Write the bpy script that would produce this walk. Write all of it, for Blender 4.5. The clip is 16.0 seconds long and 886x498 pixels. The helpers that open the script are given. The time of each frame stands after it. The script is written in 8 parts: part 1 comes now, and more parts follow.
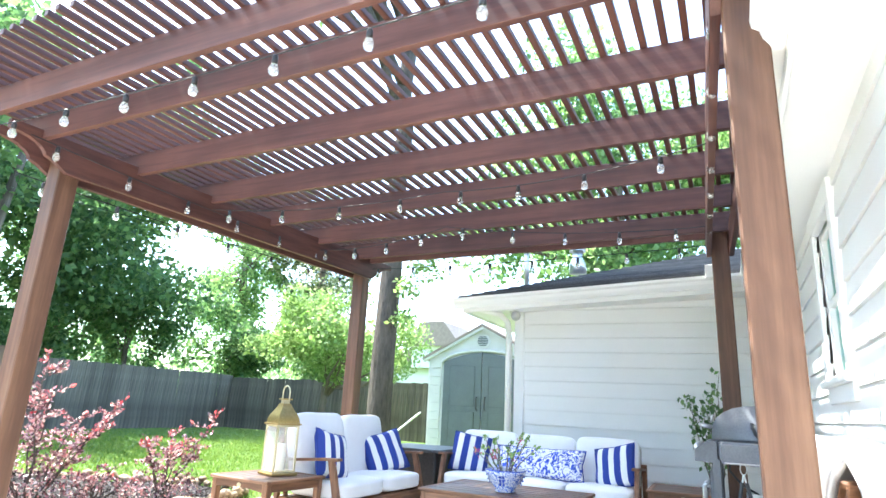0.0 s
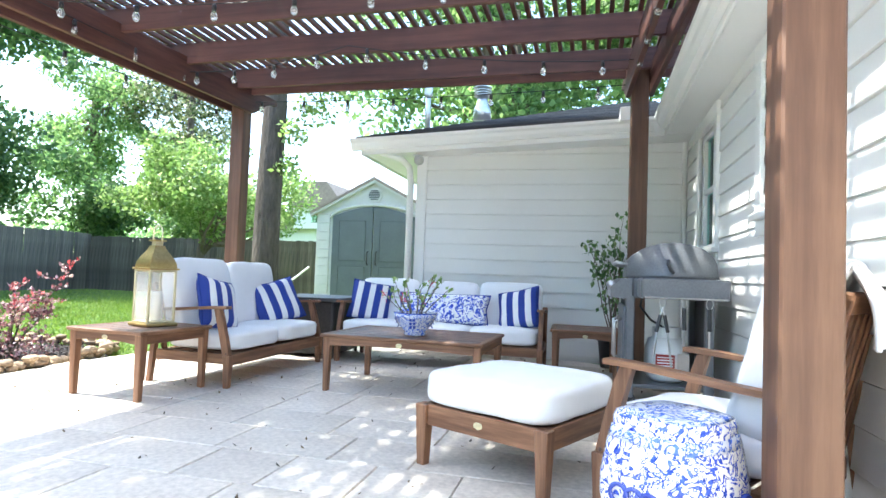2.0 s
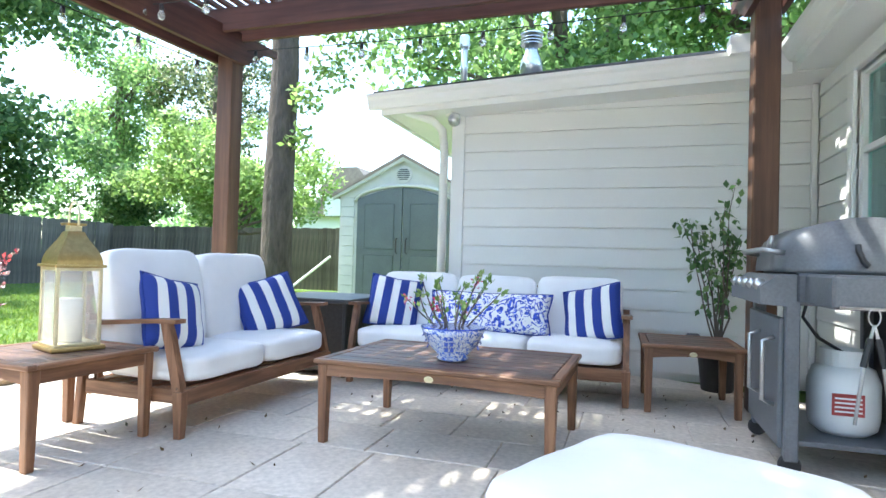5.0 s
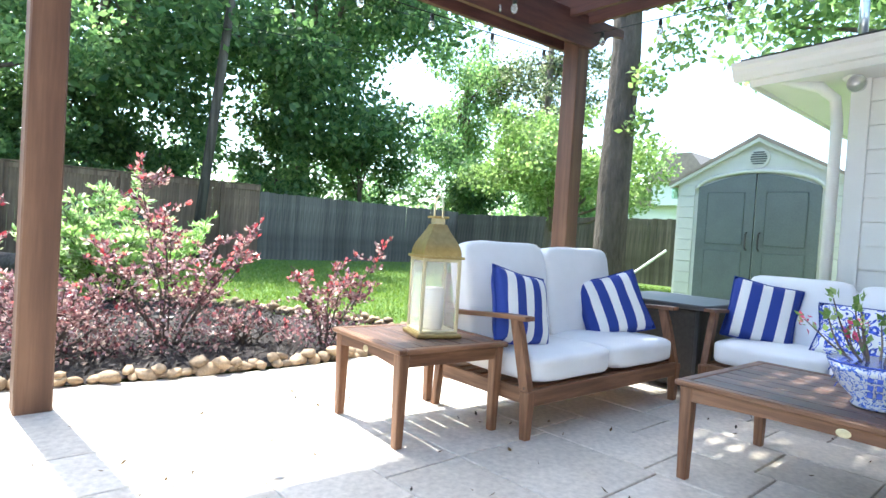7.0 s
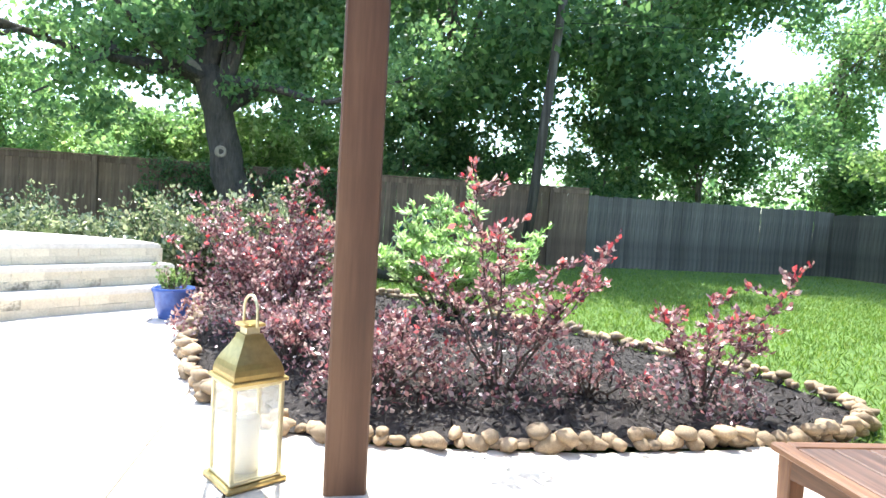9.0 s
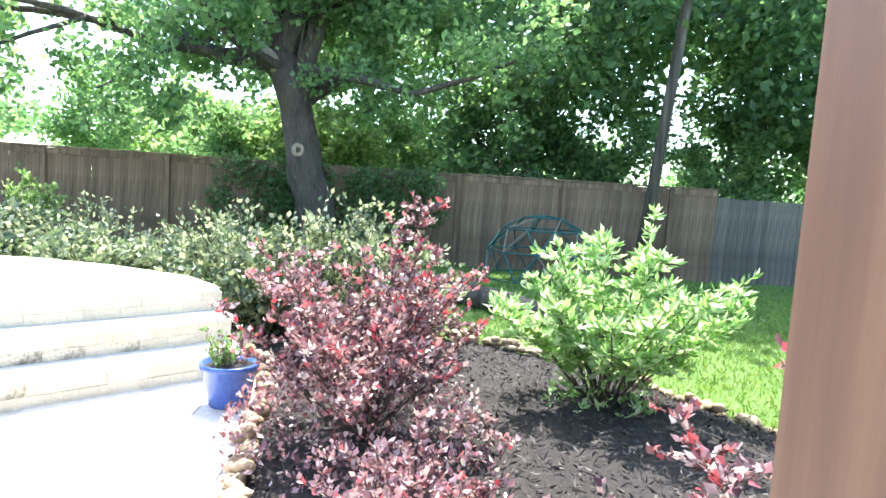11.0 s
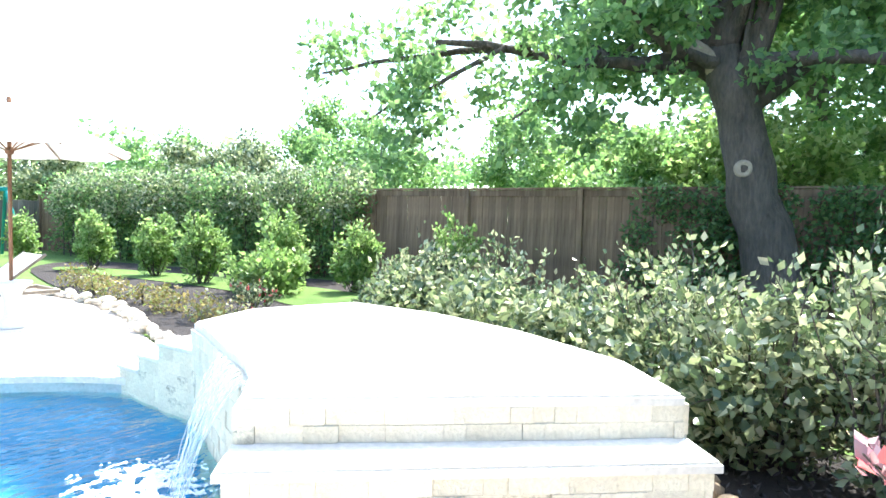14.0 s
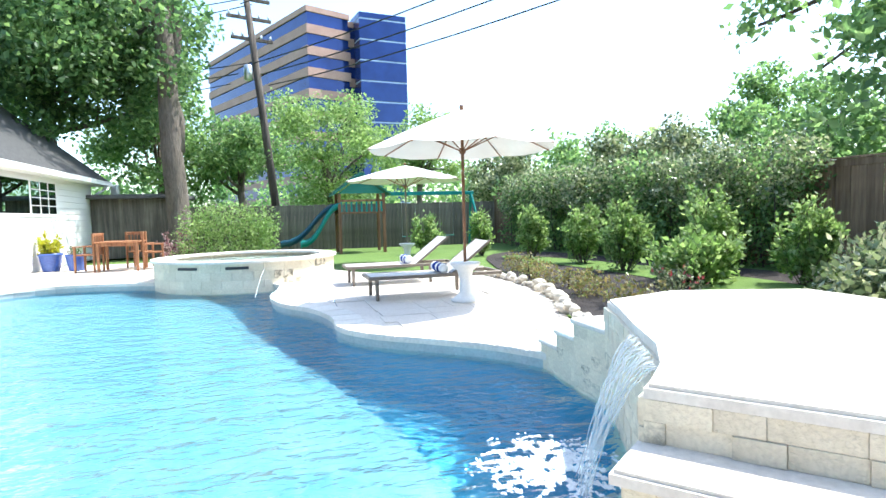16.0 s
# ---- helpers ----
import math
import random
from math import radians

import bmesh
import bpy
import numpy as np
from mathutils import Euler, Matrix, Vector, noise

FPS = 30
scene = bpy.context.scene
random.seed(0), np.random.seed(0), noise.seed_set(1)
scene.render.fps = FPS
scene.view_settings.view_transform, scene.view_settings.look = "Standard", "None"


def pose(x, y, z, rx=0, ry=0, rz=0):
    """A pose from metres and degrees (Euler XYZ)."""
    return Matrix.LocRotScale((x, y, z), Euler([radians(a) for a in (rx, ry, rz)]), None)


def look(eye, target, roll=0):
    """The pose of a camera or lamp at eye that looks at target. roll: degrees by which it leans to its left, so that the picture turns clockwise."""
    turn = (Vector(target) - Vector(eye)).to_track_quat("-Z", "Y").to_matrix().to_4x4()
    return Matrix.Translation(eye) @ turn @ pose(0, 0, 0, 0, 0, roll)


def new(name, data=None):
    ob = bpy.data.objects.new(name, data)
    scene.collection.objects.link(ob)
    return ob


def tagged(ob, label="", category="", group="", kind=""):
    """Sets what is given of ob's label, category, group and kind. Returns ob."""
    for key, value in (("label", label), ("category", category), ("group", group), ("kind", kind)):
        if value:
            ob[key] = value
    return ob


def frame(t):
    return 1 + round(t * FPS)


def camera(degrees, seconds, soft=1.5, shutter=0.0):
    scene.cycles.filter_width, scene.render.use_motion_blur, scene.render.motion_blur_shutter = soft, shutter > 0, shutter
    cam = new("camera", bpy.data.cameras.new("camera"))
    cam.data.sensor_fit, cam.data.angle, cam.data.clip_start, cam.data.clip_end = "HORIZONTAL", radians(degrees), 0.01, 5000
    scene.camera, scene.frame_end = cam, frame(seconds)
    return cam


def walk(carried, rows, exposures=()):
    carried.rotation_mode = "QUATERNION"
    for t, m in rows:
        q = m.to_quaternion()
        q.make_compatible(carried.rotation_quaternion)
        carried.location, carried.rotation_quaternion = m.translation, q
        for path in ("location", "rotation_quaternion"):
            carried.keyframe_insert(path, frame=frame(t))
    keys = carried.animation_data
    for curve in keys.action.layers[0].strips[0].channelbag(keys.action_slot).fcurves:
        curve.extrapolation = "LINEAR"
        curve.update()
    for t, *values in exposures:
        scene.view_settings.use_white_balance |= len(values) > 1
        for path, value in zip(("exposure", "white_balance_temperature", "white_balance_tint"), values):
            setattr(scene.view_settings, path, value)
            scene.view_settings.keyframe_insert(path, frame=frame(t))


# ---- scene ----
PATH = [
    (0, (0.893, -1.958, 1.065), (0.033, -0.23, 1.589), 2.9),
    (0.5, (0.854, -1.957, 1.004), (0.079, -0.157, 1.405), 2.7),
    (1, (0.782, -1.864, 0.963), (0.082, -0.009, 1.228), 2.6),
    (1.5, (0.636, -1.672, 0.928), (0.037, 0.227, 1.115), 2.3),
    (2, (0.46, -1.454, 0.899), (-0.03, 0.483, 0.986), 2.1),
    (2.5, (0.301, -1.203, 0.932), (-0.014, 0.771, 0.997), 1.6),
    (3, (0.204, -0.96, 0.941), (-0.026, 1.026, 0.999), 1.3),
    (5.5, (-0.054, 0.044, 0.942), (-0.873, 1.869, 0.959), 2.2),
    (6, (-0.15, 0.073, 0.952), (-1.223, 1.761, 0.942), 3.0),
    (6.5, (-0.195, 0.097, 0.955), (-1.512, 1.602, 0.927), 3.4),
    (7, (-0.309, 0.146, 0.979), (-1.8, 1.478, 0.93), 3.6),
    (7.5, (-0.574, 0.263, 1.019), (-2.193, 1.436, 0.95), 3.3),
    (8, (-0.845, 0.349, 1.03), (-2.595, 1.315, 0.952), 2.8),
    (8.5, (-1.161, 0.443, 1.044), (-3.042, 1.116, 0.953), 2.6),
    (9, (-1.495, 0.466, 1.065), (-3.455, 0.849, 0.956), 3.3),
    (11.5, (-3.827, -0.011, 1.481), (-5.817, 0.111, 1.315), 3.8),
    (12, (-4.285, -0.198, 1.482), (-6.277, -0.133, 1.324), 3.9),
    (12.5, (-4.757, -0.329, 1.49), (-6.751, -0.389, 1.345), 3.5),
    (13, (-5.095, -0.488, 1.494), (-7.078, -0.721, 1.373), 3.2),
    (13.5, (-5.389, -0.663, 1.456), (-7.278, -1.312, 1.348), 2.4),
    (14, (-5.534, -0.805, 1.363), (-7.189, -1.924, 1.263), 1.4),
    (14.5, (-5.628, -0.865, 1.241), (-7.031, -2.287, 1.14), 0.6),
    (15, (-5.663, -0.921, 1.132), (-6.882, -2.502, 1.018), 0.3),
    (15.5, (-5.703, -1.037, 1.12), (-6.641, -2.8, 0.999), -0.6),
    (16, (-5.894, -1.169, 1.186), (-6.43, -3.092, 1.068), -1.5),
]
cam = camera(74.5, 16.0)
walk(cam, [(t, look(eye, target, roll)) for t, eye, target, roll in PATH], [(t, ev, 6350, 4) for t, ev in ((0, 3.05), (1.5, 2.7), (3, 2.55), (6, 2.7), (8.5, 2.3), (11.5, 2.9), (12.5, 3.0), (14, 2.72), (15, 2.2), (16, 1.9))])

# world and sun
W = bpy.data.worlds.new("sky")
scene.world = W
W.use_nodes = True
wn = W.node_tree.nodes
sky = wn.new("ShaderNodeTexSky")
sky.sky_type = "NISHITA"
sky.sun_disc = False
SUN_ELEV, SUN_AZ = radians(60), radians(-94)
sky.sun_elevation = SUN_ELEV
sky.sun_rotation = SUN_AZ
sky.dust_density = 1.6
sky.ozone_density = 2.0
bg = wn["Background"]
bg.inputs["Strength"].default_value = 0.15
W.node_tree.links.new(sky.outputs[0], bg.inputs["Color"])
sun_data = bpy.data.lights.new("sun", "SUN")
sun_data.energy, sun_data.angle, sun_data.color = 2.7, radians(0.55), (1.0, 0.97, 0.93)
sun = new("sun", sun_data)
sun_dir = Vector((math.sin(SUN_AZ) * math.cos(SUN_ELEV), math.cos(SUN_AZ) * math.cos(SUN_ELEV), math.sin(SUN_ELEV)))
sun.matrix_world = look(sun_dir * 60, (0, 0, 0))


# ---- materials ----
def nodes_of(name):
    m = bpy.data.materials.new(name)
    m.use_nodes = True
    return m, m.node_tree.nodes, m.node_tree.links, m.node_tree.nodes["Principled BSDF"]


def mix_rgb(n, l, fac, a, b, mode="MIX"):
    x = n.new("ShaderNodeMix")
    x.data_type, x.blend_type = "RGBA", mode
    for sock, v in ((0, fac), (6, a), (7, b)):
        if isinstance(v, (int, float)):
            x.inputs[sock].default_value = v
        elif isinstance(v, tuple):
            x.inputs[sock].default_value = (*v, 1)
        else:
            l.new(v, x.inputs[sock])
    return x.outputs[2]


def ramp(n, l, fac, stops):
    r = n.new("ShaderNodeValToRGB")
    e = r.color_ramp.elements
    while len(e) < len(stops):
        e.new(0.5)
    for i, (p, c) in enumerate(stops):
        e[i].position = p
        e[i].color = (*c, 1) if isinstance(c, tuple) else (c, c, c, 1)
    l.new(fac, r.inputs[0])
    return r.outputs[0]


def coords(n, l, scale=(1, 1, 1), kind="Object"):
    tc, mp = n.new("ShaderNodeTexCoord"), n.new("ShaderNodeMapping")
    mp.inputs["Scale"].default_value = scale
    l.new(tc.outputs[kind], mp.inputs[0])
    return mp.outputs[0]


def noise_of(n, l, vec, scale, detail=4.0, rough=0.6):
    t = n.new("ShaderNodeTexNoise")
    t.inputs["Scale"].default_value, t.inputs["Detail"].default_value, t.inputs["Roughness"].default_value = scale, detail, rough
    l.new(vec, t.inputs["Vector"])
    return t.outputs["Fac"]


def bump(n, l, bs, height, strength=0.3, distance=0.01):
    b = n.new("ShaderNodeBump")
    b.inputs["Strength"].default_value, b.inputs["Distance"].default_value = strength, distance
    l.new(height, b.inputs["Height"])
    l.new(b.outputs[0], bs.inputs["Normal"])


def surface(name, a, b, scale=6.0, rough=0.6, metal=0.0, stretch=(1, 1, 1), fine=60.0, bumpy=0.25, dist=0.004, vary=0.0, spec=0.5, mott=0.35):
    """Two tones mixed by a coarse and a fine noise, with fine relief; vary: how much whole pieces differ."""
    m, n, l, bs = nodes_of(name)
    v = coords(n, l, stretch)
    big, small = noise_of(n, l, v, scale), noise_of(n, l, v, fine, 3)
    c = mix_rgb(n, l, ramp(n, l, big, [(0.3, 0.0), (0.7, 1.0)]), a, b)
    c = mix_rgb(n, l, mott, c, ramp(n, l, small, [(0.25, tuple(x * 0.6 for x in a)), (0.75, tuple(min(1, x * 1.15) for x in b))]))
    if vary:
        oi, hs = n.new("ShaderNodeObjectInfo"), n.new("ShaderNodeHueSaturation")
        mr = n.new("ShaderNodeMapRange")
        mr.inputs[3].default_value, mr.inputs[4].default_value = 1 - vary, 1 + vary
        l.new(oi.outputs["Random"], mr.inputs[0])
        l.new(mr.outputs[0], hs.inputs["Value"])
        l.new(c, hs.inputs["Color"])
        c = hs.outputs[0]
    l.new(c, bs.inputs["Base Color"])
    bs.inputs["Roughness"].default_value, bs.inputs["Metallic"].default_value = rough, metal
    bs.inputs["Specular IOR Level"].default_value = spec
    if bumpy:
        bump(n, l, bs, small, bumpy, dist)
    return m


def leaf_mat(name, cols, trans=0.45, rough=0.45):
    """Leaves that differ one by one and let light through."""
    m, n, l, bs = nodes_of(name)
    g = n.new("ShaderNodeNewGeometry")
    k = len(cols)
    c = ramp(n, l, g.outputs["Random Per Island"], [((i + 0.5) / k, q) for i, q in enumerate(cols)])
    v = coords(n, l)
    c = mix_rgb(n, l, 0.3, c, ramp(n, l, noise_of(n, l, v, 1.3, 2), [(0.3, 0.35), (0.7, 1.0)]), "MULTIPLY")
    l.new(c, bs.inputs["Base Color"])
    bs.inputs["Roughness"].default_value = rough
    t, mx = n.new("ShaderNodeBsdfTranslucent"), n.new("ShaderNodeMixShader")
    mx.inputs[0].default_value = trans
    l.new(mix_rgb(n, l, 0.6, mix_rgb(n, l, 1.0, c, (1.4, 1.4, 1.5), "MULTIPLY"), (1.0, 1.0, 0.62), "MULTIPLY"), t.inputs["Color"])
    l.new(bs.outputs[0], mx.inputs[1])
    l.new(t.outputs[0], mx.inputs[2])
    l.new(mx.outputs[0], n["Material Output"].inputs["Surface"])
    return m


def wood(name, a, b, along=0, rough=0.55, grain=14.0, vary=0.12, knots=True):
    s = [grain, grain, grain]
    s[along] = grain * 0.06
    m, n, l, bs = nodes_of(name)
    v = coords(n, l, tuple(s))
    w = noise_of(n, l, v, 1.0, 6, 0.65)
    c = ramp(n, l, w, [(0.28, tuple(x * 0.55 for x in a)), (0.45, a), (0.62, b), (0.8, tuple(x * 0.75 for x in b))])
    big = noise_of(n, l, coords(n, l), 2.2, 3)
    c = mix_rgb(n, l, 0.45, c, ramp(n, l, big, [(0.3, 0.45), (0.7, 1.0)]), "MULTIPLY")
    oi, hs, mr = n.new("ShaderNodeObjectInfo"), n.new("ShaderNodeHueSaturation"), n.new("ShaderNodeMapRange")
    mr.inputs[3].default_value, mr.inputs[4].default_value = 1 - vary, 1 + vary
    l.new(oi.outputs["Random"], mr.inputs[0])
    l.new(mr.outputs[0], hs.inputs["Value"])
    l.new(c, hs.inputs["Color"])
    l.new(hs.outputs[0], bs.inputs["Base Color"])
    bs.inputs["Roughness"].default_value = rough
    bump(n, l, bs, w, 0.25, 0.003)
    return m


# One stain, two tones: beams coloured as in shade, posts as in sun.
SHADE_STAIN_A, SHADE_STAIN_B = (0.085, 0.032, 0.024), (0.128, 0.052, 0.037)
wood_x = wood("pergola_wood_x_shaded", SHADE_STAIN_A, SHADE_STAIN_B, 0)
wood_y = wood("pergola_wood_y_shaded", SHADE_STAIN_A, SHADE_STAIN_B, 1)
wood_z = wood("pergola_wood_z_sunlit", (0.115, 0.054, 0.030), (0.18, 0.094, 0.053), 2, 0.6, 9)
teak_x = wood("teak_x", (0.17, 0.075, 0.035), (0.29, 0.145, 0.075), 0, 0.5, 30)
teak_y = wood("teak_y", (0.17, 0.075, 0.035), (0.29, 0.145, 0.075), 1, 0.5, 30)
teak_z = wood("teak_z", (0.18, 0.08, 0.038), (0.30, 0.15, 0.078), 2, 0.5, 30)
teak_top = wood("teak_dark_top", (0.10, 0.05, 0.032), (0.20, 0.105, 0.07), 0, 0.45, 30)
fence_brown = wood("fence_brown", (0.18, 0.112, 0.07), (0.29, 0.195, 0.125), 2, 0.85, 9, 0.22)
fence_grey = wood("fence_grey", (0.12, 0.105, 0.085), (0.22, 0.19, 0.15), 2, 0.85, 9, 0.25)
siding_white = surface("white_siding", (0.74, 0.74, 0.71), (0.82, 0.82, 0.79), 0.5, 0.55, fine=60, bumpy=0.04, vary=0.03, mott=0.04)
trim_white = surface("white_trim", (0.78, 0.78, 0.75), (0.84, 0.84, 0.81), 0.8, 0.45, fine=60, bumpy=0.03, mott=0.04)
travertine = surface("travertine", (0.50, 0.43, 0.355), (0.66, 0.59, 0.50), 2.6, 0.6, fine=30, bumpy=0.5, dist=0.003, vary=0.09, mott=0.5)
coping = surface("pale_coping", (0.62, 0.56, 0.49), (0.75, 0.70, 0.63), 2.2, 0.65, fine=30, bumpy=0.35, dist=0.003, vary=0.06)
pale_grout = surface("pale_grout", (0.60, 0.51, 0.37), (0.70, 0.61, 0.46), 9, 0.9, fine=90)
grout = surface("grout", (0.38, 0.33, 0.27), (0.48, 0.42, 0.35), 9, 0.9, fine=90)
# Paler tone than travertine, for pavers outside the patio block and edge fill.
deck_stone = surface("deck_paver_pale", (0.60, 0.52, 0.45), (0.72, 0.65, 0.57), 1.6, 0.7, fine=30, bumpy=0.3)
river_rock = surface("river_rock", (0.20, 0.125, 0.065), (0.46, 0.34, 0.215), 9, 0.75, fine=60, bumpy=0.4, vary=0.35)
mulch_mat = surface("mulch", (0.018, 0.014, 0.013), (0.05, 0.038, 0.034), 26, 0.95, fine=120, bumpy=0.9, dist=0.02)
chip_mat = leaf_mat("bark_chips", [(0.018, 0.014, 0.013), (0.035, 0.027, 0.024), (0.06, 0.047, 0.042), (0.13, 0.11, 0.10)], 0.0, 0.9)
soil_mat = surface("lawn_soil", (0.075, 0.14, 0.022), (0.12, 0.20, 0.038), 2.2, 0.95, fine=60, bumpy=0.8, dist=0.02)
grass_mat = leaf_mat("grass_blades", [(0.10, 0.19, 0.022), (0.16, 0.28, 0.036), (0.22, 0.34, 0.055), (0.30, 0.38, 0.09)], 0.35, 0.6)
bark = surface("bark", (0.085, 0.065, 0.05), (0.20, 0.165, 0.135), 7, 0.95, stretch=(1, 1, 0.25), fine=26, bumpy=1.0, dist=0.05)
bark_dark = surface("bark_dark", (0.045, 0.036, 0.030), (0.125, 0.10, 0.082), 6, 0.95, stretch=(1, 1, 0.25), fine=24, bumpy=1.0, dist=0.05)
LEAF_OAK = leaf_mat("leaves_oak", [(0.10, 0.19, 0.075), (0.145, 0.26, 0.10), (0.21, 0.34, 0.135), (0.28, 0.40, 0.17)], 0.62)
LEAF_DARK = leaf_mat("leaves_dark", [(0.07, 0.14, 0.06), (0.10, 0.195, 0.078), (0.14, 0.25, 0.10), (0.20, 0.31, 0.125)], 0.58)
LEAF_LIGHT = leaf_mat("leaves_light", [(0.14, 0.24, 0.07), (0.20, 0.32, 0.10), (0.27, 0.39, 0.14), (0.35, 0.45, 0.20)], 0.55)
LEAF_GREY = leaf_mat("leaves_grey_green", [(0.08, 0.12, 0.065), (0.15, 0.20, 0.10), (0.26, 0.30, 0.17), (0.42, 0.44, 0.29)], 0.4, 0.26)
LEAF_PALE = leaf_mat("leaves_pale_young", [(0.32, 0.36, 0.20), (0.44, 0.47, 0.30), (0.38, 0.33, 0.22), (0.58, 0.58, 0.42)], 0.45, 0.3)
# Palest pinks imitate sky glints on the glossy burgundy leaves.
LEAF_RED = leaf_mat("leaves_burgundy_with_glints", [(0.10, 0.045, 0.06), (0.18, 0.085, 0.105), (0.32, 0.18, 0.20), (0.48, 0.34, 0.36), (0.34, 0.10, 0.13), (0.62, 0.50, 0.51)], 0.4, 0.25)
LEAF_REDTIP = leaf_mat("leaves_red_tips", [(0.55, 0.07, 0.09), (0.60, 0.17, 0.18), (0.42, 0.05, 0.08)], 0.5, 0.35)
LEAF_BRONZE = leaf_mat("leaves_bronze", [(0.16, 0.15, 0.05), (0.26, 0.20, 0.08), (0.34, 0.27, 0.12), (0.22, 0.28, 0.09)], 0.4, 0.4)
knot_wood = surface("cut_limb_wood", (0.22, 0.17, 0.12), (0.40, 0.33, 0.26), 14, 0.9, fine=60, bumpy=0.5)
LEAF_LIME = leaf_mat("leaves_lime", [(0.20, 0.36, 0.10), (0.30, 0.47, 0.17), (0.42, 0.57, 0.28), (0.60, 0.68, 0.45)], 0.55, 0.35)
fabric_white = surface("white_cushion_fabric", (0.74, 0.74, 0.745), (0.82, 0.82, 0.82), 3, 0.95, fine=260, bumpy=0.25, dist=0.002, spec=0.2, mott=0.06)
fabric_blue = surface("navy_fabric", (0.02, 0.045, 0.22), (0.03, 0.06, 0.30), 4, 0.9, fine=240, bumpy=0.25, dist=0.002, spec=0.2)
brass = surface("aged_brass", (0.43, 0.31, 0.115), (0.56, 0.42, 0.18), 8, 0.33, 0.9, fine=40, bumpy=0.08)
brass_pale = surface("pale_brass", (0.60, 0.53, 0.32), (0.72, 0.65, 0.44), 8, 0.35, 0.7, fine=40, bumpy=0.05)
wax = surface("candle_wax", (0.80, 0.76, 0.66), (0.86, 0.82, 0.72), 8, 0.5, bumpy=0.05, mott=0.06)
shed_grey = surface("shed_panel", (0.50, 0.50, 0.46), (0.58, 0.58, 0.54), 3, 0.6, fine=50, bumpy=0.1, mott=0.06)
shed_door_m = surface("shed_door_grey", (0.085, 0.10, 0.10), (0.12, 0.14, 0.14), 3, 0.5, fine=50, bumpy=0.15)
shingle = surface("dark_shingle", (0.05, 0.05, 0.053), (0.10, 0.098, 0.097), 8, 0.95, fine=90, bumpy=0.6, dist=0.01, vary=0.25)
shingle_brown = surface("brown_shingle", (0.20, 0.155, 0.13), (0.30, 0.245, 0.21), 5, 0.95, fine=60, bumpy=0.4, dist=0.01)
galvanized = surface("galvanized_steel", (0.52, 0.54, 0.56), (0.68, 0.69, 0.70), 14, 0.32, 0.9, fine=60, bumpy=0.05)
grill_grey = surface("grey_enamel", (0.135, 0.145, 0.16), (0.175, 0.185, 0.20), 5, 0.38, 0.2, fine=80, bumpy=0.04)
grill_dark = surface("dark_panel", (0.035, 0.036, 0.04), (0.065, 0.067, 0.07), 5, 0.45, 0.3, fine=60, bumpy=0.05)
steel = surface("brushed_steel", (0.50, 0.50, 0.50), (0.64, 0.64, 0.64), 6, 0.28, 0.95, stretch=(1, 1, 20), fine=40, bumpy=0.06)
black_plastic = surface("black_plastic", (0.018, 0.018, 0.02), (0.03, 0.03, 0.032), 6, 0.45, fine=60, bumpy=0.05)
wicker_mat = surface("dark_wicker", (0.02, 0.018, 0.017), (0.05, 0.045, 0.042), 40, 0.6, fine=140, bumpy=0.8, dist=0.004)
blue_pot_m = surface("glazed_blue", (0.045, 0.085, 0.30), (0.075, 0.14, 0.42), 4, 0.22, fine=30, bumpy=0.06)
umbrella_canvas = surface("ivory_canvas", (0.76, 0.75, 0.72), (0.83, 0.82, 0.79), 3, 0.9, fine=160, bumpy=0.1, mott=0.06)
teal_plastic = surface("teal_plastic", (0.0, 0.17, 0.15), (0.01, 0.25, 0.22), 3, 0.35, fine=40, bumpy=0.03)
slide_navy = surface("dark_teal_plastic", (0.005, 0.05, 0.09), (0.01, 0.08, 0.12), 3, 0.35, fine=40, bumpy=0.03)
green_roof_m = surface("green_tarp", (0.015, 0.16, 0.12), (0.03, 0.22, 0.17), 3, 0.6, fine=40, bumpy=0.08)
cedar = wood("cedar", (0.22, 0.10, 0.05), (0.34, 0.17, 0.09), 2, 0.7, 14)
patio_teak = wood("patio_set_teak", (0.28, 0.11, 0.045), (0.40, 0.19, 0.085), 2, 0.6, 20)
pole_wood = wood("pole_wood", (0.075, 0.06, 0.05), (0.15, 0.125, 0.105), 2, 0.95, 8)
wire_mat = surface("black_cable", (0.012, 0.012, 0.012), (0.02, 0.02, 0.02), 5, 0.6, bumpy=0)
dome_paint = surface("teal_steel_tube", (0.015, 0.085, 0.085), (0.03, 0.13, 0.125), 6, 0.4, 0.3, fine=50, bumpy=0.05)
dome_pale = surface("faded_tan_tube", (0.17, 0.16, 0.12), (0.24, 0.22, 0.17), 6, 0.5, 0.2, fine=50, bumpy=0.05)
lounger_frame_m = surface("taupe_aluminium", (0.17, 0.14, 0.115), (0.23, 0.19, 0.155), 6, 0.5, 0.2, fine=60, bumpy=0.05)
sling = surface("pale_sling", (0.56, 0.54, 0.51), (0.66, 0.64, 0.61), 5, 0.85, fine=220, bumpy=0.3)
# Deep floor painted darker for light lost in deeper water; shelf mottling imitates caustics.
plaster_caustic = surface("pool_plaster_caustics", (0.012, 0.11, 0.19), (0.19, 0.37, 0.44), 3.4, 0.7, fine=10, bumpy=0.1, mott=0.5)
plaster_deep = surface("pool_plaster_depth_blue", (0.03, 0.25, 0.42), (0.06, 0.36, 0.55), 1.2, 0.7, fine=8, bumpy=0.1)
tile_line = surface("waterline_tile", (0.34, 0.40, 0.41), (0.46, 0.51, 0.51), 7, 0.4, fine=40, bumpy=0.1)
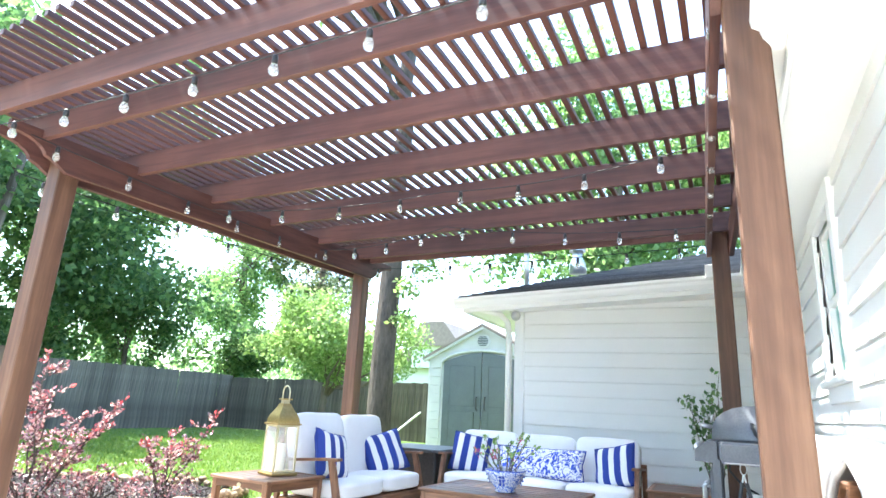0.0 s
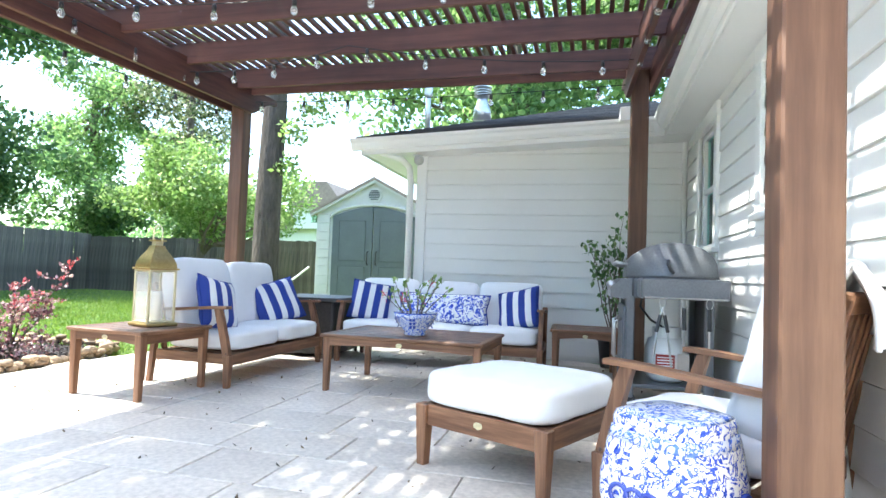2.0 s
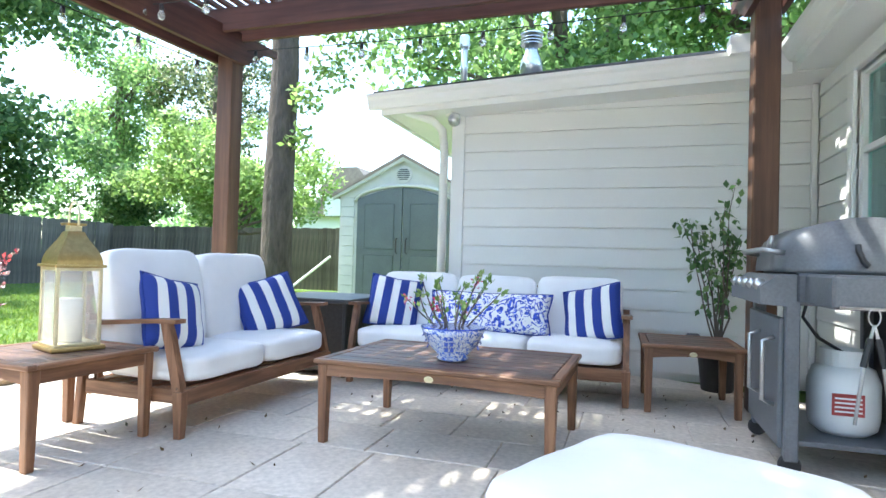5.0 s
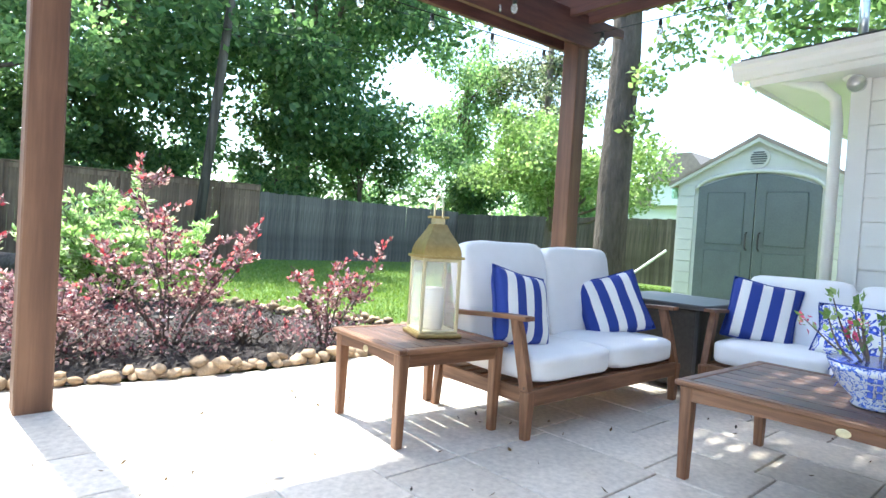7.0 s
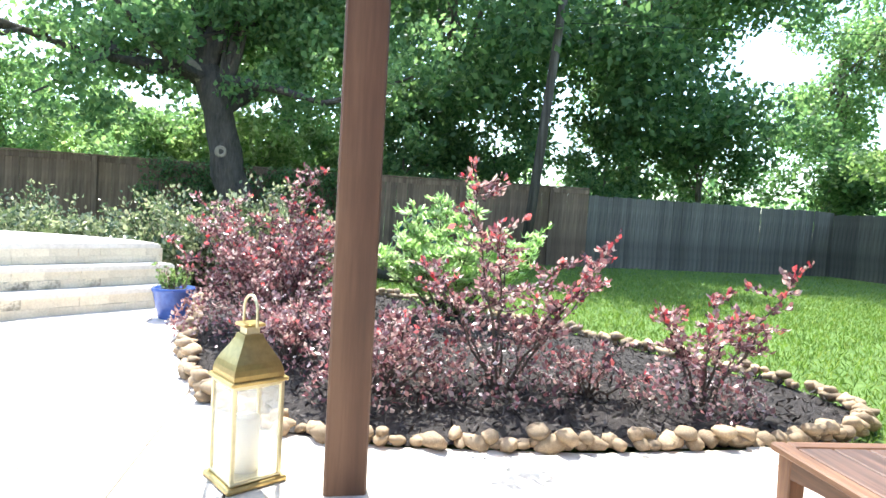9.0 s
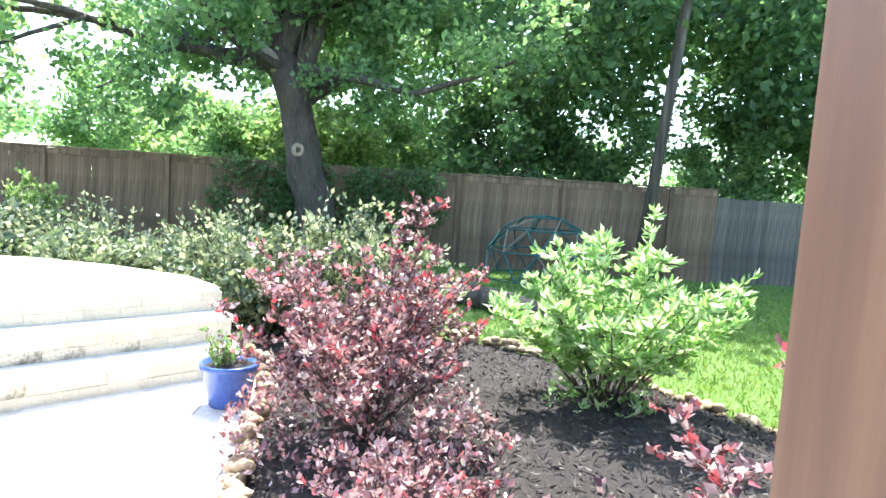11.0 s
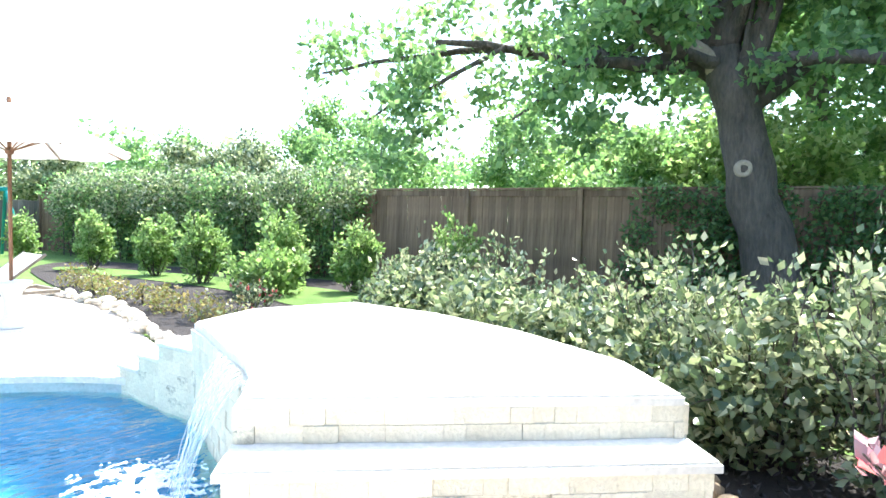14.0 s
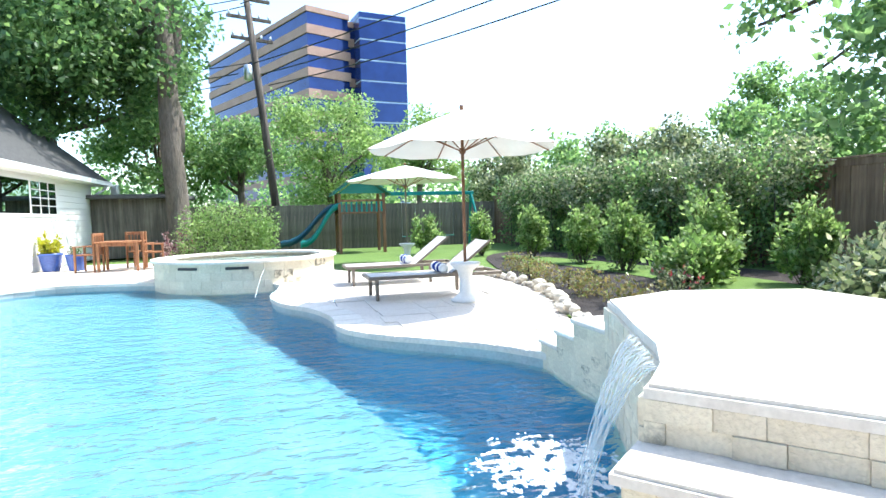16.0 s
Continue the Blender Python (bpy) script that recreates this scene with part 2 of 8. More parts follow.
tower_glass = surface("blue_curtain_glass", (0.010, 0.026, 0.13), (0.025, 0.06, 0.23), 0.06, 0.12, 0.35, fine=0.4, bumpy=0)
tower_brick = surface("pink_granite", (0.36, 0.20, 0.17), (0.46, 0.28, 0.24), 0.3, 0.7, fine=4, bumpy=0.1)
tower_joint = surface("pale_mullion", (0.40, 0.48, 0.66), (0.50, 0.58, 0.75), 0.3, 0.5, bumpy=0)
white_stone = surface("white_cast_stone", (0.74, 0.72, 0.69), (0.82, 0.80, 0.77), 8, 0.7, fine=60, bumpy=0.2)
yellow_leaf = leaf_mat("leaves_yellow", [(0.45, 0.45, 0.03), (0.55, 0.52, 0.05), (0.40, 0.42, 0.06)], 0.45)
pink_petal = leaf_mat("pink_petals", [(0.60, 0.06, 0.16), (0.70, 0.12, 0.24)], 0.4)
room_dark = surface("room_paint", (0.42, 0.43, 0.42), (0.50, 0.51, 0.50), 3, 0.9, bumpy=0.05)
towel_mat = surface("white_towel", (0.76, 0.76, 0.77), (0.84, 0.84, 0.84), 6, 0.98, fine=300, bumpy=0.6, dist=0.004, spec=0.1, mott=0.06)
red_cloth = surface("red_print", (0.32, 0.04, 0.04), (0.42, 0.07, 0.06), 8, 0.8)


def brick_mat():
    m = surface("split_face_stone", (0.68, 0.59, 0.44), (0.78, 0.70, 0.55), 7, 0.85, fine=46, bumpy=0.8, dist=0.012, vary=0.10)
    n, l = m.node_tree.nodes, m.node_tree.links
    bs = n["Principled BSDF"]
    old = bs.inputs["Base Color"].links[0].from_socket
    oi = n.new("ShaderNodeObjectInfo")
    st = noise_of(n, l, coords(n, l), 9.0, 5, 0.7)
    md = n.new("ShaderNodeMath")
    md.operation = "MULTIPLY"
    l.new(ramp(n, l, oi.outputs["Random"], [(0.86, 0.0), (0.98, 1.0)]), md.inputs[0])
    l.new(ramp(n, l, st, [(0.42, 0.0), (0.62, 0.9)]), md.inputs[1])
    l.new(mix_rgb(n, l, md.outputs[0], old, (0.06, 0.05, 0.035)), bs.inputs["Base Color"])
    return m


split_stone = brick_mat()


def glass_mat(name, tint=(0.9, 0.95, 0.93), rough=0.0, ior=1.5, coat=(1.0, 1.0, 1.0)):
    m, n, l, bs = nodes_of(name)
    tr, gl, mx, fr = n.new("ShaderNodeBsdfTransparent"), n.new("ShaderNodeBsdfGlossy"), n.new("ShaderNodeMixShader"), n.new("ShaderNodeFresnel")
    tr.inputs[0].default_value = (*tint, 1)
    gl.inputs["Roughness"].default_value = rough
    gl.inputs["Color"].default_value = (*coat, 1)
    fr.inputs[0].default_value = ior
    l.new(fr.outputs[0], mx.inputs[0])
    l.new(tr.outputs[0], mx.inputs[1])
    l.new(gl.outputs[0], mx.inputs[2])
    l.new(mx.outputs[0], n["Material Output"].inputs["Surface"])
    return m


glass = glass_mat("clear_glass")
# Clear panes given a white veil for the bright paving behind them.
m, n, l, bs = nodes_of("whitened_lantern_glass")
tp, tl, mx, mx2 = n.new("ShaderNodeBsdfTransparent"), n.new("ShaderNodeBsdfTranslucent"), n.new("ShaderNodeMixShader"), n.new("ShaderNodeMixShader")
bs.inputs["Base Color"].default_value = (0.86, 0.86, 0.84, 1)
bs.inputs["Roughness"].default_value = 0.12
tl.inputs["Color"].default_value = (0.86, 0.86, 0.82, 1)
mx.inputs[0].default_value, mx2.inputs[0].default_value = 0.5, 0.17
l.new(tl.outputs[0], mx.inputs[1])
l.new(bs.outputs[0], mx.inputs[2])
l.new(tp.outputs[0], mx2.inputs[1])
l.new(mx.outputs[0], mx2.inputs[2])
l.new(mx2.outputs[0], n["Material Output"].inputs["Surface"])
lantern_glass = m
window_glass = glass_mat("window_glass", (0.5, 0.8, 0.76), 0.0, 5.0, (0.70, 0.98, 0.93))
m, n, l, bs = nodes_of("bulb_glass")
bs.inputs["Base Color"].default_value = (0.8, 0.8, 0.78, 1)
bs.inputs["Roughness"].default_value = 0.05
bs.inputs["Transmission Weight"].default_value = 0.75
bulb_glass = m


def water_mat(name, tint, rough, scale, strength):
    m, n, l, bs = nodes_of(name)
    v = coords(n, l, (1, 1.6, 1))
    ad = n.new("ShaderNodeMath")
    ad.operation = "MULTIPLY_ADD"
    ad.inputs[1].default_value = 0.35
    l.new(noise_of(n, l, v, scale * 3.1, 2, 0.5), ad.inputs[0])
    l.new(noise_of(n, l, v, scale, 3, 0.5), ad.inputs[2])
    b = n.new("ShaderNodeBump")
    b.inputs["Strength"].default_value, b.inputs["Distance"].default_value = strength, 0.11
    l.new(ad.outputs[0], b.inputs["Height"])
    tr, gl, mx, fr = n.new("ShaderNodeBsdfRefraction"), n.new("ShaderNodeBsdfGlossy"), n.new("ShaderNodeMixShader"), n.new("ShaderNodeFresnel")
    tp, mx2 = n.new("ShaderNodeBsdfTransparent"), n.new("ShaderNodeMixShader")
    tr.inputs["Color"].default_value = (*tint, 1)
    tp.inputs["Color"].default_value = (*tint, 1)
    tr.inputs["IOR"].default_value = 1.33
    gl.inputs["Roughness"].default_value = rough
    fr.inputs[0].default_value = 1.3
    for s in (tr, gl, fr):
        l.new(b.outputs[0], s.inputs["Normal"])
    mx2.inputs[0].default_value = 0.12
    l.new(tr.outputs[0], mx2.inputs[1])
    l.new(tp.outputs[0], mx2.inputs[2])
    l.new(fr.outputs[0], mx.inputs[0])
    l.new(mx2.outputs[0], mx.inputs[1])
    l.new(gl.outputs[0], mx.inputs[2])
    l.new(mx.outputs[0], n["Material Output"].inputs["Surface"])
    return m


water = water_mat("pool_water", (0.80, 0.97, 1.0), 0.03, 2.8, 0.9)
m, n, l, bs = nodes_of("falling_water")
bs.inputs["Base Color"].default_value = (0.92, 0.95, 0.97, 1)
bs.inputs["Roughness"].default_value = 0.15
bs.inputs["Alpha"].default_value = 0.3
falling = m
foam = surface("foam", (0.82, 0.86, 0.88), (0.9, 0.92, 0.93), 6, 0.9, fine=40, bumpy=0.5)


def stripe_mat(name, period=0.105, duty=0.5, axis=0, shift=0.0):
    m, n, l, bs = nodes_of(name)
    tc, sp, md, cp = n.new("ShaderNodeTexCoord"), n.new("ShaderNodeSeparateXYZ"), n.new("ShaderNodeMath"), n.new("ShaderNodeMath")
    ad = n.new("ShaderNodeMath")
    ad.operation, md.operation, cp.operation = "ADD", "PINGPONG", "GREATER_THAN"
    ad.inputs[1].default_value, md.inputs[1].default_value, cp.inputs[1].default_value = 5 * period + shift, period / 2, period / 2 * duty
    l.new(tc.outputs["Object"], sp.inputs[0])
    l.new(sp.outputs[axis], ad.inputs[0])
    l.new(ad.outputs[0], md.inputs[0])
    l.new(md.outputs[0], cp.inputs[0])
    fine = noise_of(n, l, tc.outputs["Object"], 240, 2)
    c = mix_rgb(n, l, cp.outputs[0], (0.79, 0.79, 0.78), (0.022, 0.05, 0.27))
    c = mix_rgb(n, l, 0.12, c, ramp(n, l, fine, [(0.3, 0.3), (0.7, 1.0)]), "MULTIPLY")
    l.new(c, bs.inputs["Base Color"])
    bs.inputs["Roughness"].default_value = 0.9
    bump(n, l, bs, fine, 0.2, 0.002)
    return m


stripes = stripe_mat("navy_white_stripes", 0.128, 0.46)


def print_mat(name, scale, cut, rough=0.9, blue=(0.02, 0.05, 0.30), white=(0.80, 0.80, 0.79), gloss=False):
    """Blue figures on white: curling bands with dots between."""
    m, n, l, bs = nodes_of(name)
    v = coords(n, l)
    w = n.new("ShaderNodeTexNoise")
    w.inputs["Scale"].default_value, w.inputs["Detail"].default_value, w.inputs["Distortion"].default_value = scale, 1.5, 2.2
    l.new(v, w.inputs["Vector"])
    vo = n.new("ShaderNodeTexVoronoi")
    vo.inputs["Scale"].default_value = scale * 1.7
    l.new(v, vo.inputs["Vector"])
    a = ramp(n, l, w.outputs["Fac"], [(cut - 0.012, 0.0), (cut, 1.0), (cut + 0.09, 1.0), (cut + 0.10, 0.0)])
    b = ramp(n, l, vo.outputs["Distance"], [(0.20, 1.0), (0.24, 0.0)])
    c2 = ramp(n, l, vo.outputs["Distance"], [(0.10, 0.0), (0.13, 1.0)])
    f = mix_rgb(n, l, 1.0, a, mix_rgb(n, l, 1.0, b, c2, "MULTIPLY"), "LIGHTEN")
    shade = noise_of(n, l, v, scale * 4, 2)
    bl = mix_rgb(n, l, ramp(n, l, shade, [(0.35, 0.0), (0.65, 1.0)]), blue, tuple(min(1, x * 2.4 + 0.03) for x in blue))
    l.new(mix_rgb(n, l, f, white, bl), bs.inputs["Base Color"])
    bs.inputs["Roughness"].default_value = rough
    return m


floral = print_mat("navy_bird_print", 11, 0.5)
porcelain = print_mat("blue_white_porcelain", 24, 0.52, 0.12)
porcelain_fine = print_mat("blue_white_porcelain_fine", 26, 0.5, 0.12, (0.04, 0.09, 0.34), (0.62, 0.66, 0.74))
porcelain_blue = surface("cobalt_glaze", (0.03, 0.06, 0.32), (0.06, 0.10, 0.42), 12, 0.15, fine=60, bumpy=0)


# ---- building helpers ----
def thing(name, label="", category="", at=(0, 0, 0), rz=0.0, group="", kind=""):
    ob = new(name)
    ob.empty_display_size = 0.1
    ob.location, ob.rotation_euler = at, (0, 0, radians(rz))
    return tagged(ob, label, category, group, kind)


def smooth_all(me):
    me.polygons.foreach_set("use_smooth", [True] * len(me.polygons))


def mesh_from(bm, name, material, smooth=False):
    me = bpy.data.meshes.new(name)
    bmesh.ops.recalc_face_normals(bm, faces=bm.faces)
    bm.to_mesh(me)
    bm.free()
    me.materials.append(material)
    if smooth:
        smooth_all(me)
    return me


def part(name, bm, material, parent=None, label="", smooth=False, category="", kind=""):
    me = bm if isinstance(bm, bpy.types.Mesh) else mesh_from(bm, name, material, smooth)
    ob = new(name, me)
    if parent:
        ob.parent = parent
    return tagged(ob, label, category, "", kind)


def place(ob, x, y, z, rz=0.0, rx=0.0, ry=0.0):
    ob.location, ob.rotation_euler = (x, y, z), (radians(rx), radians(ry), radians(rz))
    return ob


def box(bm, x0, x1, y0, y1, z0, z1, bev=0.004, m=None):
    r = bmesh.ops.create_cube(bm, size=1.0)
    vs = r["verts"]
    for v in vs:
        v.co = Vector(((x0 + x1) / 2 + v.co.x * (x1 - x0), (y0 + y1) / 2 + v.co.y * (y1 - y0), (z0 + z1) / 2 + v.co.z * (z1 - z0)))
    if m is not None:
        bmesh.ops.transform(bm, matrix=m, verts=vs)
    if bev:
        es = list({e for v in vs for e in v.link_edges})
        bmesh.ops.bevel(bm, geom=es, offset=bev, segments=1, affect="EDGES", profile=0.6)
    return bm


def boxed(*a, **k):
    return box(bmesh.new(), *a, **k)


def tube(bm, pts, radii, seg=8, caps=True):
    pts = [Vector(p) for p in pts]
    if isinstance(radii, (int, float)):
        radii = [radii] * len(pts)
    rings = []
    up = Vector((0, 0, 1))
    prev = None
    for i, p in enumerate(pts):
        d = (pts[min(i + 1, len(pts) - 1)] - pts[max(i - 1, 0)])
        d = d.normalized() if d.length > 1e-9 else up
        a = prev - d * prev.dot(d) if prev else d.orthogonal()
        a.normalize()
        prev = a
        b = d.cross(a)
        rings.append([bm.verts.new(p + (a * math.cos(2 * math.pi * k / seg) + b * math.sin(2 * math.pi * k / seg)) * radii[i]) for k in range(seg)])
    for q, r in zip(rings, rings[1:]):
        for k in range(seg):
            bm.faces.new((q[k], q[(k + 1) % seg], r[(k + 1) % seg], r[k]))
    if caps:
        bm.faces.new(rings[0][::-1])
        bm.faces.new(rings[-1])
    return bm


def lathe(bm, profile, seg=24, square=0.0, centre=(0, 0, 0)):
    """A turned shape from (radius, height) pairs; square > 0 draws the round towards a square."""
    rings = []
    for r, z in profile:
        ring = []
        for k in range(seg):
            a = 2 * math.pi * (k + 0.5) / seg
            c, s = math.cos(a), math.sin(a)
            f = 1.0
            if square:
                f = (1 - square) + square / max(abs(c), abs(s))
            ring.append(bm.verts.new((centre[0] + r * f * c, centre[1] + r * f * s, centre[2] + z)))
        rings.append(ring)
    for q, r in zip(rings, rings[1:]):
        for k in range(seg):
            bm.faces.new((q[k], q[(k + 1) % seg], r[(k + 1) % seg], r[k]))
    bm.faces.new(rings[0][::-1])
    bm.faces.new(rings[-1])
    return bm


def prism(bm, outline, z0, z1):
    lo = [bm.verts.new((x, y, z0)) for x, y in outline]
    hi = [bm.verts.new((x, y, z1)) for x, y in outline]
    n = len(lo)
    bm.faces.new(lo[::-1])
    bm.faces.new(hi)
    for i in range(n):
        bm.faces.new((lo[i], lo[(i + 1) % n], hi[(i + 1) % n], hi[i]))
    return bm


def profile_board(bm, outline, axis, a0, a1):
    """A flat outline drawn out along an axis: outline in (y, z) for x, (x, z) for y."""
    def at(p, a):
        return (a, p[0], p[1]) if axis == "x" else (p[0], a, p[1])
    lo, hi = [bm.verts.new(at(p, a0)) for p in outline], [bm.verts.new(at(p, a1)) for p in outline]
    n = len(lo)
    bm.faces.new(lo[::-1])
    bm.faces.new(hi)
    for i in range(n):
        bm.faces.new((lo[i], lo[(i + 1) % n], hi[(i + 1) % n], hi[i]))
    return bm


def cushion(w, d, h, p=6.0, puff=0.14, n=9, seed=0):
    """A stuffed cushion: a rounded block with a crown and slight creases."""
    bm = bmesh.new()
    bmesh.ops.create_cube(bm, size=2.0)
    bmesh.ops.subdivide_edges(bm, edges=bm.edges[:], cuts=n, use_grid_fill=True)
    for v in bm.verts:
        x, y, z = v.co
        r = (abs(x) ** p + abs(y) ** p + abs(z) ** p) ** (1 / p)
        x, y, z = x / r, y / r, z / r
        z *= 1 + puff * (1 - x * x) * (1 - y * y)
        c = noise.noise(Vector((x * 2.2 + seed * 7, y * 2.2, z + seed))) * 0.012
        v.co = (x * w / 2 * (1 + c), y * d / 2 * (1 + c), z * h / 2 + c * 0.6)
    return bm


def pillow(w, h, t, n=10, seed=0):
    """A scatter cushion with pointed corners, standing in x and z, thick in y."""
    bm = bmesh.new()
    bmesh.ops.create_grid(bm, x_segments=n * 2, y_segments=n * 2, size=1.0)
    top = bm.verts[:]
    for v in top:
        x, y, _ = v.co
        e = max(0.0, (1 - x ** 4) * (1 - y ** 4)) ** 0.5
        pinch = 1 - 0.07 * (1 - abs(x * y))
        wob = noise.noise(Vector((x * 2 + seed * 3, y * 2, seed)))
        v.co = (x * w / 2 * pinch, -t / 2 * e * (1 + 0.12 * wob), y * h / 2 * pinch)
    r = bmesh.ops.duplicate(bm, geom=bm.faces[:])
    for g in r["geom"]:
        if isinstance(g, bmesh.types.BMVert):
            g.co.y = -g.co.y
    bmesh.ops.remove_doubles(bm, verts=bm.verts[:], dist=0.0008)
    return bm


def tri_mesh(name, verts, faces, material, smooth=False):
    """A mesh from arrays of places and of corner numbers, triangles or quads."""
    me = bpy.data.meshes.new(name)
    k = faces.shape[1]
    me.vertices.add(len(verts))
    me.vertices.foreach_set("co", np.asarray(verts, dtype=np.float32).ravel())
    me.loops.add(faces.size)
    me.loops.foreach_set("vertex_index", faces.astype(np.int32).ravel())
    me.polygons.add(len(faces))
    me.polygons.foreach_set("loop_start", np.arange(0, faces.size, k, dtype=np.int32))
    me.update(calc_edges=True)
    me.materials.append(material)
    if smooth:
        smooth_all(me)
    return me


def leaf_mesh(name, places, size, material, rng, up=0.0, along=None, wide=0.32):
    """Leaves as small folded blades at the places given; up: how far they turn to the sky."""
    P = np.asarray(places, dtype=float)
    n = len(P)
    d = rng.normal(size=(n, 3))
    if along is not None:
        d = along + 0.55 * d
    d[:, 2] += up * 0.3
    d /= np.linalg.norm(d, axis=1)[:, None]
    s = np.cross(d, rng.normal(size=(n, 3)) + np.array([0, 0, up]))
    s /= np.linalg.norm(s, axis=1)[:, None] + 1e-9
    nn = np.cross(d, s)
    L = (size * rng.uniform(0.6, 1.25, n))[:, None]
    V = np.stack([P, P + L * (0.45 * d + wide * s + 0.1 * nn), P + L * d, P + L * (0.45 * d - wide * s + 0.1 * nn)], axis=1).reshape(-1, 3)
    b = np.arange(n)[:, None] * 4
    F = np.concatenate([b + np.array([[0, 1, 2]]), b + np.array([[0, 2, 3]])])
    return tri_mesh(name, V, F, material)


def in_clumps(rng, centres, radii, n, squash=0.75, shell=0.5):
    """Places scattered in clumps, thicker towards each clump's outside."""
    c, r = np.asarray(centres, dtype=float), np.asarray(radii, dtype=float)
    w = r ** 2
    k = rng.choice(len(c), n, p=w / w.sum())
    v = rng.normal(size=(n, 3))
    v /= np.linalg.norm(v, axis=1)[:, None]
    q = rng.uniform(0, 1, n) ** shell
    v *= (r[k] * q)[:, None]
    v[:, 2] *= squash
    return c[k] + v


def crown_clumps(rng, centre, radii, count, size):
    """Clump centres through the outer part of an uneven ball."""
    c, r = [], []
    for _ in range(count):
        v = rng.normal(size=3)
        v /= np.linalg.norm(v)
        q = rng.uniform(0.35, 1.0)
        c.append(np.array(centre) + v * q * np.array(radii))
        r.append(size * rng.uniform(0.55, 1.35))
    return c, r


def limb(bm, a, b, ra, rb, rng, bend=0.12, steps=6, seg=7):
    a, b = Vector(a), Vector(b)
    L = (b - a).length
    off = Vector(rng.normal(size=3)) * L * bend
    pts = []
    for i in range(steps + 1):
        t = i / steps
        pts.append(a.lerp(b, t) + off * math.sin(t * math.pi) * 0.6 + Vector(rng.normal(size=3)) * L * 0.008)
    tube(bm, pts, [ra + (rb - ra) * i / steps for i in range(steps + 1)], seg)
    return pts


def tree(name, label, base, height, r, crown, count, clump, leaves, leaf, lmat, seed, lean=(0, 0), bmat=None, fork=0.45, limbs=7, squash=0.75, flare=1.35):
    """crown: (dx, dy, z, rx, ry, rz) of the ball that the leaves fill, from the base."""
    rng = np.random.default_rng(seed)
    t = thing(name, label, "tree", base)
    bm = bmesh.new()
    H = height * fork
    steps = 9
    pts = [Vector((lean[0] * (i / steps) ** 1.3 * H + rng.normal() * 0.03 * r * 4, lean[1] * (i / steps) ** 1.3 * H + rng.normal() * 0.03 * r * 4, H * i / steps)) for i in range(steps + 1)]
    tube(bm, pts, [r * (flare if i == 0 else 1.0 - 0.35 * i / steps) for i in range(steps + 1)], 12)
    c0 = Vector(crown[:3])
    cs, rs = crown_clumps(rng, crown[:3], crown[3:], count, clump)
    ends = sorted(range(len(cs)), key=lambda i: -rs[i])[:limbs]
    for i in ends:
        s = pts[-1 - int(rng.integers(0, 3))]
        tip = Vector(cs[i])
        path = limb(bm, s, tip, r * 0.42, r * 0.07, rng, 0.1)
        for _ in range(3):
            q = path[int(rng.integers(2, 6))]
            j = min(range(len(cs)), key=lambda j: (Vector(cs[j]) - q).length + rng.uniform(0, clump * 2))
            limb(bm, q, cs[j], r * 0.16, r * 0.03, rng, 0.1, 4, 5)
    tube(bm, [pts[-1], pts[-1].lerp(c0, 0.5), c0 + Vector((0, 0, crown[5] * 0.4))], [r * 0.62, r * 0.4, r * 0.08], 9)
    part("trunk", bm, bmat or bark, t, smooth=True)
    P = in_clumps(rng, cs, rs, leaves, squash)
    part("crown", leaf_mesh("crown", P, leaf, lmat, rng, 0.5), lmat, t)
    return t


def shrub(name, label, base, height, spread, stems, leaves, leaf, lmat, seed, tips=None, tip_share=0.0, open_=0.5, category="shrub", up=0.5, bmat=None, group=""):
    """Stems that fan out from the ground with leaves strung along their twigs."""
    rng = np.random.default_rng(seed)
    t = thing(name, label, category, base, group=group)
    bm = bmesh.new()
    twigs = []
    for k in range(stems):
        a = rng.uniform(0, 2 * math.pi)
        out = spread * math.sqrt(rng.uniform(0.05, 1.0))
        h = height * rng.uniform(0.55, 1.0) * (1 - 0.35 * (out / spread) ** 2)
        tip = Vector((math.cos(a) * out, math.sin(a) * out, h))
        st = Vector((math.cos(a) * 0.05, math.sin(a) * 0.05, -0.03))
        path = limb(bm, st, tip, 0.011, 0.0025, rng, 0.10, 6, 5)
        twigs.append((path[2:], 1.0))
        for _ in range(4):
            q = path[int(rng.integers(2, 6))]
            e = q + Vector(rng.normal(size=3)) * spread * 0.22 + Vector((0, 0, spread * 0.12))
            e.z = max(e.z, 0.06)
            tw = limb(bm, q, e, 0.005, 0.0015, rng, 0.12, 4, 4)
            twigs.append((tw, 0.7))
    part("stem_fan", bm, bmat or bark_dark, t, kind="stuff")
    P, D, T = [], [], []
    n_each = leaves // len(twigs)
    for path, w in twigs:
        for _ in range(n_each):
            u = rng.uniform(0, len(path) - 1.001)
            i = int(u)
            p = path[i].lerp(path[i + 1], u - i) + Vector(rng.normal(size=3)) * spread * 0.05 * open_
            P.append(p)
            D.append((path[i + 1] - path[i]).normalized())
            T.append(u / (len(path) - 1))
    P, D, T = np.array(P), np.array(D), np.array(T)
    tipm = (T > 0.72) & (rng.uniform(size=len(T)) < tip_share) if tips else np.zeros(len(T), bool)
    part("foliage", leaf_mesh("foliage", P[~tipm], leaf, lmat, rng, up, D[~tipm]), lmat, t)
    if tips and tipm.any():
        part("young_leaves", leaf_mesh("young_leaves", P[tipm], leaf * 1.15, tips, rng, up, D[tipm]), tips, t)
    return t


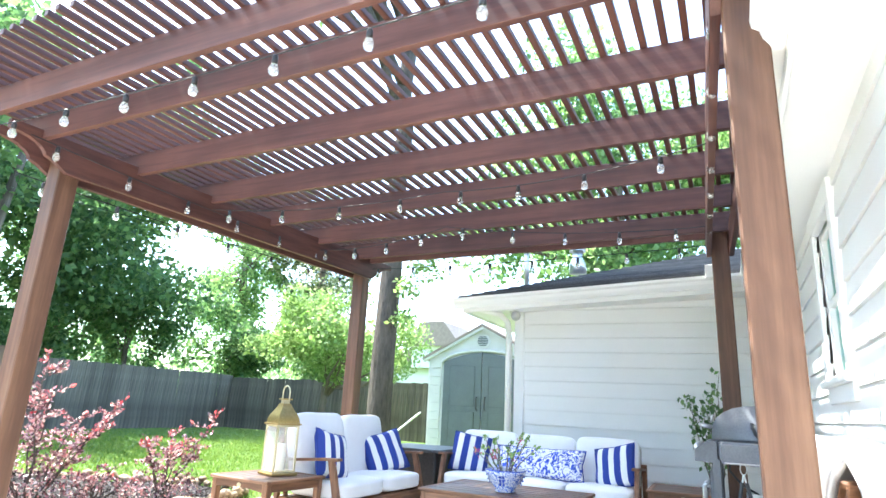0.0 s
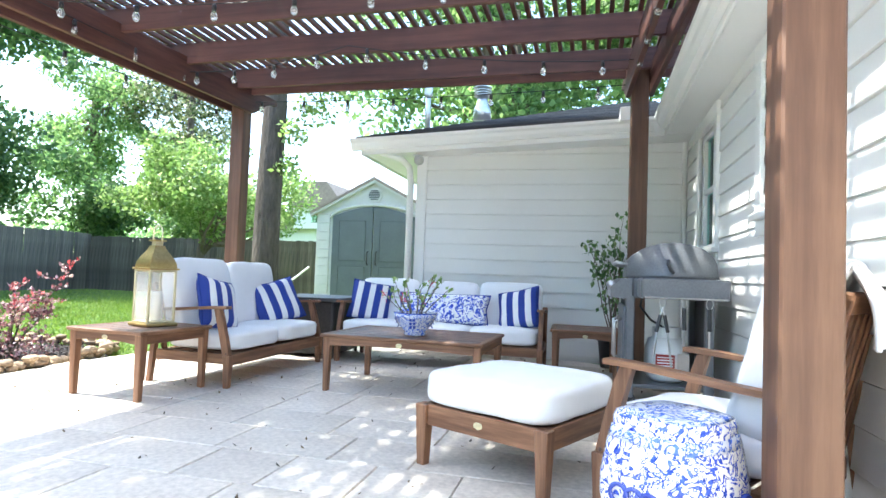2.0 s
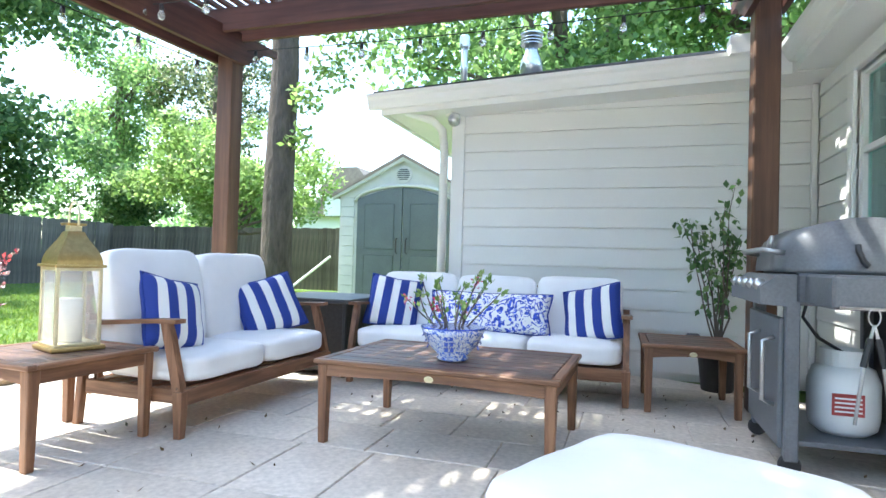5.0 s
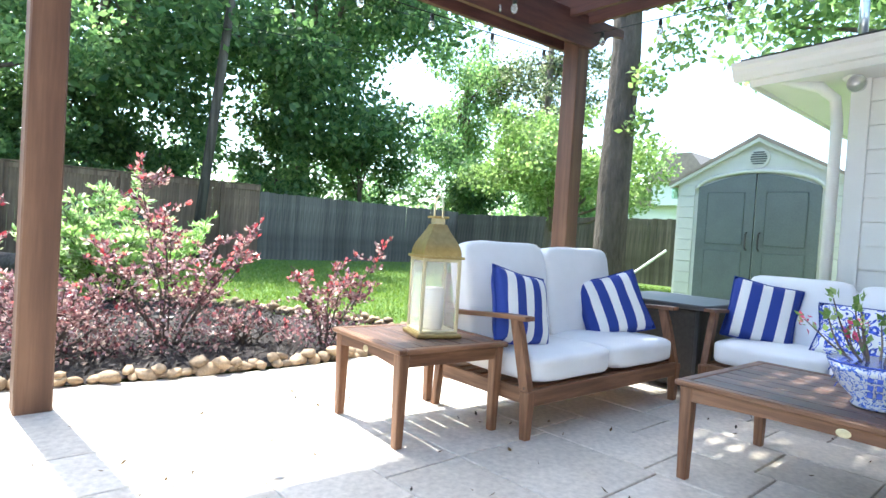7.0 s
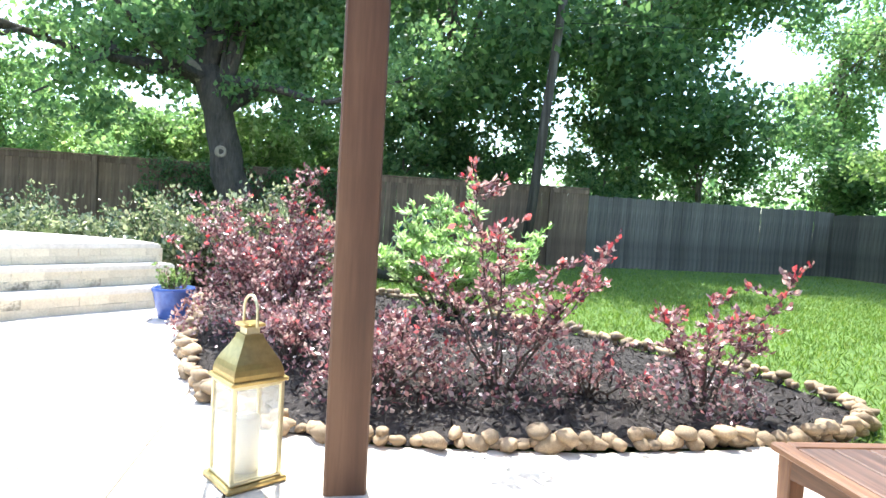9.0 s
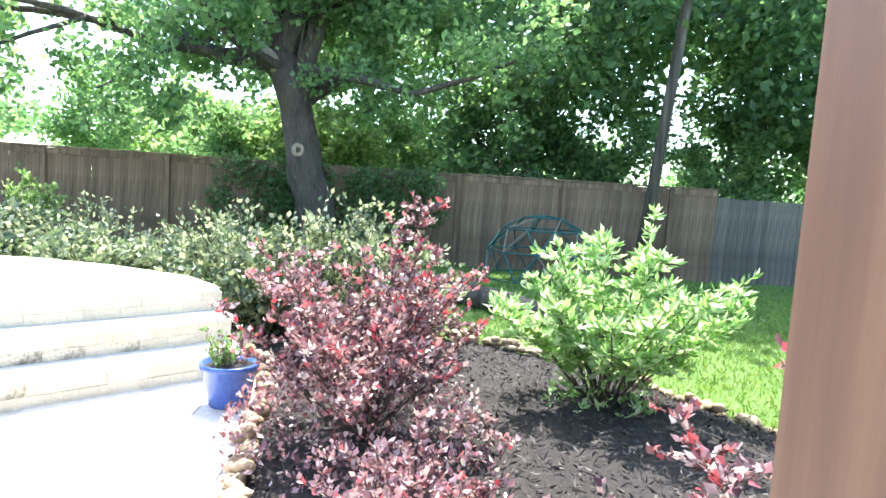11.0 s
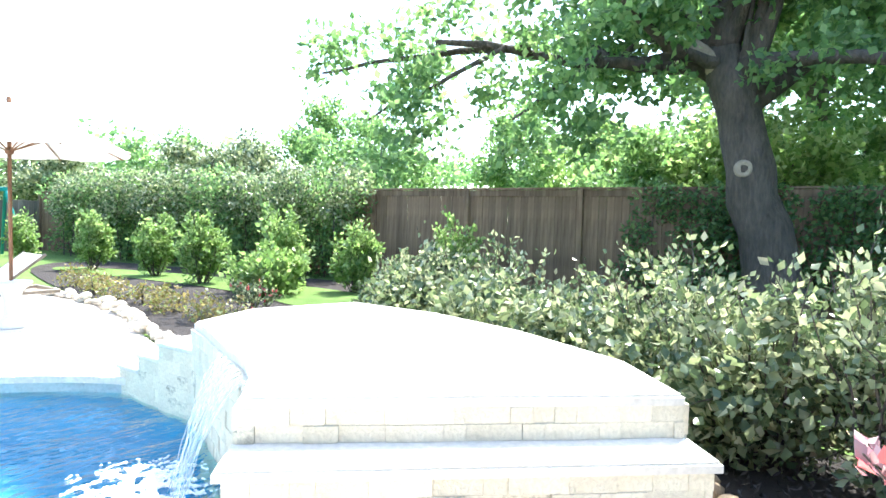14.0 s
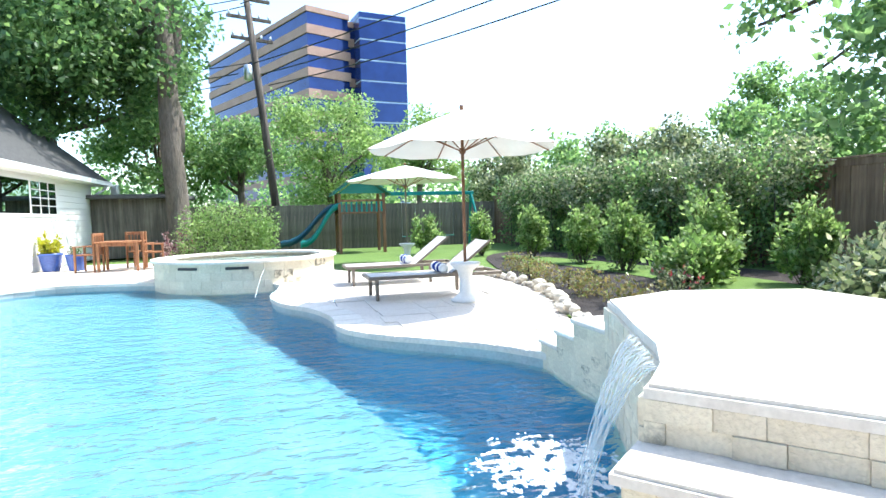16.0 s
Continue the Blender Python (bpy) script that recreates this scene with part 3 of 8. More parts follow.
def stone_mesh(name, seed, material):
    bm = bmesh.new()
    bmesh.ops.create_icosphere(bm, subdivisions=2, radius=1.0)
    for v in bm.verts:
        k = noise.noise(v.co * 1.1 + Vector((seed * 5.3, 0, 0)))
        k2 = noise.noise(v.co * 2.7 + Vector((0, seed * 3.1, 0)))
        v.co *= 1 + 0.42 * k + 0.16 * k2
    return mesh_from(bm, name, material, True)


# ---- ground, lawn, patio and pool deck ----
POOL = [(-6.55, -2.62), (-5.5, -2.75), (-4.0, -3.1), (-2.4, -4.0), (-1.0, -5.6), (-0.4, -7.8), (-0.3, -10.4), (-0.5, -12.8), (-1.5, -14.0), (-2.9, -13.8),
        (-3.9, -13.3), (-5.1, -12.9), (-5.9, -12.2), (-5.85, -11.2), (-5.7, -10.5), (-5.85, -9.6), (-6.3, -8.9), (-6.5, -8.1), (-6.45, -7.5), (-6.75, -6.95), (-7.3, -6.5), (-7.8, -6.0),
        (-8.12, -5.4), (-8.12, -4.75), (-7.95, -4.2), (-7.7, -3.7), (-7.45, -3.25), (-7.15, -2.95)]


def rounded(loop, n=3):
    """A closed line with its corners cut off again and again."""
    for _ in range(n):
        out = []
        for i, p in enumerate(loop):
            q = loop[(i + 1) % len(loop)]
            out += [(p[0] * 0.75 + q[0] * 0.25, p[1] * 0.75 + q[1] * 0.25), (p[0] * 0.25 + q[0] * 0.75, p[1] * 0.25 + q[1] * 0.75)]
        loop = out
    return loop


def offset_loop(loop, d):
    """Moves a closed clockwise or counter-clockwise line outwards by d."""
    area = sum(a[0] * b[1] - b[0] * a[1] for a, b in zip(loop, loop[1:] + loop[:1]))
    s = 1 if area > 0 else -1
    out = []
    for i, p in enumerate(loop):
        a, b = loop[i - 1], loop[(i + 1) % len(loop)]
        t = Vector((b[0] - a[0], b[1] - a[1])).normalized()
        out.append((p[0] + t.y * d * s, p[1] - t.x * d * s))
    return out


POOL_R = rounded(POOL, 2)


def filled(loops, z):
    """A flat sheet between an outer line and holes."""
    bm = bmesh.new()
    es = []
    for lp in loops:
        vs = [bm.verts.new((x, y, z)) for x, y in lp]
        es += [bm.edges.new((vs[i], vs[(i + 1) % len(vs)])) for i in range(len(vs))]
    bmesh.ops.triangle_fill(bm, edges=es, use_beauty=True)
    bm.normal_update()
    down = [f for f in bm.faces if f.normal.z < 0]
    if down:
        bmesh.ops.reverse_faces(bm, faces=down)
    return bm


def wall_strip(bm, loop, z0, z1):
    lo, hi = [bm.verts.new((x, y, z0)) for x, y in loop], [bm.verts.new((x, y, z1)) for x, y in loop]
    for i in range(len(loop)):
        j = (i + 1) % len(loop)
        bm.faces.new((lo[i], lo[j], hi[j], hi[i]))
    return bm


DECK = rounded([(-4.02, 1.0), (-4.02, 3.9), (-3.5, 5.2), (1.6, 5.3), (4.0, 1.0), (4.0, -20), (-4.4, -20), (-6.8, -15.5), (-7.6, -13.4), (-9.6, -12.4), (-9.9, -10.6), (-9.6, -8.6), (-9.1, -7.4), (-8.8, -6.4),
                (-8.7, -5.4), (-9.6, -4.6), (-9.1, -2.1), (-8.2, -1.0), (-7.3, -0.72), (-6.3, -0.64), (-5.4, -0.42), (-4.5, 0.1)], 1)
BIG = 900.0
ground = part("ground", filled([[(-BIG, -BIG), (BIG, -BIG), (BIG, BIG), (-BIG, BIG)], DECK], -0.05), soil_mat, None, "sunlit green lawn reaching past the fences", False, "lawn", "structure")
deck = part("pavement", filled([DECK, offset_loop(POOL_R, 0.02)], -0.022), grout, None, "pale grouted bed under travertine patio and pool deck", False, "paving", "structure")
bm = wall_strip(bmesh.new(), DECK, -0.3, -0.022)
part("deck_edge", bm, grout, deck)

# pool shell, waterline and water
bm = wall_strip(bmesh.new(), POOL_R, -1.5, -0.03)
pool = tagged(part("pool_basin", bm, plaster_deep), "free-form swimming pool with blue plaster darkened for depth", "pool", kind="structure")
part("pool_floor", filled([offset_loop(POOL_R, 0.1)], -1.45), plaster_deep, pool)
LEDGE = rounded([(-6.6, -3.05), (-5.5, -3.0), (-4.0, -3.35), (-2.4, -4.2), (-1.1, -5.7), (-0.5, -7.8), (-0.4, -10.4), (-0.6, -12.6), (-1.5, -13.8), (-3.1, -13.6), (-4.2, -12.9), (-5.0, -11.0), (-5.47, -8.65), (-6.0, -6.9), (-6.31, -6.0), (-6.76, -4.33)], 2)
# The shelf carries the painted caustic pattern.
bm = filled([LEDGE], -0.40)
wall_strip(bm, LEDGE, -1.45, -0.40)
part("pool_shelf", bm, plaster_caustic, pool, "shallow shelf with caustic light painted into its colour")
bm = wall_strip(bmesh.new(), offset_loop(POOL_R, -0.012), -0.26, -0.03)
part("waterline_tiles", bm, tile_line, pool)
wat = part("water", filled([offset_loop(POOL_R, 0.015)], -0.13), water, None, "rippled clear turquoise pool water", False, "water", "structure")
if wat.data.polygons[0].normal.z < 0:
    wat.data.flip_normals()
wat.visible_shadow = False

# coping round the pool, piece by piece, with a rounded nose
inner, outer = offset_loop(POOL_R, -0.035), offset_loop(POOL_R, 0.30)
cop = thing("pool_coping", "pale travertine bullnose coping around the pool", "coping", kind="structure")
N = len(POOL_R)
for i in range(0, N, 2):
    j = (i + 2) % N
    mid = (i + 1) % N
    bm = bmesh.new()
    prism(bm, [inner[i], inner[mid], inner[j], outer[j], outer[mid], outer[i]], -0.05, 0.008)
    bmesh.ops.bevel(bm, geom=[e for e in bm.edges if all(v.co.z > 0 for v in e.verts)], offset=0.008, segments=2, affect="EDGES")
    part("coping_stone", bm, coping, cop)

# ---- pergola ----
PW = 0.16
POSTS = [(-3.73, 0.565), (-3.44, 4.36), (1.04, 0.38), (0.88, 4.28)]
ZB, ZT = 2.66, 2.93
perg = thing("pergola", "dark red-brown stained timber pergola over the patio", "pergola")
for x, y in POSTS:
    part("post", boxed(-PW / 2, PW / 2, -PW / 2, PW / 2, 0, ZT, 0.008), wood_z, perg).location = (x, y, -0.01)


def scroll_end(y0, y1, z0, z1, over):
    """A beam's side outline in (along, z), its ends cut to a scroll."""
    n, pts = 7, []
    for k in range(n):
        a = math.pi / 2 * k / (n - 1)
        pts.append((y0 - over + over * 0.55 * math.sin(a), z1 - 0.07 - (z1 - z0 - 0.07) * 0.55 * (1 - math.cos(a))))
    left = [(y0 - over, z1)] + pts + [(y0 - over * 0.28, z0 + 0.06), (y0 - over * 0.1, z0)]
    right = [(y0 + y1 - p[0], p[1]) for p in reversed(left)]
    return left + right


for (xa, ya), (xb, yb) in ((POSTS[0], POSTS[1]), (POSTS[2], POSTS[3])):
    for side in (-1, 1):
        bm = bmesh.new()
        profile_board(bm, scroll_end(ya, yb, ZB, ZT, 0.48), "x", -0.022, 0.022)
        bmesh.ops.bevel(bm, geom=bm.edges[:], offset=0.003, segments=1, affect="EDGES")
        sh = (xb - xa) / (yb - ya)
        for v in bm.verts:
            v.co.x += xa + (v.co.y - ya) * sh + side * (PW / 2 + 0.023)
        part("side_beam", bm, wood_y, perg)

RY = [-0.06, 0.32, 1.08, 1.84, 2.60, 3.36, 4.12, 4.36]
RX0, RX1 = -4.05, 1.30
for k, y in enumerate(RY):
    bm = bmesh.new()
    z0, z1 = 2.86, 3.06
    o = scroll_end(RX0 + 0.35, RX1 - 0.12, z0, z1, 0.3)
    profile_board(bm, [(p[0], p[1]) for p in o], "y", -0.022, 0.022)
    bmesh.ops.bevel(bm, geom=bm.edges[:], offset=0.003, segments=1, affect="EDGES")
    part("rafter", bm, wood_x, perg).location = (0, y, 0)
sl = boxed(-0.019, 0.019, -0.45, 4.85, 3.06, 3.1, 0.003)
slat_me = mesh_from(sl, "slat", wood_y)
for k in range(48):
    part("slat", slat_me, wood_y, perg).location = (RX0 + 0.1 + k * 0.1105, random.uniform(-0.01, 0.01), 0)

# ---- house and its wing ----
HX, WY, WX0 = 1.47, 5.25, -1.55
EXPO = 0.175


def lap_boards(wall, along, fixed, a0, a1, z0, z1, openings, face):
    """Lap siding: boards that lean out at their lower edge, cut around openings (a, b, z, z)."""
    k = 0
    z = z0
    while z < z1 - 0.01:
        top = min(z + EXPO + 0.02, z1)
        cuts = [(a0, a1)]
        for oa, ob_, oz0, oz1 in openings:
            if z + EXPO > oz0 and z < oz1:
                nxt = []
                for s, e in cuts:
                    if oa > s:
                        nxt.append((s, min(e, oa)))
                    if ob_ < e:
                        nxt.append((max(s, ob_), e))
                cuts = [c for c in nxt if c[1] - c[0] > 0.01]
        for s, e in cuts:
            lo, hi = fixed + face * 0.024, fixed + face * 0.004
            o = [(fixed, z + 0.009), (lo, z + 0.009), (lo, z + 0.02), (hi + face * 0.008, min(z + EXPO, z1)), (fixed, min(z + EXPO, z1))]
            bm = bmesh.new()
            profile_board(bm, o, along, s, e)
            part("siding_board", bm, siding_white, wall)
        z += EXPO
        k += 1


WIN1, WIN2 = (1.68, 2.34, 1.335, 2.25), (3.70, 4.40, 1.20, 2.27)
wall_e = thing("wall_east", "white lap-sided house wall with two windows", "wall", kind="structure")
segs = [(-9.0, WIN1[0], 0, 2.5), (WIN1[1], WIN2[0], 0, 2.5), (WIN2[1], WY + 0.2, 0, 2.5), (WIN1[0], WIN1[1], 0, WIN1[2]), (WIN1[0], WIN1[1], WIN1[3], 2.5),
        (WIN2[0], WIN2[1], 0, WIN2[2]), (WIN2[0], WIN2[1], WIN2[3], 2.5)]
for s in segs:
    part("wall_panel", boxed(HX, HX + 0.15, s[0], s[1], s[2] - 0.02, s[3], 0), siding_white, wall_e)
lap_boards(wall_e, "y", HX, -9.0, WY - 0.06, 0.03, 2.44, [WIN1, WIN2], -1)
wall_n = thing("wall_north", "white lap-sided wing wall behind the sofa", "wall", kind="structure")
part("wall_panel", boxed(WX0, HX, WY, WY + 0.15, -0.02, 2.5, 0), siding_white, wall_n)
part("wall_panel", boxed(WX0, WX0 + 0.15, WY + 0.15, 11.5, -0.02, 2.5, 0), siding_white, wall_n)
lap_boards(wall_n, "x", WY, WX0 + 0.09, HX - 0.03, 0.03, 2.44, [], -1)
lap_boards(wall_n, "y", WX0, WY + 0.1, 11.5, 0.03, 2.44, [], -1)
part("corner_board", boxed(WX0 - 0.035, WX0 + 0.09, WY - 0.035, WY - 0.001, 0, 2.42, 0.004), trim_white, wall_n)
part("corner_board", boxed(WX0 - 0.035, WX0 - 0.001, WY - 0.001, WY + 0.09, 0, 2.42, 0.004), trim_white, wall_n)
part("corner_board", boxed(HX - 0.07, HX - 0.03, WY - 0.07, WY - 0.03, 0, 2.42, 0.004), trim_white, wall_n)


def window(name, label, y0, y1, z0, z1, cols, rows):
    w = thing(name, label, "window", (HX, 0, 0), kind="structure")
    c = 0.11
    part("casing", boxed(-0.045, -0.002, y0 - c, y0, z0 - 0.02, z1 + c, 0.004), trim_white, w)
    part("casing", boxed(-0.045, -0.002, y1, y1 + c, z0 - 0.02, z1 + c, 0.004), trim_white, w)
    part("casing", boxed(-0.05, -0.002, y0 - c - 0.01, y1 + c + 0.01, z1, z1 + c + 0.01, 0.004), trim_white, w)
    part("window_sill", boxed(-0.075, 0.02, y0 - c - 0.02, y1 + c + 0.02, z0 - 0.045, z0 - 0.001, 0.006), trim_white, w)
    part("apron", boxed(-0.04, -0.002, y0 - c, y1 + c, z0 - 0.14, z0 - 0.047, 0.004), trim_white, w)
    fr = 0.045
    for a in ((y0, y0 + fr, z0, z1), (y1 - fr, y1, z0, z1), (y0 + fr, y1 - fr, z0, z0 + fr), (y0 + fr, y1 - fr, z1 - fr, z1), (y0 + fr, y1 - fr, (z0 + z1) / 2 - 0.02, (z0 + z1) / 2 + 0.02)):
        part("window_frame", boxed(0.0, 0.05, *a, 0.003), trim_white, w)
    for k in range(1, cols):
        y = y0 + fr + (y1 - y0 - 2 * fr) * k / cols
        part("muntin", boxed(0.038, 0.046, y - 0.006, y + 0.006, z0 + fr, z1 - fr, 0.001), trim_white, w)
    for k in range(1, rows):
        z = z0 + fr + (z1 - z0 - 2 * fr) * k / rows
        part("muntin", boxed(0.039, 0.045, y0 + fr, y1 - fr, z - 0.006, z + 0.006, 0.001), trim_white, w)
    part("pane", boxed(0.032, 0.036, y0 + 0.02, y1 - 0.02, z0 + 0.02, z1 - 0.02, 0), window_glass, w)
    return w


window("window_1", "white-framed sash window with divided panes", *WIN1, 2, 4)
window("window_2", "white-framed narrow sash window beside the grill", *WIN2, 2, 1)
room = thing("room_interior", "dim plain rooms behind the house windows", "room", kind="structure")
part("room_wall", boxed(4.0, 4.1, -9, 11.5, 0, 2.5, 0), room_dark, room)
part("room_wall", boxed(HX + 0.15, 4.0, -9, -8.9, 0, 2.5, 0), room_dark, room)
part("room_wall", boxed(WX0 + 0.15, 4.1, 11.4, 11.5, 0, 2.5, 0), room_dark, room)
part("room_floor", boxed(HX + 0.15, 4.0, -9, 11.4, -0.02, 0, 0), room_dark, room)
ceil_ = tagged(part("ceiling", boxed(HX + 0.02, 4.1, -9, 11.5, 2.5, 2.55, 0), room_dark), "plain room ceiling inside the house", "ceiling", kind="structure")

# eaves: soffit, fascia, gutter, roofs
EX, EY, EZ = 1.19, 4.84, 2.43
eaves = thing("eaves", "white soffits, fascia and gutters under the roof edges", "eaves", kind="structure")
part("soffit", boxed(EX, HX + 0.1, -9.4, EY, EZ, EZ + 0.02, 0.002), trim_white, eaves)
part("soffit", boxed(-2.13, HX + 0.1, EY, WY + 0.1, EZ + 0.001, EZ + 0.021, 0.002), trim_white, eaves)
part("soffit", boxed(-2.13, WX0 + 0.1, WY + 0.1, 11.9, EZ, EZ + 0.02, 0.002), trim_white, eaves)
part("fascia", boxed(EX - 0.02, EX, -9.4, EY - 0.0, EZ - 0.03, EZ + 0.17, 0.003), trim_white, eaves)
part("fascia", boxed(-2.15, EX - 0.02, EY - 0.02, EY, EZ - 0.03, EZ + 0.17, 0.003), trim_white, eaves)
part("fascia", boxed(-2.15, -2.13, EY, 11.9, EZ - 0.03, EZ + 0.17, 0.003), trim_white, eaves)


def gutter_outline(s):
    return [(0, 0.0), (s * 0.05, 0.0), (s * 0.075, 0.04), (s * 0.085, 0.075), (s * 0.11, 0.095), (s * 0.115, 0.125), (s * 0.105, 0.125), (s * 0.10, 0.10), (s * 0.008, 0.03), (0.0, 0.125)]


bm = bmesh.new()
profile_board(bm, [(EY - 0.021 + a, EZ + 0.02 + b) for a, b in gutter_outline(-1)], "x", -2.25, EX - 0.13)
part("gutter", bm, trim_white, eaves)
bm = bmesh.new()
profile_board(bm, [(EX - 0.021 + a, EZ + 0.02 + b) for a, b in gutter_outline(-1)], "y", -9.4, EY - 0.14)
part("gutter", bm, trim_white, eaves)
part("gutter_cap", boxed(0.72, 0.9, EY - 0.2, EY - 0.01, EZ + 0.1, EZ + 0.24, 0.004), trim_white, eaves)
bm = bmesh.new()
tube(bm, [(-2.02, EY + 0.02, EZ + 0.05), (-2.02, EY + 0.06, EZ - 0.05), (-1.96, EY + 0.16, EZ - 0.12), (-1.76, WY - 0.12, EZ - 0.17), (-1.67, WY - 0.07, EZ - 0.26), (-1.65, WY - 0.06, EZ - 0.45), (-1.65, WY - 0.06, 0.05)], 0.042, 8)
part("downspout", bm, trim_white, eaves, smooth=True)

FALL = 0.05


def lower_west(ob):
    """The wing's eave line drops slightly towards its west corner."""
    for v in ob.data.vertices:
        if v.co.x < 0.9 and v.co.y > 4.4:
            v.co.z -= FALL * (0.9 - v.co.x)


for ob in eaves.children:
    if not ob.name.startswith("downspout"):
        lower_west(ob)
roof = thing("roof", "dark grey asphalt shingle roof with low pitch", "roof", kind="structure")
PITCH = 0.34


def roof_rows(n, quad):
    """Courses of shingle from eave to ridge; quad(t) gives the two ends of the line at share t."""
    for k in range(n):
        a0, a1 = quad(k / n)
        b0, b1 = quad((k + 1.06) / n)
        bm = bmesh.new()
        lift = 0.014
        vs = [bm.verts.new(p) for p in ((a0[0], a0[1], a0[2] + lift), (a1[0], a1[1], a1[2] + lift), b1, b0)]
        f = bm.faces.new(vs)
        r = bmesh.ops.extrude_face_region(bm, geom=[f])
        for v in [g for g in r["geom"] if isinstance(g, bmesh.types.BMVert)]:
            v.co.z -= 0.02
        part("shingle_course", bm, shingle, roof)


z0r = EZ + 0.17
roof_rows(26, lambda t: ((-2.21 + 3.3 * t, EY - 0.06 + 3.3 * t, z0r + 3.3 * PITCH * t), (EX + 3.2 * t * 0 + 0.2, EY - 0.06 + 3.3 * t, z0r + 3.3 * PITCH * t)))
roof_rows(26, lambda t: ((-2.21 + 3.3 * t, EY - 0.06 + 3.3 * t, z0r + 3.3 * PITCH * t), (-2.21 + 3.3 * t, 12.0 - 3.3 * t, z0r + 3.3 * PITCH * t)))
roof_rows(26, lambda t: ((EX - 0.06 + 3.3 * t, -9.4, z0r + 3.3 * PITCH * t), (EX - 0.06 + 3.3 * t, EY + 0.2 + 3.3 * t, z0r + 3.3 * PITCH * t)))
for ob in roof.children:
    lower_west(ob)
part("roof_deck", boxed(0.7, 5.2, 8.0, 12.0, z0r + 0.98, z0r + 1.0, 0), shingle, roof)

vent = thing("roof_vent", "galvanized flue with louvred cap on the wing roof", "vent", (-1.07, 6.57, 3.05))
part("flue", lathe(bmesh.new(), [(0.13, 0.05), (0.12, 0.2), (0.075, 0.3), (0.075, 0.42)], 16), galvanized, vent, smooth=True)
for k in range(3):
    part("louvre", lathe(bmesh.new(), [(0.085, 0.40 + k * 0.035), (0.125, 0.385 + k * 0.035), (0.125, 0.392 + k * 0.035), (0.085, 0.415 + k * 0.035)], 16), galvanized, vent)
part("cap", lathe(bmesh.new(), [(0.13, 0.50), (0.13, 0.515), (0.03, 0.545)], 16), galvanized, vent)
pipe = thing("vent_pipe", "slim grey roof vent pipe with collar", "vent", (-1.85, 6.5, 2.95))
part("pipe", lathe(bmesh.new(), [(0.04, 0), (0.04, 0.6)], 12), galvanized, pipe, smooth=True)
part("collar", lathe(bmesh.new(), [(0.055, 0.5), (0.06, 0.53), (0.06, 0.62), (0.05, 0.64)], 12), galvanized, pipe)
lampw = thing("flood_light", "white twin flood light with glass reflector under the eave", "light", (-1.53, WY - 0.1, 2.30))
part("mount", lathe(bmesh.new(), [(0.05, 0), (0.05, 0.04), (0.03, 0.06)], 14), trim_white, lampw)
bm = lathe(bmesh.new(), [(0.02, 0), (0.035, 0.03), (0.062, 0.11), (0.062, 0.12), (0.055, 0.12), (0.05, 0.10)], 18)
place(part("lamp_head", bm, steel, lampw, "round glass lamp", True), 0.03, -0.04, -0.05, 0, 105, 0)
bm = lathe(bmesh.new(), [(0.02, 0), (0.035, 0.03), (0.055, 0.10), (0.055, 0.11), (0.02, 0.105)], 16)
place(part("lamp_head", bm, trim_white, lampw, "", True), -0.08, -0.02, 0.0, 60, 100, 0)

# ---- shed ----
shed = thing("storage_shed", "pale grey resin garden shed with dark double doors", "shed", (-3.95, 10.0, 0.0), 3)
SW = 1.22
shed.scale = (1.04, 1.04, 1.06)
gable = [(-SW, 0), (SW, 0), (SW, 2.02), (0, 2.66), (-SW, 2.02)]
bm = bmesh.new()
profile_board(bm, gable, "y", 0.0, 0.06)
part("front_wall", bm, shed_grey, shed)
part("side_wall", boxed(-SW, -SW + 0.05, 0.06, 2.4, 0, 2.02, 0.004), shed_grey, shed)
part("side_wall", boxed(SW - 0.05, SW, 0.06, 2.4, 0, 2.02, 0.004), shed_grey, shed)
part("back_wall", boxed(-SW + 0.05, SW - 0.05, 2.35, 2.4, 0, 2.02, 0.004), shed_grey, shed)
for k in range(11):
    for sx in (-1, 1):
        part("clapboard", boxed(sx * (SW - 0.16) - 0.13, sx * (SW - 0.16) + 0.13, -0.02, -0.001, 0.05 + k * 0.175, 0.05 + k * 0.175 + 0.165, 0.006), shed_grey, shed)
        part("clapboard", boxed(sx * (SW + 0.01) - 0.009, sx * (SW + 0.01) + 0.009, 0.07, 2.38, 0.05 + k * 0.175, 0.05 + k * 0.175 + 0.165, 0.006), shed_grey, shed)
for sx in (-1, 1):
    bm = bmesh.new()
    top = [(sx * 0.86 * (1 - k / 8), 1.93 + 0.2 * math.sin(math.pi / 2 * k / 8)) for k in range(9)]
    profile_board(bm, [(sx * 0.86, 0.08)] + top + [(sx * 0.012, 2.13), (sx * 0.012, 0.08)], "y", -0.045, -0.002)
    d = part("door", bm, shed_door_m, shed, "dark grey shed door")
    part("door_panel", boxed(sx * 0.43 - 0.28, sx * 0.43 + 0.28, -0.058, -0.046, 0.2, 0.95, 0.012), shed_door_m, d)
    part("door_panel", boxed(sx * 0.43 - 0.28, sx * 0.43 + 0.28, -0.058, -0.046, 1.05, 1.85, 0.012), shed_door_m, d)
    part("handle", tube(bmesh.new(), [(sx * 0.09, -0.05, 0.98), (sx * 0.09, -0.11, 1.0), (sx * 0.09, -0.11, 1.22), (sx * 0.09, -0.05, 1.24)], 0.014, 8), black_plastic, d, "black pull handle")
arch = bmesh.new()
tube(arch, [(0.9 * math.cos(a), -0.03, 1.9 + 0.27 * math.sin(a)) for a in [math.pi * k / 12 for k in range(13)]], 0.035, 6)
part("door_arch", arch, shed_grey, shed, smooth=True)
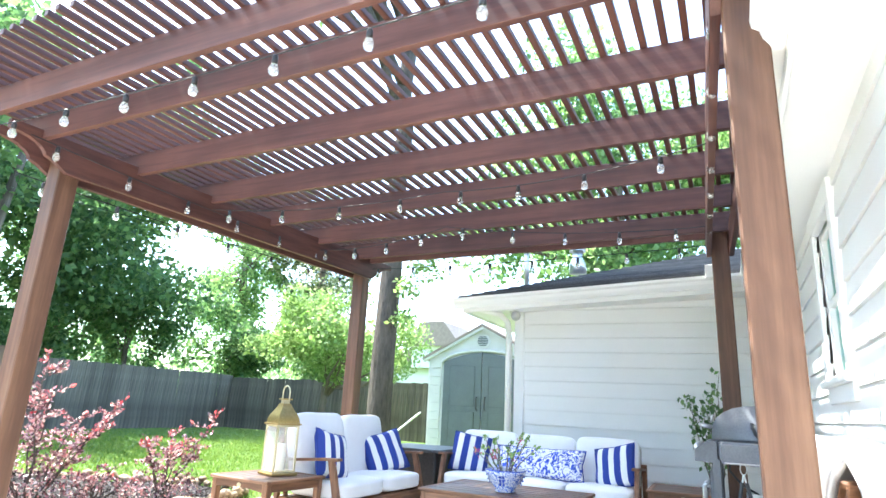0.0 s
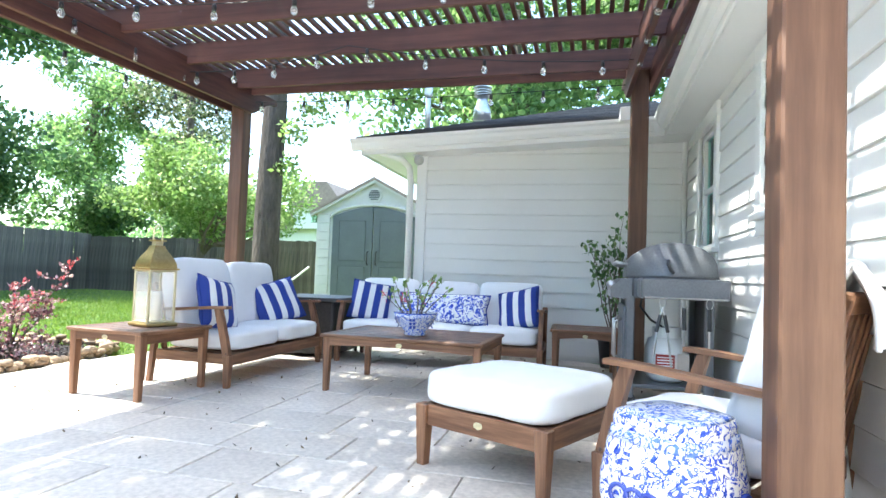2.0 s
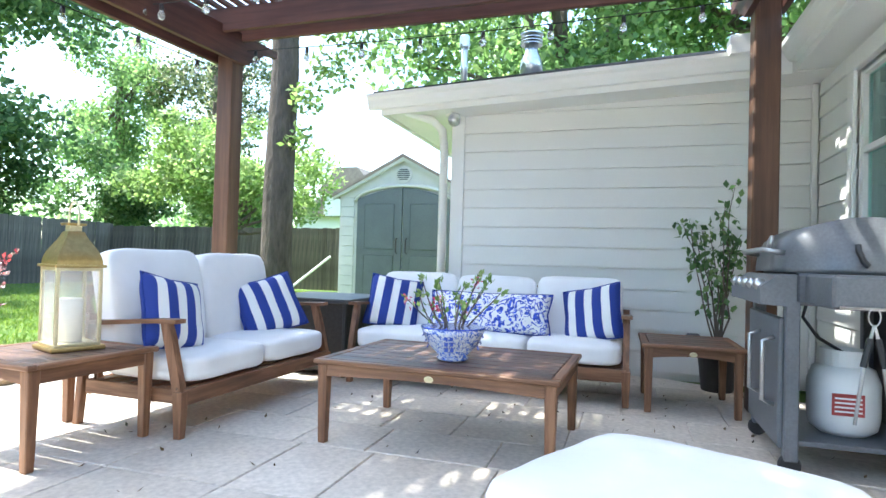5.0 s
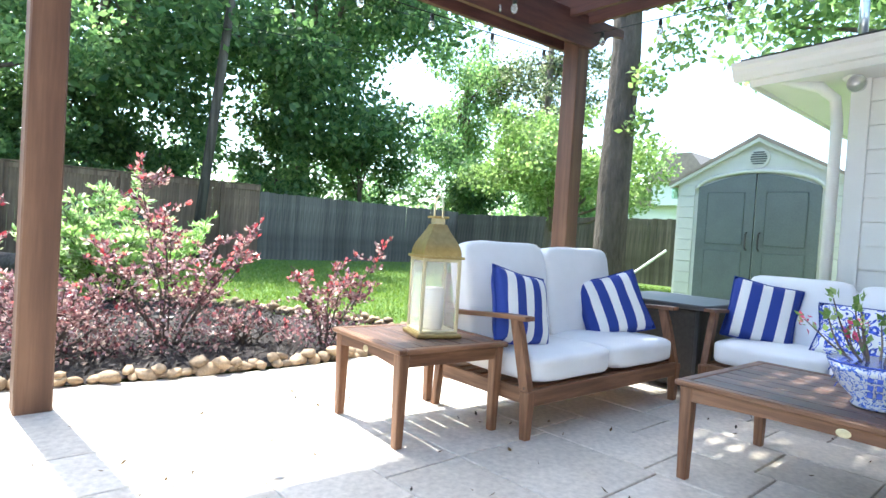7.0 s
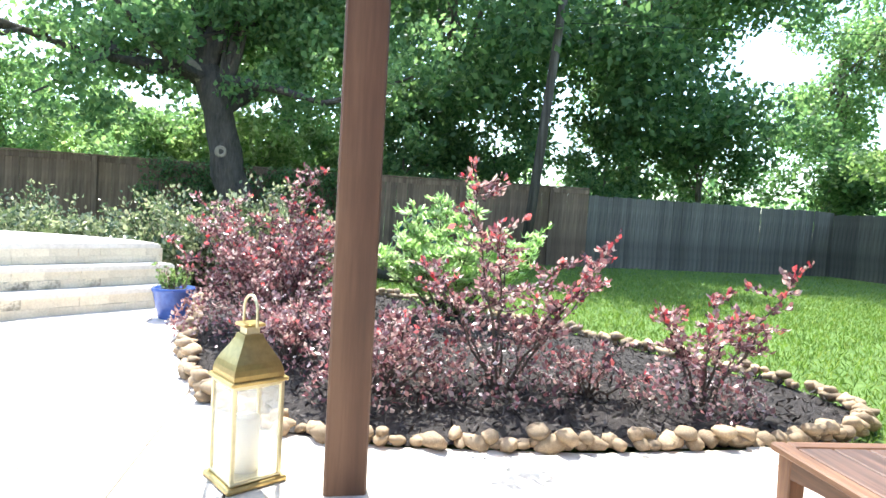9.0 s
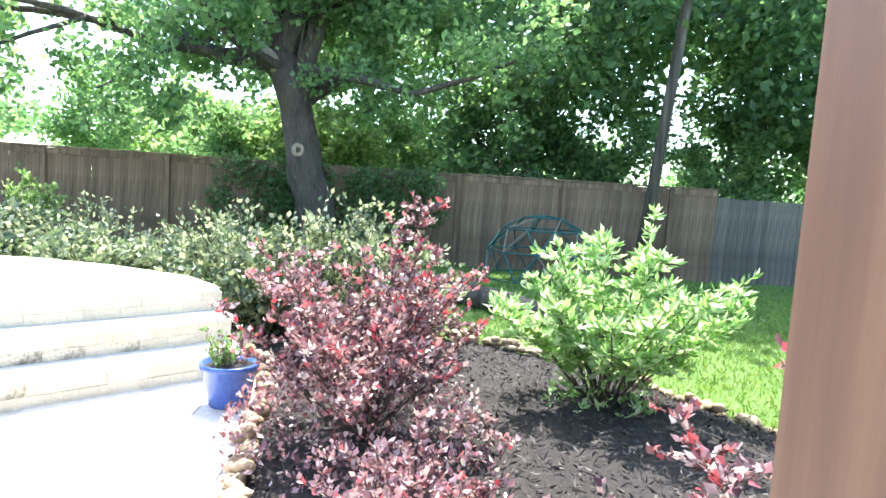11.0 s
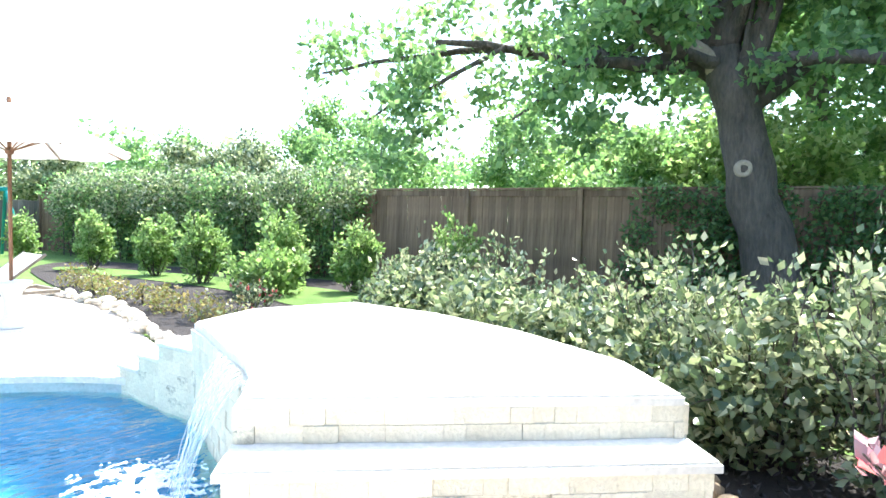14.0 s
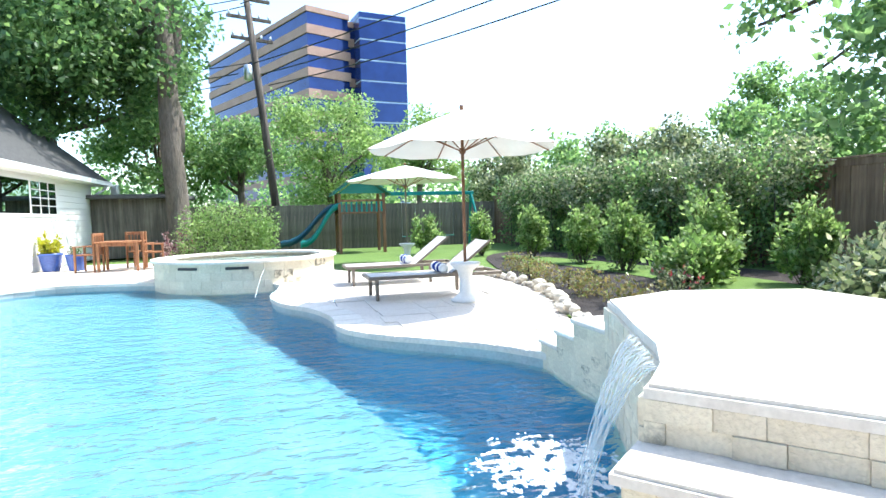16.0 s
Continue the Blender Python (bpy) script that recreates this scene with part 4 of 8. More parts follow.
place(part("gable_vent", lathe(bmesh.new(), [(0.15, 0), (0.15, 0.03), (0.12, 0.035)], 20), shed_grey, shed, "round louvred vent"), 0, -0.002, 2.36, 0, 90, 0)
for k in range(6):
    h = -0.085 + k * 0.034
    w = math.sqrt(0.115 ** 2 - h * h)
    part("vent_slat", boxed(-w, w, -0.052, -0.036, 2.36 + h - 0.006, 2.36 + h + 0.012, 0.002), shed_door_m, shed)
for sx in (-1, 1):
    bm = bmesh.new()
    profile_board(bm, [(0, 2.66), (sx * (SW + 0.12), 1.96), (sx * (SW + 0.12), 2.01), (0, 2.72)], "y", -0.12, 2.5)
    part("roof", bm, shingle_brown, shed)
    bm = bmesh.new()
    profile_board(bm, [(0, 2.60), (sx * (SW + 0.10), 1.92), (sx * (SW + 0.10), 1.97), (0, 2.66)], "y", -0.10, -0.03)
    part("barge_board", bm, shed_grey, shed)

# ---- fences ----
def fence(name, label, a, b, h, material, z=-0.06, board=0.14, rails=True, cap=False):
    f = thing(name, label, "fence", kind="structure")
    a, b = Vector((*a, z)), Vector((*b, z))
    L = (b - a).length
    ang = math.atan2(b.y - a.y, b.x - a.x)
    n = int(L / (board + 0.0015))
    me = mesh_from(boxed(-board / 2, board / 2, -0.01, 0.01, 0, h, 0.003), "fence_board", material)
    rest = []
    for k in range(n):
        p = a.lerp(b, (k + 0.5) / n)
        if k < 300:
            o = part("fence_board", me, material, f)
            o.location = (p.x, p.y, p.z + random.uniform(-0.02, 0.015))
            o.rotation_euler = (random.uniform(-0.006, 0.006), random.uniform(-0.0015, 0.0015), ang)
    m0 = Matrix.Translation(a) @ Matrix.Rotation(ang, 4, "Z")
    for zz in (0.3, h * 0.55, h - 0.3):
        part("rail", boxed(0, L, 0.012, 0.05, zz, zz + 0.09, 0.003, m0), material, f)
    if cap:
        part("cap_rail", boxed(0, L, -0.05, 0.07, h, h + 0.04, 0.004, m0), material, f)
        part("trim_rail", boxed(0, L, -0.03, -0.012, h - 0.13, h - 0.01, 0.003, m0), material, f)
        for k in range(int(L / 2.4) + 1):
            part("post", boxed(k * 2.4 - 0.05, k * 2.4 + 0.05, -0.09, -0.012, 0, h - 0.002, 0.004, m0), material, f)
    return f


fence("fence_west", "tall brown board fence with cap rail", (-14.6, -24.0), (-16.7, 1.4), 2.06, fence_brown, cap=True)
fence("fence_lawn", "tall weathered brown board fence behind the lawn", (-16.7, 1.4), (-16.1, 7.2), 2.08, fence_brown, cap=True)
fence("fence_side", "weathered grey-green board fence along the lawn", (-16.1, 7.2), (-16.4, 15.2), 1.93, fence_grey)
fence("fence_back", "weathered board fence behind the small trees", (-16.4, 15.2), (6.0, 15.6), 1.85, fence_grey)
fence("fence_south", "grey board fence behind the play set", (-2.2, -24.6), (-14.6, -24.0), 1.75, fence_grey)
fence("fence_gate", "grey board fence beside the far house wing", (3.0, -21.6), (-2.2, -24.6), 1.8, fence_grey)


# ---- outdoor furniture ----
def leg(bm, x, y, h, t=0.055, foot=0.04):
    """A square leg that narrows to its foot."""
    r = bmesh.ops.create_cube(bm, size=1.0)
    for v in r["verts"]:
        w = t if v.co.z > 0 else foot
        v.co = Vector((x + v.co.x * w, y + v.co.y * w, h if v.co.z > 0 else 0.0))
    bmesh.ops.bevel(bm, geom=list({e for v in r["verts"] for e in v.link_edges}), offset=0.004, segments=1, affect="EDGES")
    return bm


def badge(parent, x, y, z, rz=0.0):
    """A small oval maker's plate, with nothing legible on it."""
    bm = lathe(bmesh.new(), [(0.016, 0), (0.016, 0.002), (0.013, 0.003)], 16)
    for v in bm.verts:
        v.co.x *= 1.5
    o = place(part("plate", bm, brass_pale, parent, "small oval metal plate"), x, y, z, rz, 90)
    return o


def wood_table(name, label, at, rz, w, d, h, planks, top_mat):
    t = thing(name, label, "table", at, rz)
    n = planks
    pw = (d - 0.10) / n
    for k in range(n):
        y = -d / 2 + 0.05 + (k + 0.5) * pw
        part("top_slat", boxed(-w / 2 + 0.05, w / 2 - 0.05, y - pw / 2 + 0.003, y + pw / 2 - 0.003, h - 0.022, h, 0.003), top_mat, t)
    for s in (-1, 1):
        part("top_rail", boxed(-w / 2, w / 2, s * (d / 2 - 0.024) - 0.024, s * (d / 2 - 0.024) + 0.024, h - 0.024, h + 0.001, 0.006), teak_x, t)
        part("top_rail", boxed(s * (w / 2 - 0.024) - 0.024, s * (w / 2 - 0.024) + 0.024, -d / 2 + 0.049, d / 2 - 0.049, h - 0.024, h + 0.001, 0.006), teak_y, t)
        bm = bmesh.new()
        k = 10
        o = [(-w / 2 + 0.07, h - 0.026), (w / 2 - 0.07, h - 0.026)] + [((w / 2 - 0.07) * (1 - 2 * i / k), h - 0.085 + 0.018 * math.sin(math.pi * i / k)) for i in range(k + 1)]
        profile_board(bm, o, "y", s * (d / 2 - 0.032) - 0.011, s * (d / 2 - 0.032) + 0.011)
        part("apron", bm, teak_x, t)
        part("apron", boxed(s * (w / 2 - 0.032) - 0.011, s * (w / 2 - 0.032) + 0.011, -d / 2 + 0.07, d / 2 - 0.07, h - 0.085, h - 0.026, 0.003), teak_y, t)
        for q in (-1, 1):
            part("leg", leg(bmesh.new(), s * (w / 2 - 0.045), q * (d / 2 - 0.045), h - 0.025), teak_z, t)
    badge(t, 0, -d / 2 + 0.0205, h - 0.052)
    return t


coffee = wood_table("coffee_table", "dark teak slatted coffee table on tapered legs", (-0.845, 2.975, 0), -2.0, 1.24, 0.86, 0.425, 7, teak_top)
side1 = wood_table("side_table", "teak side table with slatted top beside the loveseat", (-2.62, 2.08, 0), -5.0, 0.66, 0.66, 0.455, 5, teak_top)
side2 = wood_table("side_table", "small dark teak side table beside the grill", (0.43, 4.24, 0), 1.0, 0.62, 0.66, 0.44, 5, teak_top)


def seat_unit(name, label, at, rz, w, seats, d=0.78, group="", bh=0.52):
    """Deep seating: x across, front towards -y. Frame, curved arms, slatted back, cushions lie on it as things."""
    t = thing(name, label, "sofa" if seats > 1 else "armchair", at, rz, group)
    zs = 0.25
    part("front_rail", boxed(-w / 2 + 0.03, w / 2 - 0.03, -d / 2 + 0.03, -d / 2 + 0.055, zs - 0.085, zs, 0.004), teak_x, t)
    part("back_rail", boxed(-w / 2 + 0.03, w / 2 - 0.03, d / 2 - 0.12, d / 2 - 0.095, zs - 0.085, zs, 0.004), teak_x, t)
    for s in (-1, 1):
        x = s * (w / 2 - 0.03)
        part("side_rail", boxed(x - 0.014, x + 0.014, -d / 2 + 0.05, d / 2 - 0.1, zs - 0.075, zs, 0.004), teak_y, t)
        bm = bmesh.new()
        prof = []
        for k in range(7):
            u = k / 6
            prof.append((-d / 2 + 0.055 + 0.10 * u * u + 0.02 * math.sin(u * math.pi), 0.20 + 0.38 * u))
        o = [(y - 0.026, z) for y, z in prof] + [(y + 0.030, z) for y, z in reversed(prof)]
        profile_board(bm, o, "x", x - 0.02, x + 0.02)
        bmesh.ops.bevel(bm, geom=bm.edges[:], offset=0.004, segments=1, affect="EDGES")
        part("arm_support", bm, teak_z, t)
        part("leg", leg(bmesh.new(), x, -d / 2 + 0.055, 0.24, 0.06, 0.042), teak_z, t)
        bm = bmesh.new()
        r = leg(bm, x, d / 2 - 0.10, 0.60, 0.05, 0.04)
        for v in bm.verts:
            v.co.y += 0.06 * (1 - v.co.z / 0.6)
        part("leg", bm, teak_z, t)
        bm = bmesh.new()
        o = []
        n = 12
        for k in range(n + 1):
            u = k / n
            y = -d / 2 + 0.07 + (d - 0.14) * u
            o.append((y, x * 0 + 0.036 - 0.010 * u, 0.585 + 0.018 * math.cos(u * math.pi)))
        lo, hi = [], []
        for y, hw, z in o:
            a = [bm.verts.new((x - hw, y, z - 0.022)), bm.verts.new((x + hw, y, z - 0.022)), bm.verts.new((x + hw, y, z)), bm.verts.new((x - hw, y, z))]
            lo.append(a)
        for a, b in zip(lo, lo[1:]):
            for k in range(4):
                bm.faces.new((a[k], a[(k + 1) % 4], b[(k + 1) % 4], b[k]))
        bm.faces.new(lo[0][::-1])
        bm.faces.new(lo[-1])
        bmesh.ops.bevel(bm, geom=[e for e in bm.edges if len(e.link_faces) == 2 and e.calc_face_angle(0) > 0.5], offset=0.006, segments=2, affect="EDGES")
        part("armrest", bm, teak_y, t)
        m0 = Matrix.Translation((0, d / 2 - 0.12, zs)) @ Matrix.Rotation(radians(-14), 4, "X")
        part("back_post", boxed(s * (w / 2 - 0.085) - 0.02, s * (w / 2 - 0.085) + 0.02, -0.012, 0.018, -0.03, bh - 0.02, 0.004, m0), teak_z, t)
        for zz in (0.235, 0.285):
            place(part("wood_plug", lathe(bmesh.new(), [(0.008, 0), (0.008, 0.003)], 10), teak_top, t), x + s * 0.02, -d / 2 + 0.06, zz - 0.03, 0, 0, s * 90)
    m0 = Matrix.Translation((0, d / 2 - 0.12, zs)) @ Matrix.Rotation(radians(-14), 4, "X")
    part("top_rail", boxed(-w / 2 + 0.065, w / 2 - 0.065, -0.014, 0.02, bh - 0.07, bh, 0.008, m0), teak_x, t)
    part("lower_rail", boxed(-w / 2 + 0.105, w / 2 - 0.105, -0.010, 0.015, 0.05, 0.10, 0.004, m0), teak_x, t)
    for k in range(int(w / 0.12)):
        x = -w / 2 + 0.15 + k * (w - 0.3) / max(1, int(w / 0.12) - 1)
        part("back_slat", boxed(x - 0.022, x + 0.022, -0.006, 0.006, 0.10, bh - 0.07, 0.003, m0), teak_z, t)
    for k in range(7):
        y = -d / 2 + 0.08 + k * 0.085
        part("seat_slat", boxed(-w / 2 + 0.045, w / 2 - 0.045, y, y + 0.06, zs - 0.02, zs - 0.002, 0.003), teak_x, t)
    return t


def on_seat(at, rz, x, y, z, tilt=0.0, spin=0.0):
    """A pose in the frame of a seat."""
    return Matrix.Translation(at) @ Matrix.Rotation(radians(rz), 4, "Z") @ Matrix.Translation((x, y, z)) @ Matrix.Rotation(radians(spin), 4, "Z") @ Matrix.Rotation(radians(tilt), 4, "X")


def lay(name, label, bm, material, m, category="cushion", piping=None, group=""):
    o = tagged(part(name, bm, material, None, "", True), label, category, group)
    o.matrix_world = m
    return o


def dress(at, rz, w, seats, d=0.78, group="white cushions", back=(0.60, 0.655, 78)):
    cw = (w - 0.11) / seats
    for k in range(seats):
        x = -w / 2 + 0.055 + (k + 0.5) * cw
        lay("seat_cushion", "thick white seat cushion on the teak frame", cushion(cw - 0.006, d - 0.16, 0.145, 7, 0.16, 9, k + w), fabric_white, on_seat(at, rz, x, -0.055, 0.335), "cushion", group=group)
        lay("back_cushion", "plump white back cushion leaning on slats", cushion(cw - 0.006, back[0], 0.17, 8.5, 0.22, 9, k + w + 5), fabric_white, on_seat(at, rz, x, d / 2 - 0.165, back[1] - 0.012 * (k % 2), back[2] + (k % 2) * 3, 0), "cushion", group=group)


LS_AT, LS_RZ = (-2.44, 3.10, 0), 89.0
SF_AT, SF_RZ = (-0.97, 4.32, 0), 0.5
seat_unit("loveseat", "two-seat teak loveseat with curved arms", LS_AT, LS_RZ, 1.50, 2)
dress(LS_AT, LS_RZ, 1.50, 2)
seat_unit("sofa", "long teak sofa against the white wing wall", SF_AT, SF_RZ, 2.06, 3)
dress(SF_AT, SF_RZ, 2.06, 3, back=(0.50, 0.585, 70))
CH_AT, CH_RZ = (1.00, 1.02, 0), 238.0
seat_unit("club_chair", "teak club chair with white cushions by the house", CH_AT, CH_RZ, 0.76, 1, 0.80, bh=0.66)
dress(CH_AT, CH_RZ, 0.76, 1, 0.80, back=(0.66, 0.70, 74))


def scatter(label, m, w=0.42, h=0.42, t=0.15, material=None, seed=1):
    m = m @ Matrix.Rotation(radians((0, 12, -16, 10, -14, 0)[seed]), 4, "Y")
    o = lay("throw_pillow", label, pillow(w, h, t, 9, seed), material or stripes, m, "pillow")
    bm = bmesh.new()
    pts = []
    for k in range(48):
        a = k / 48 * 4
        s, u = int(a), (a - int(a)) * 2 - 1
        x, y = ((u, -1), (1, u), (-u, 1), (-1, -u))[s]
        pinch = 1 - 0.07 * (1 - abs(x * y))
        pts.append((x * w / 2 * pinch, 0, y * h / 2 * pinch))
    tube(bm, pts + [pts[0]], 0.006, 5, False)
    part("piping", bm, fabric_blue, o, "navy corded edge")
    return o


ST = "navy and white striped pillow with corded edge"
scatter(ST, on_seat(LS_AT, LS_RZ, -0.50, -0.06, 0.60, -18, 2), seed=1)
scatter(ST, on_seat(LS_AT, LS_RZ, 0.48, 0.0, 0.58, -24, -38), 0.46, 0.42, seed=2)
scatter(ST, on_seat(SF_AT, SF_RZ, -0.80, 0.02, 0.59, -20, 24), seed=3)
scatter(ST, on_seat(SF_AT, SF_RZ, 0.76, 0.0, 0.58, -22, -22), 0.44, 0.42, seed=4)
scatter("white pillow with navy bird and vine print", on_seat(SF_AT, SF_RZ, 0.0, -0.04, 0.555, -24, 0), 0.95, 0.32, 0.15, floral, 5)

# ottoman
OT = thing("ottoman", "low teak ottoman with thick white cushion", "ottoman", (0.15, 1.40, 0), -26)
for s in (-1, 1):
    part("rail", boxed(-0.33, 0.33, s * 0.325 - 0.013, s * 0.325 + 0.013, 0.19, 0.285, 0.004), teak_x, OT)
    part("rail", boxed(s * 0.325 - 0.013, s * 0.325 + 0.013, -0.31, 0.31, 0.19, 0.285, 0.004), teak_y, OT)
    for q in (-1, 1):
        part("leg", leg(bmesh.new(), s * 0.325, q * 0.325, 0.285, 0.065, 0.045), teak_z, OT)
for k in range(6):
    part("slat", boxed(-0.31, 0.31, -0.28 + k * 0.1, -0.21 + k * 0.1, 0.255, 0.275, 0.003), teak_x, OT)
badge(OT, 0.0, -0.3385, 0.24)
lay("ottoman_cushion", "thick square white cushion on the ottoman", cushion(0.70, 0.70, 0.16, 7, 0.16, 10, 3), fabric_white, on_seat((0.15, 1.40, 0), -26, 0, 0, 0.365), "cushion")

# towel over the chair's back
bm = bmesh.new()
bmesh.ops.create_grid(bm, x_segments=14, y_segments=30, size=1.0)
for v in bm.verts:
    u, w_ = v.co.x, v.co.y
    s = w_ * (0.16 if w_ > 0 else 0.3)
    y = 0.06 * math.tanh(s * 14) + 0.015 * math.sin(u * 5 + s * 4) * abs(w_)
    z = -abs(s) * 0.95 + 0.04 * (1 - min(1, abs(s) * 8))
    v.co = (u * (0.21 + 0.03 * math.sin(s * 9)) + 0.03 * math.sin(s * 7), y * 1.5 + 0.014 * math.sin(u * 9), z * 1.35)
tw = lay("towel", "white towel draped over the chair's wooden back", bm, towel_mat, on_seat(CH_AT, CH_RZ, 0.10, 0.42, 0.93, 0, 6), "towel")
so = tw.modifiers.new("thickness", "SOLIDIFY")
so.thickness = 0.014

# ceramic garden stool
STO = thing("garden_stool", "blue and white porcelain garden stool with pierced sides", "stool", (0.73, 0.53, 0), 50)
STO.scale = (1.2, 1.2, 1.10)
part("body", lathe(bmesh.new(), [(0.128, 0.0), (0.135, 0.02), (0.122, 0.04), (0.15, 0.12), (0.163, 0.21), (0.162, 0.27), (0.148, 0.36), (0.135, 0.405), (0.136, 0.425), (0.128, 0.445)], 40, 0.45), porcelain, STO, "", True)
part("rim_band", lathe(bmesh.new(), [(0.1385, 0.37), (0.146, 0.372), (0.139, 0.402), (0.1345, 0.404)], 40, 0.45), porcelain_fine, STO, "finely figured blue band", True)
part("foot_band", lathe(bmesh.new(), [(0.1255, 0.012), (0.1275, 0.02), (0.1255, 0.03)], 40, 0.45), porcelain_blue, STO, "cobalt blue band", True)
part("seat", lathe(bmesh.new(), [(0.129, 0.4451), (0.112, 0.452), (0.04, 0.455)], 40, 0.45), porcelain_fine, STO, "figured porcelain top", True)
for a in (0, 90, 180, 270):
    for dx in (-0.045, 0.0, 0.045):
        bm = bmesh.new()
        tube(bm, [(dx + 0.026 * math.cos(q), 0, 0.235 + 0.026 * math.sin(q)) for q in [2 * math.pi * k / 16 for k in range(17)]], 0.006, 6, False)
        o = part("pierced_ring", bm, porcelain_blue, STO)
        o.matrix_local = Matrix.Rotation(radians(a), 4, "Z") @ Matrix.Translation((0, -0.166, 0))

# flower bowl on the coffee table
BW = thing("flower_bowl", "blue and white porcelain bowl planted with thin desert rose", "planter", (-0.83, 2.86, 0.427))
part("bowl", lathe(bmesh.new(), [(0.075, 0.0), (0.085, 0.01), (0.075, 0.025), (0.13, 0.08), (0.158, 0.14), (0.168, 0.165), (0.160, 0.165), (0.148, 0.13)], 36), porcelain_fine, BW, "", True)
part("rim", lathe(bmesh.new(), [(0.1585, 0.1655), (0.169, 0.1655), (0.170, 0.172), (0.158, 0.172)], 36), porcelain_blue, BW, "cobalt rim", True)
for k in range(4):
    for dz in range(3):
        for dx in (-1, 1):
            o = part("painted_mark", boxed(dx * 0.014 - 0.009, dx * 0.014 + 0.009, -0.004, 0.0, -0.011, 0.011, 0.001), porcelain_blue, BW)
            o.matrix_local = Matrix.Rotation(radians(k * 90 + 8), 4, "Z") @ Matrix.Translation((0, -0.128 - dz * 0.012, 0.066 + dz * 0.03)) @ Matrix.Rotation(radians(-24), 4, "X")
part("soil", lathe(bmesh.new(), [(0.02, 0.138), (0.146, 0.138), (0.146, 0.143), (0.02, 0.148)], 24), mulch_mat, BW)
rng = np.random.default_rng(3)
bm, P, D, Q = bmesh.new(), [], [], []
for k in range(17):
    a = rng.uniform(0, 6.28)
    o_ = rng.uniform(0.05, 0.24)
    p = limb(bm, (0.03 * math.cos(a), 0.03 * math.sin(a), 0.13), (o_ * math.cos(a) * 1.3, o_ * math.sin(a), rng.uniform(0.26, 0.44)), 0.006, 0.0025, rng, 0.1, 5, 6)
    for i in range(2, 6):
        for _ in range(1 if i < 5 else 8):
            P.append(p[i] + Vector(rng.normal(size=3)) * 0.010)
            D.append((p[i] - p[i - 1]).normalized())
    if k % 4 == 0:
        Q += [p[-1] + Vector(rng.normal(size=3)) * 0.012 for _ in range(10)]
part("stem", bm, bark, BW)
part("foliage", leaf_mesh("foliage", P, 0.036, LEAF_LIGHT, rng, 0.5, np.array(D)), LEAF_LIGHT, BW)
part("blossom", leaf_mesh("blossom", Q, 0.028, pink_petal, rng, 0.5), pink_petal, BW, "pink blossom")


def lantern(name, label, at, rz, w, h):
    """A tall brass lantern: base, four uprights, panes, a swept roof, ring handle, with a candle inside."""
    t = thing(name, label, "lantern", at, rz)
    b = w / 2
    part("base", boxed(-b - 0.018, b + 0.018, -b - 0.018, b + 0.018, 0, 0.022, 0.006), brass, t)
    part("base_step", boxed(-b, b, -b, b, 0.022, 0.036, 0.003), brass_pale, t)
    for s in (-1, 1):
        for q in (-1, 1):
            part("upright", boxed(s * (b - 0.008) - 0.008, s * (b - 0.008) + 0.008, q * (b - 0.008) - 0.008, q * (b - 0.008) + 0.008, 0.036, h, 0.002), brass_pale, t)
        part("pane", boxed(s * (b - 0.006) - 0.0015, s * (b - 0.006) + 0.0015, -b + 0.016, b - 0.016, 0.04, h - 0.004, 0), lantern_glass, t).visible_shadow = False
        part("pane", boxed(-b + 0.016, b - 0.016, s * (b - 0.006) - 0.0015, s * (b - 0.006) + 0.0015, 0.04, h - 0.004, 0), lantern_glass, t).visible_shadow = False
        part("top_rail", boxed(-b + 0.016, b - 0.016, s * (b - 0.006) - 0.006, s * (b - 0.006) + 0.006, h - 0.016, h, 0.002), brass_pale, t)
        part("top_rail", boxed(s * (b - 0.006) - 0.006, s * (b - 0.006) + 0.006, -b + 0.016, b - 0.016, h - 0.016, h, 0.002), brass_pale, t)
    part("eave", boxed(-b - 0.012, b + 0.012, -b - 0.012, b + 0.012, h, h + 0.014, 0.003), brass, t)
    bm = bmesh.new()
    rings = []
    n = 9
    for k in range(n):
        u = k / (n - 1)
        r = (b - 0.002) * (1 - u) + 0.036 * u + 0.022 * math.sin(u * math.pi) * (1 - 1.2 * u)
        z = h + 0.014 + w * 0.78 * u
        rings.append([bm.verts.new((r * sx, r * sy, z)) for sx, sy in ((-1, -1), (1, -1), (1, 1), (-1, 1))])
    for a, c in zip(rings, rings[1:]):
        for k in range(4):
            bm.faces.new((a[k], a[(k + 1) % 4], c[(k + 1) % 4], c[k]))
    bm.faces.new(rings[-1])
    part("roof", bm, brass, t)
    zt = h + 0.014 + w * 0.78
    part("chimney", boxed(-0.028, 0.028, -0.028, 0.028, zt, zt + 0.03, 0.002), brass_pale, t)
    part("cap", boxed(-0.044, 0.044, -0.044, 0.044, zt + 0.03, zt + 0.042, 0.003), brass, t)
    bm = bmesh.new()
    R = 0.058
    pts = [(-R, 0, zt + 0.03), (-R, 0, zt + 0.06)] + [(R * math.cos(math.pi - a), 0, zt + 0.09 + R * math.sin(a)) for a in [math.pi * k / 12 for k in range(13)]] + [(R, 0, zt + 0.06), (R, 0, zt + 0.03)]
    tube(bm, pts, 0.006, 7)
    part("handle", bm, brass_pale, t, "", True)
    c = tagged(part("candle", lathe(bmesh.new(), [(0.052, 0.037), (0.052, 0.24), (0.046, 0.247), (0.015, 0.238)], 24), wax, None, "", True), "thick cream pillar candle inside the brass lantern", "candle")
    c.location = at
    return t


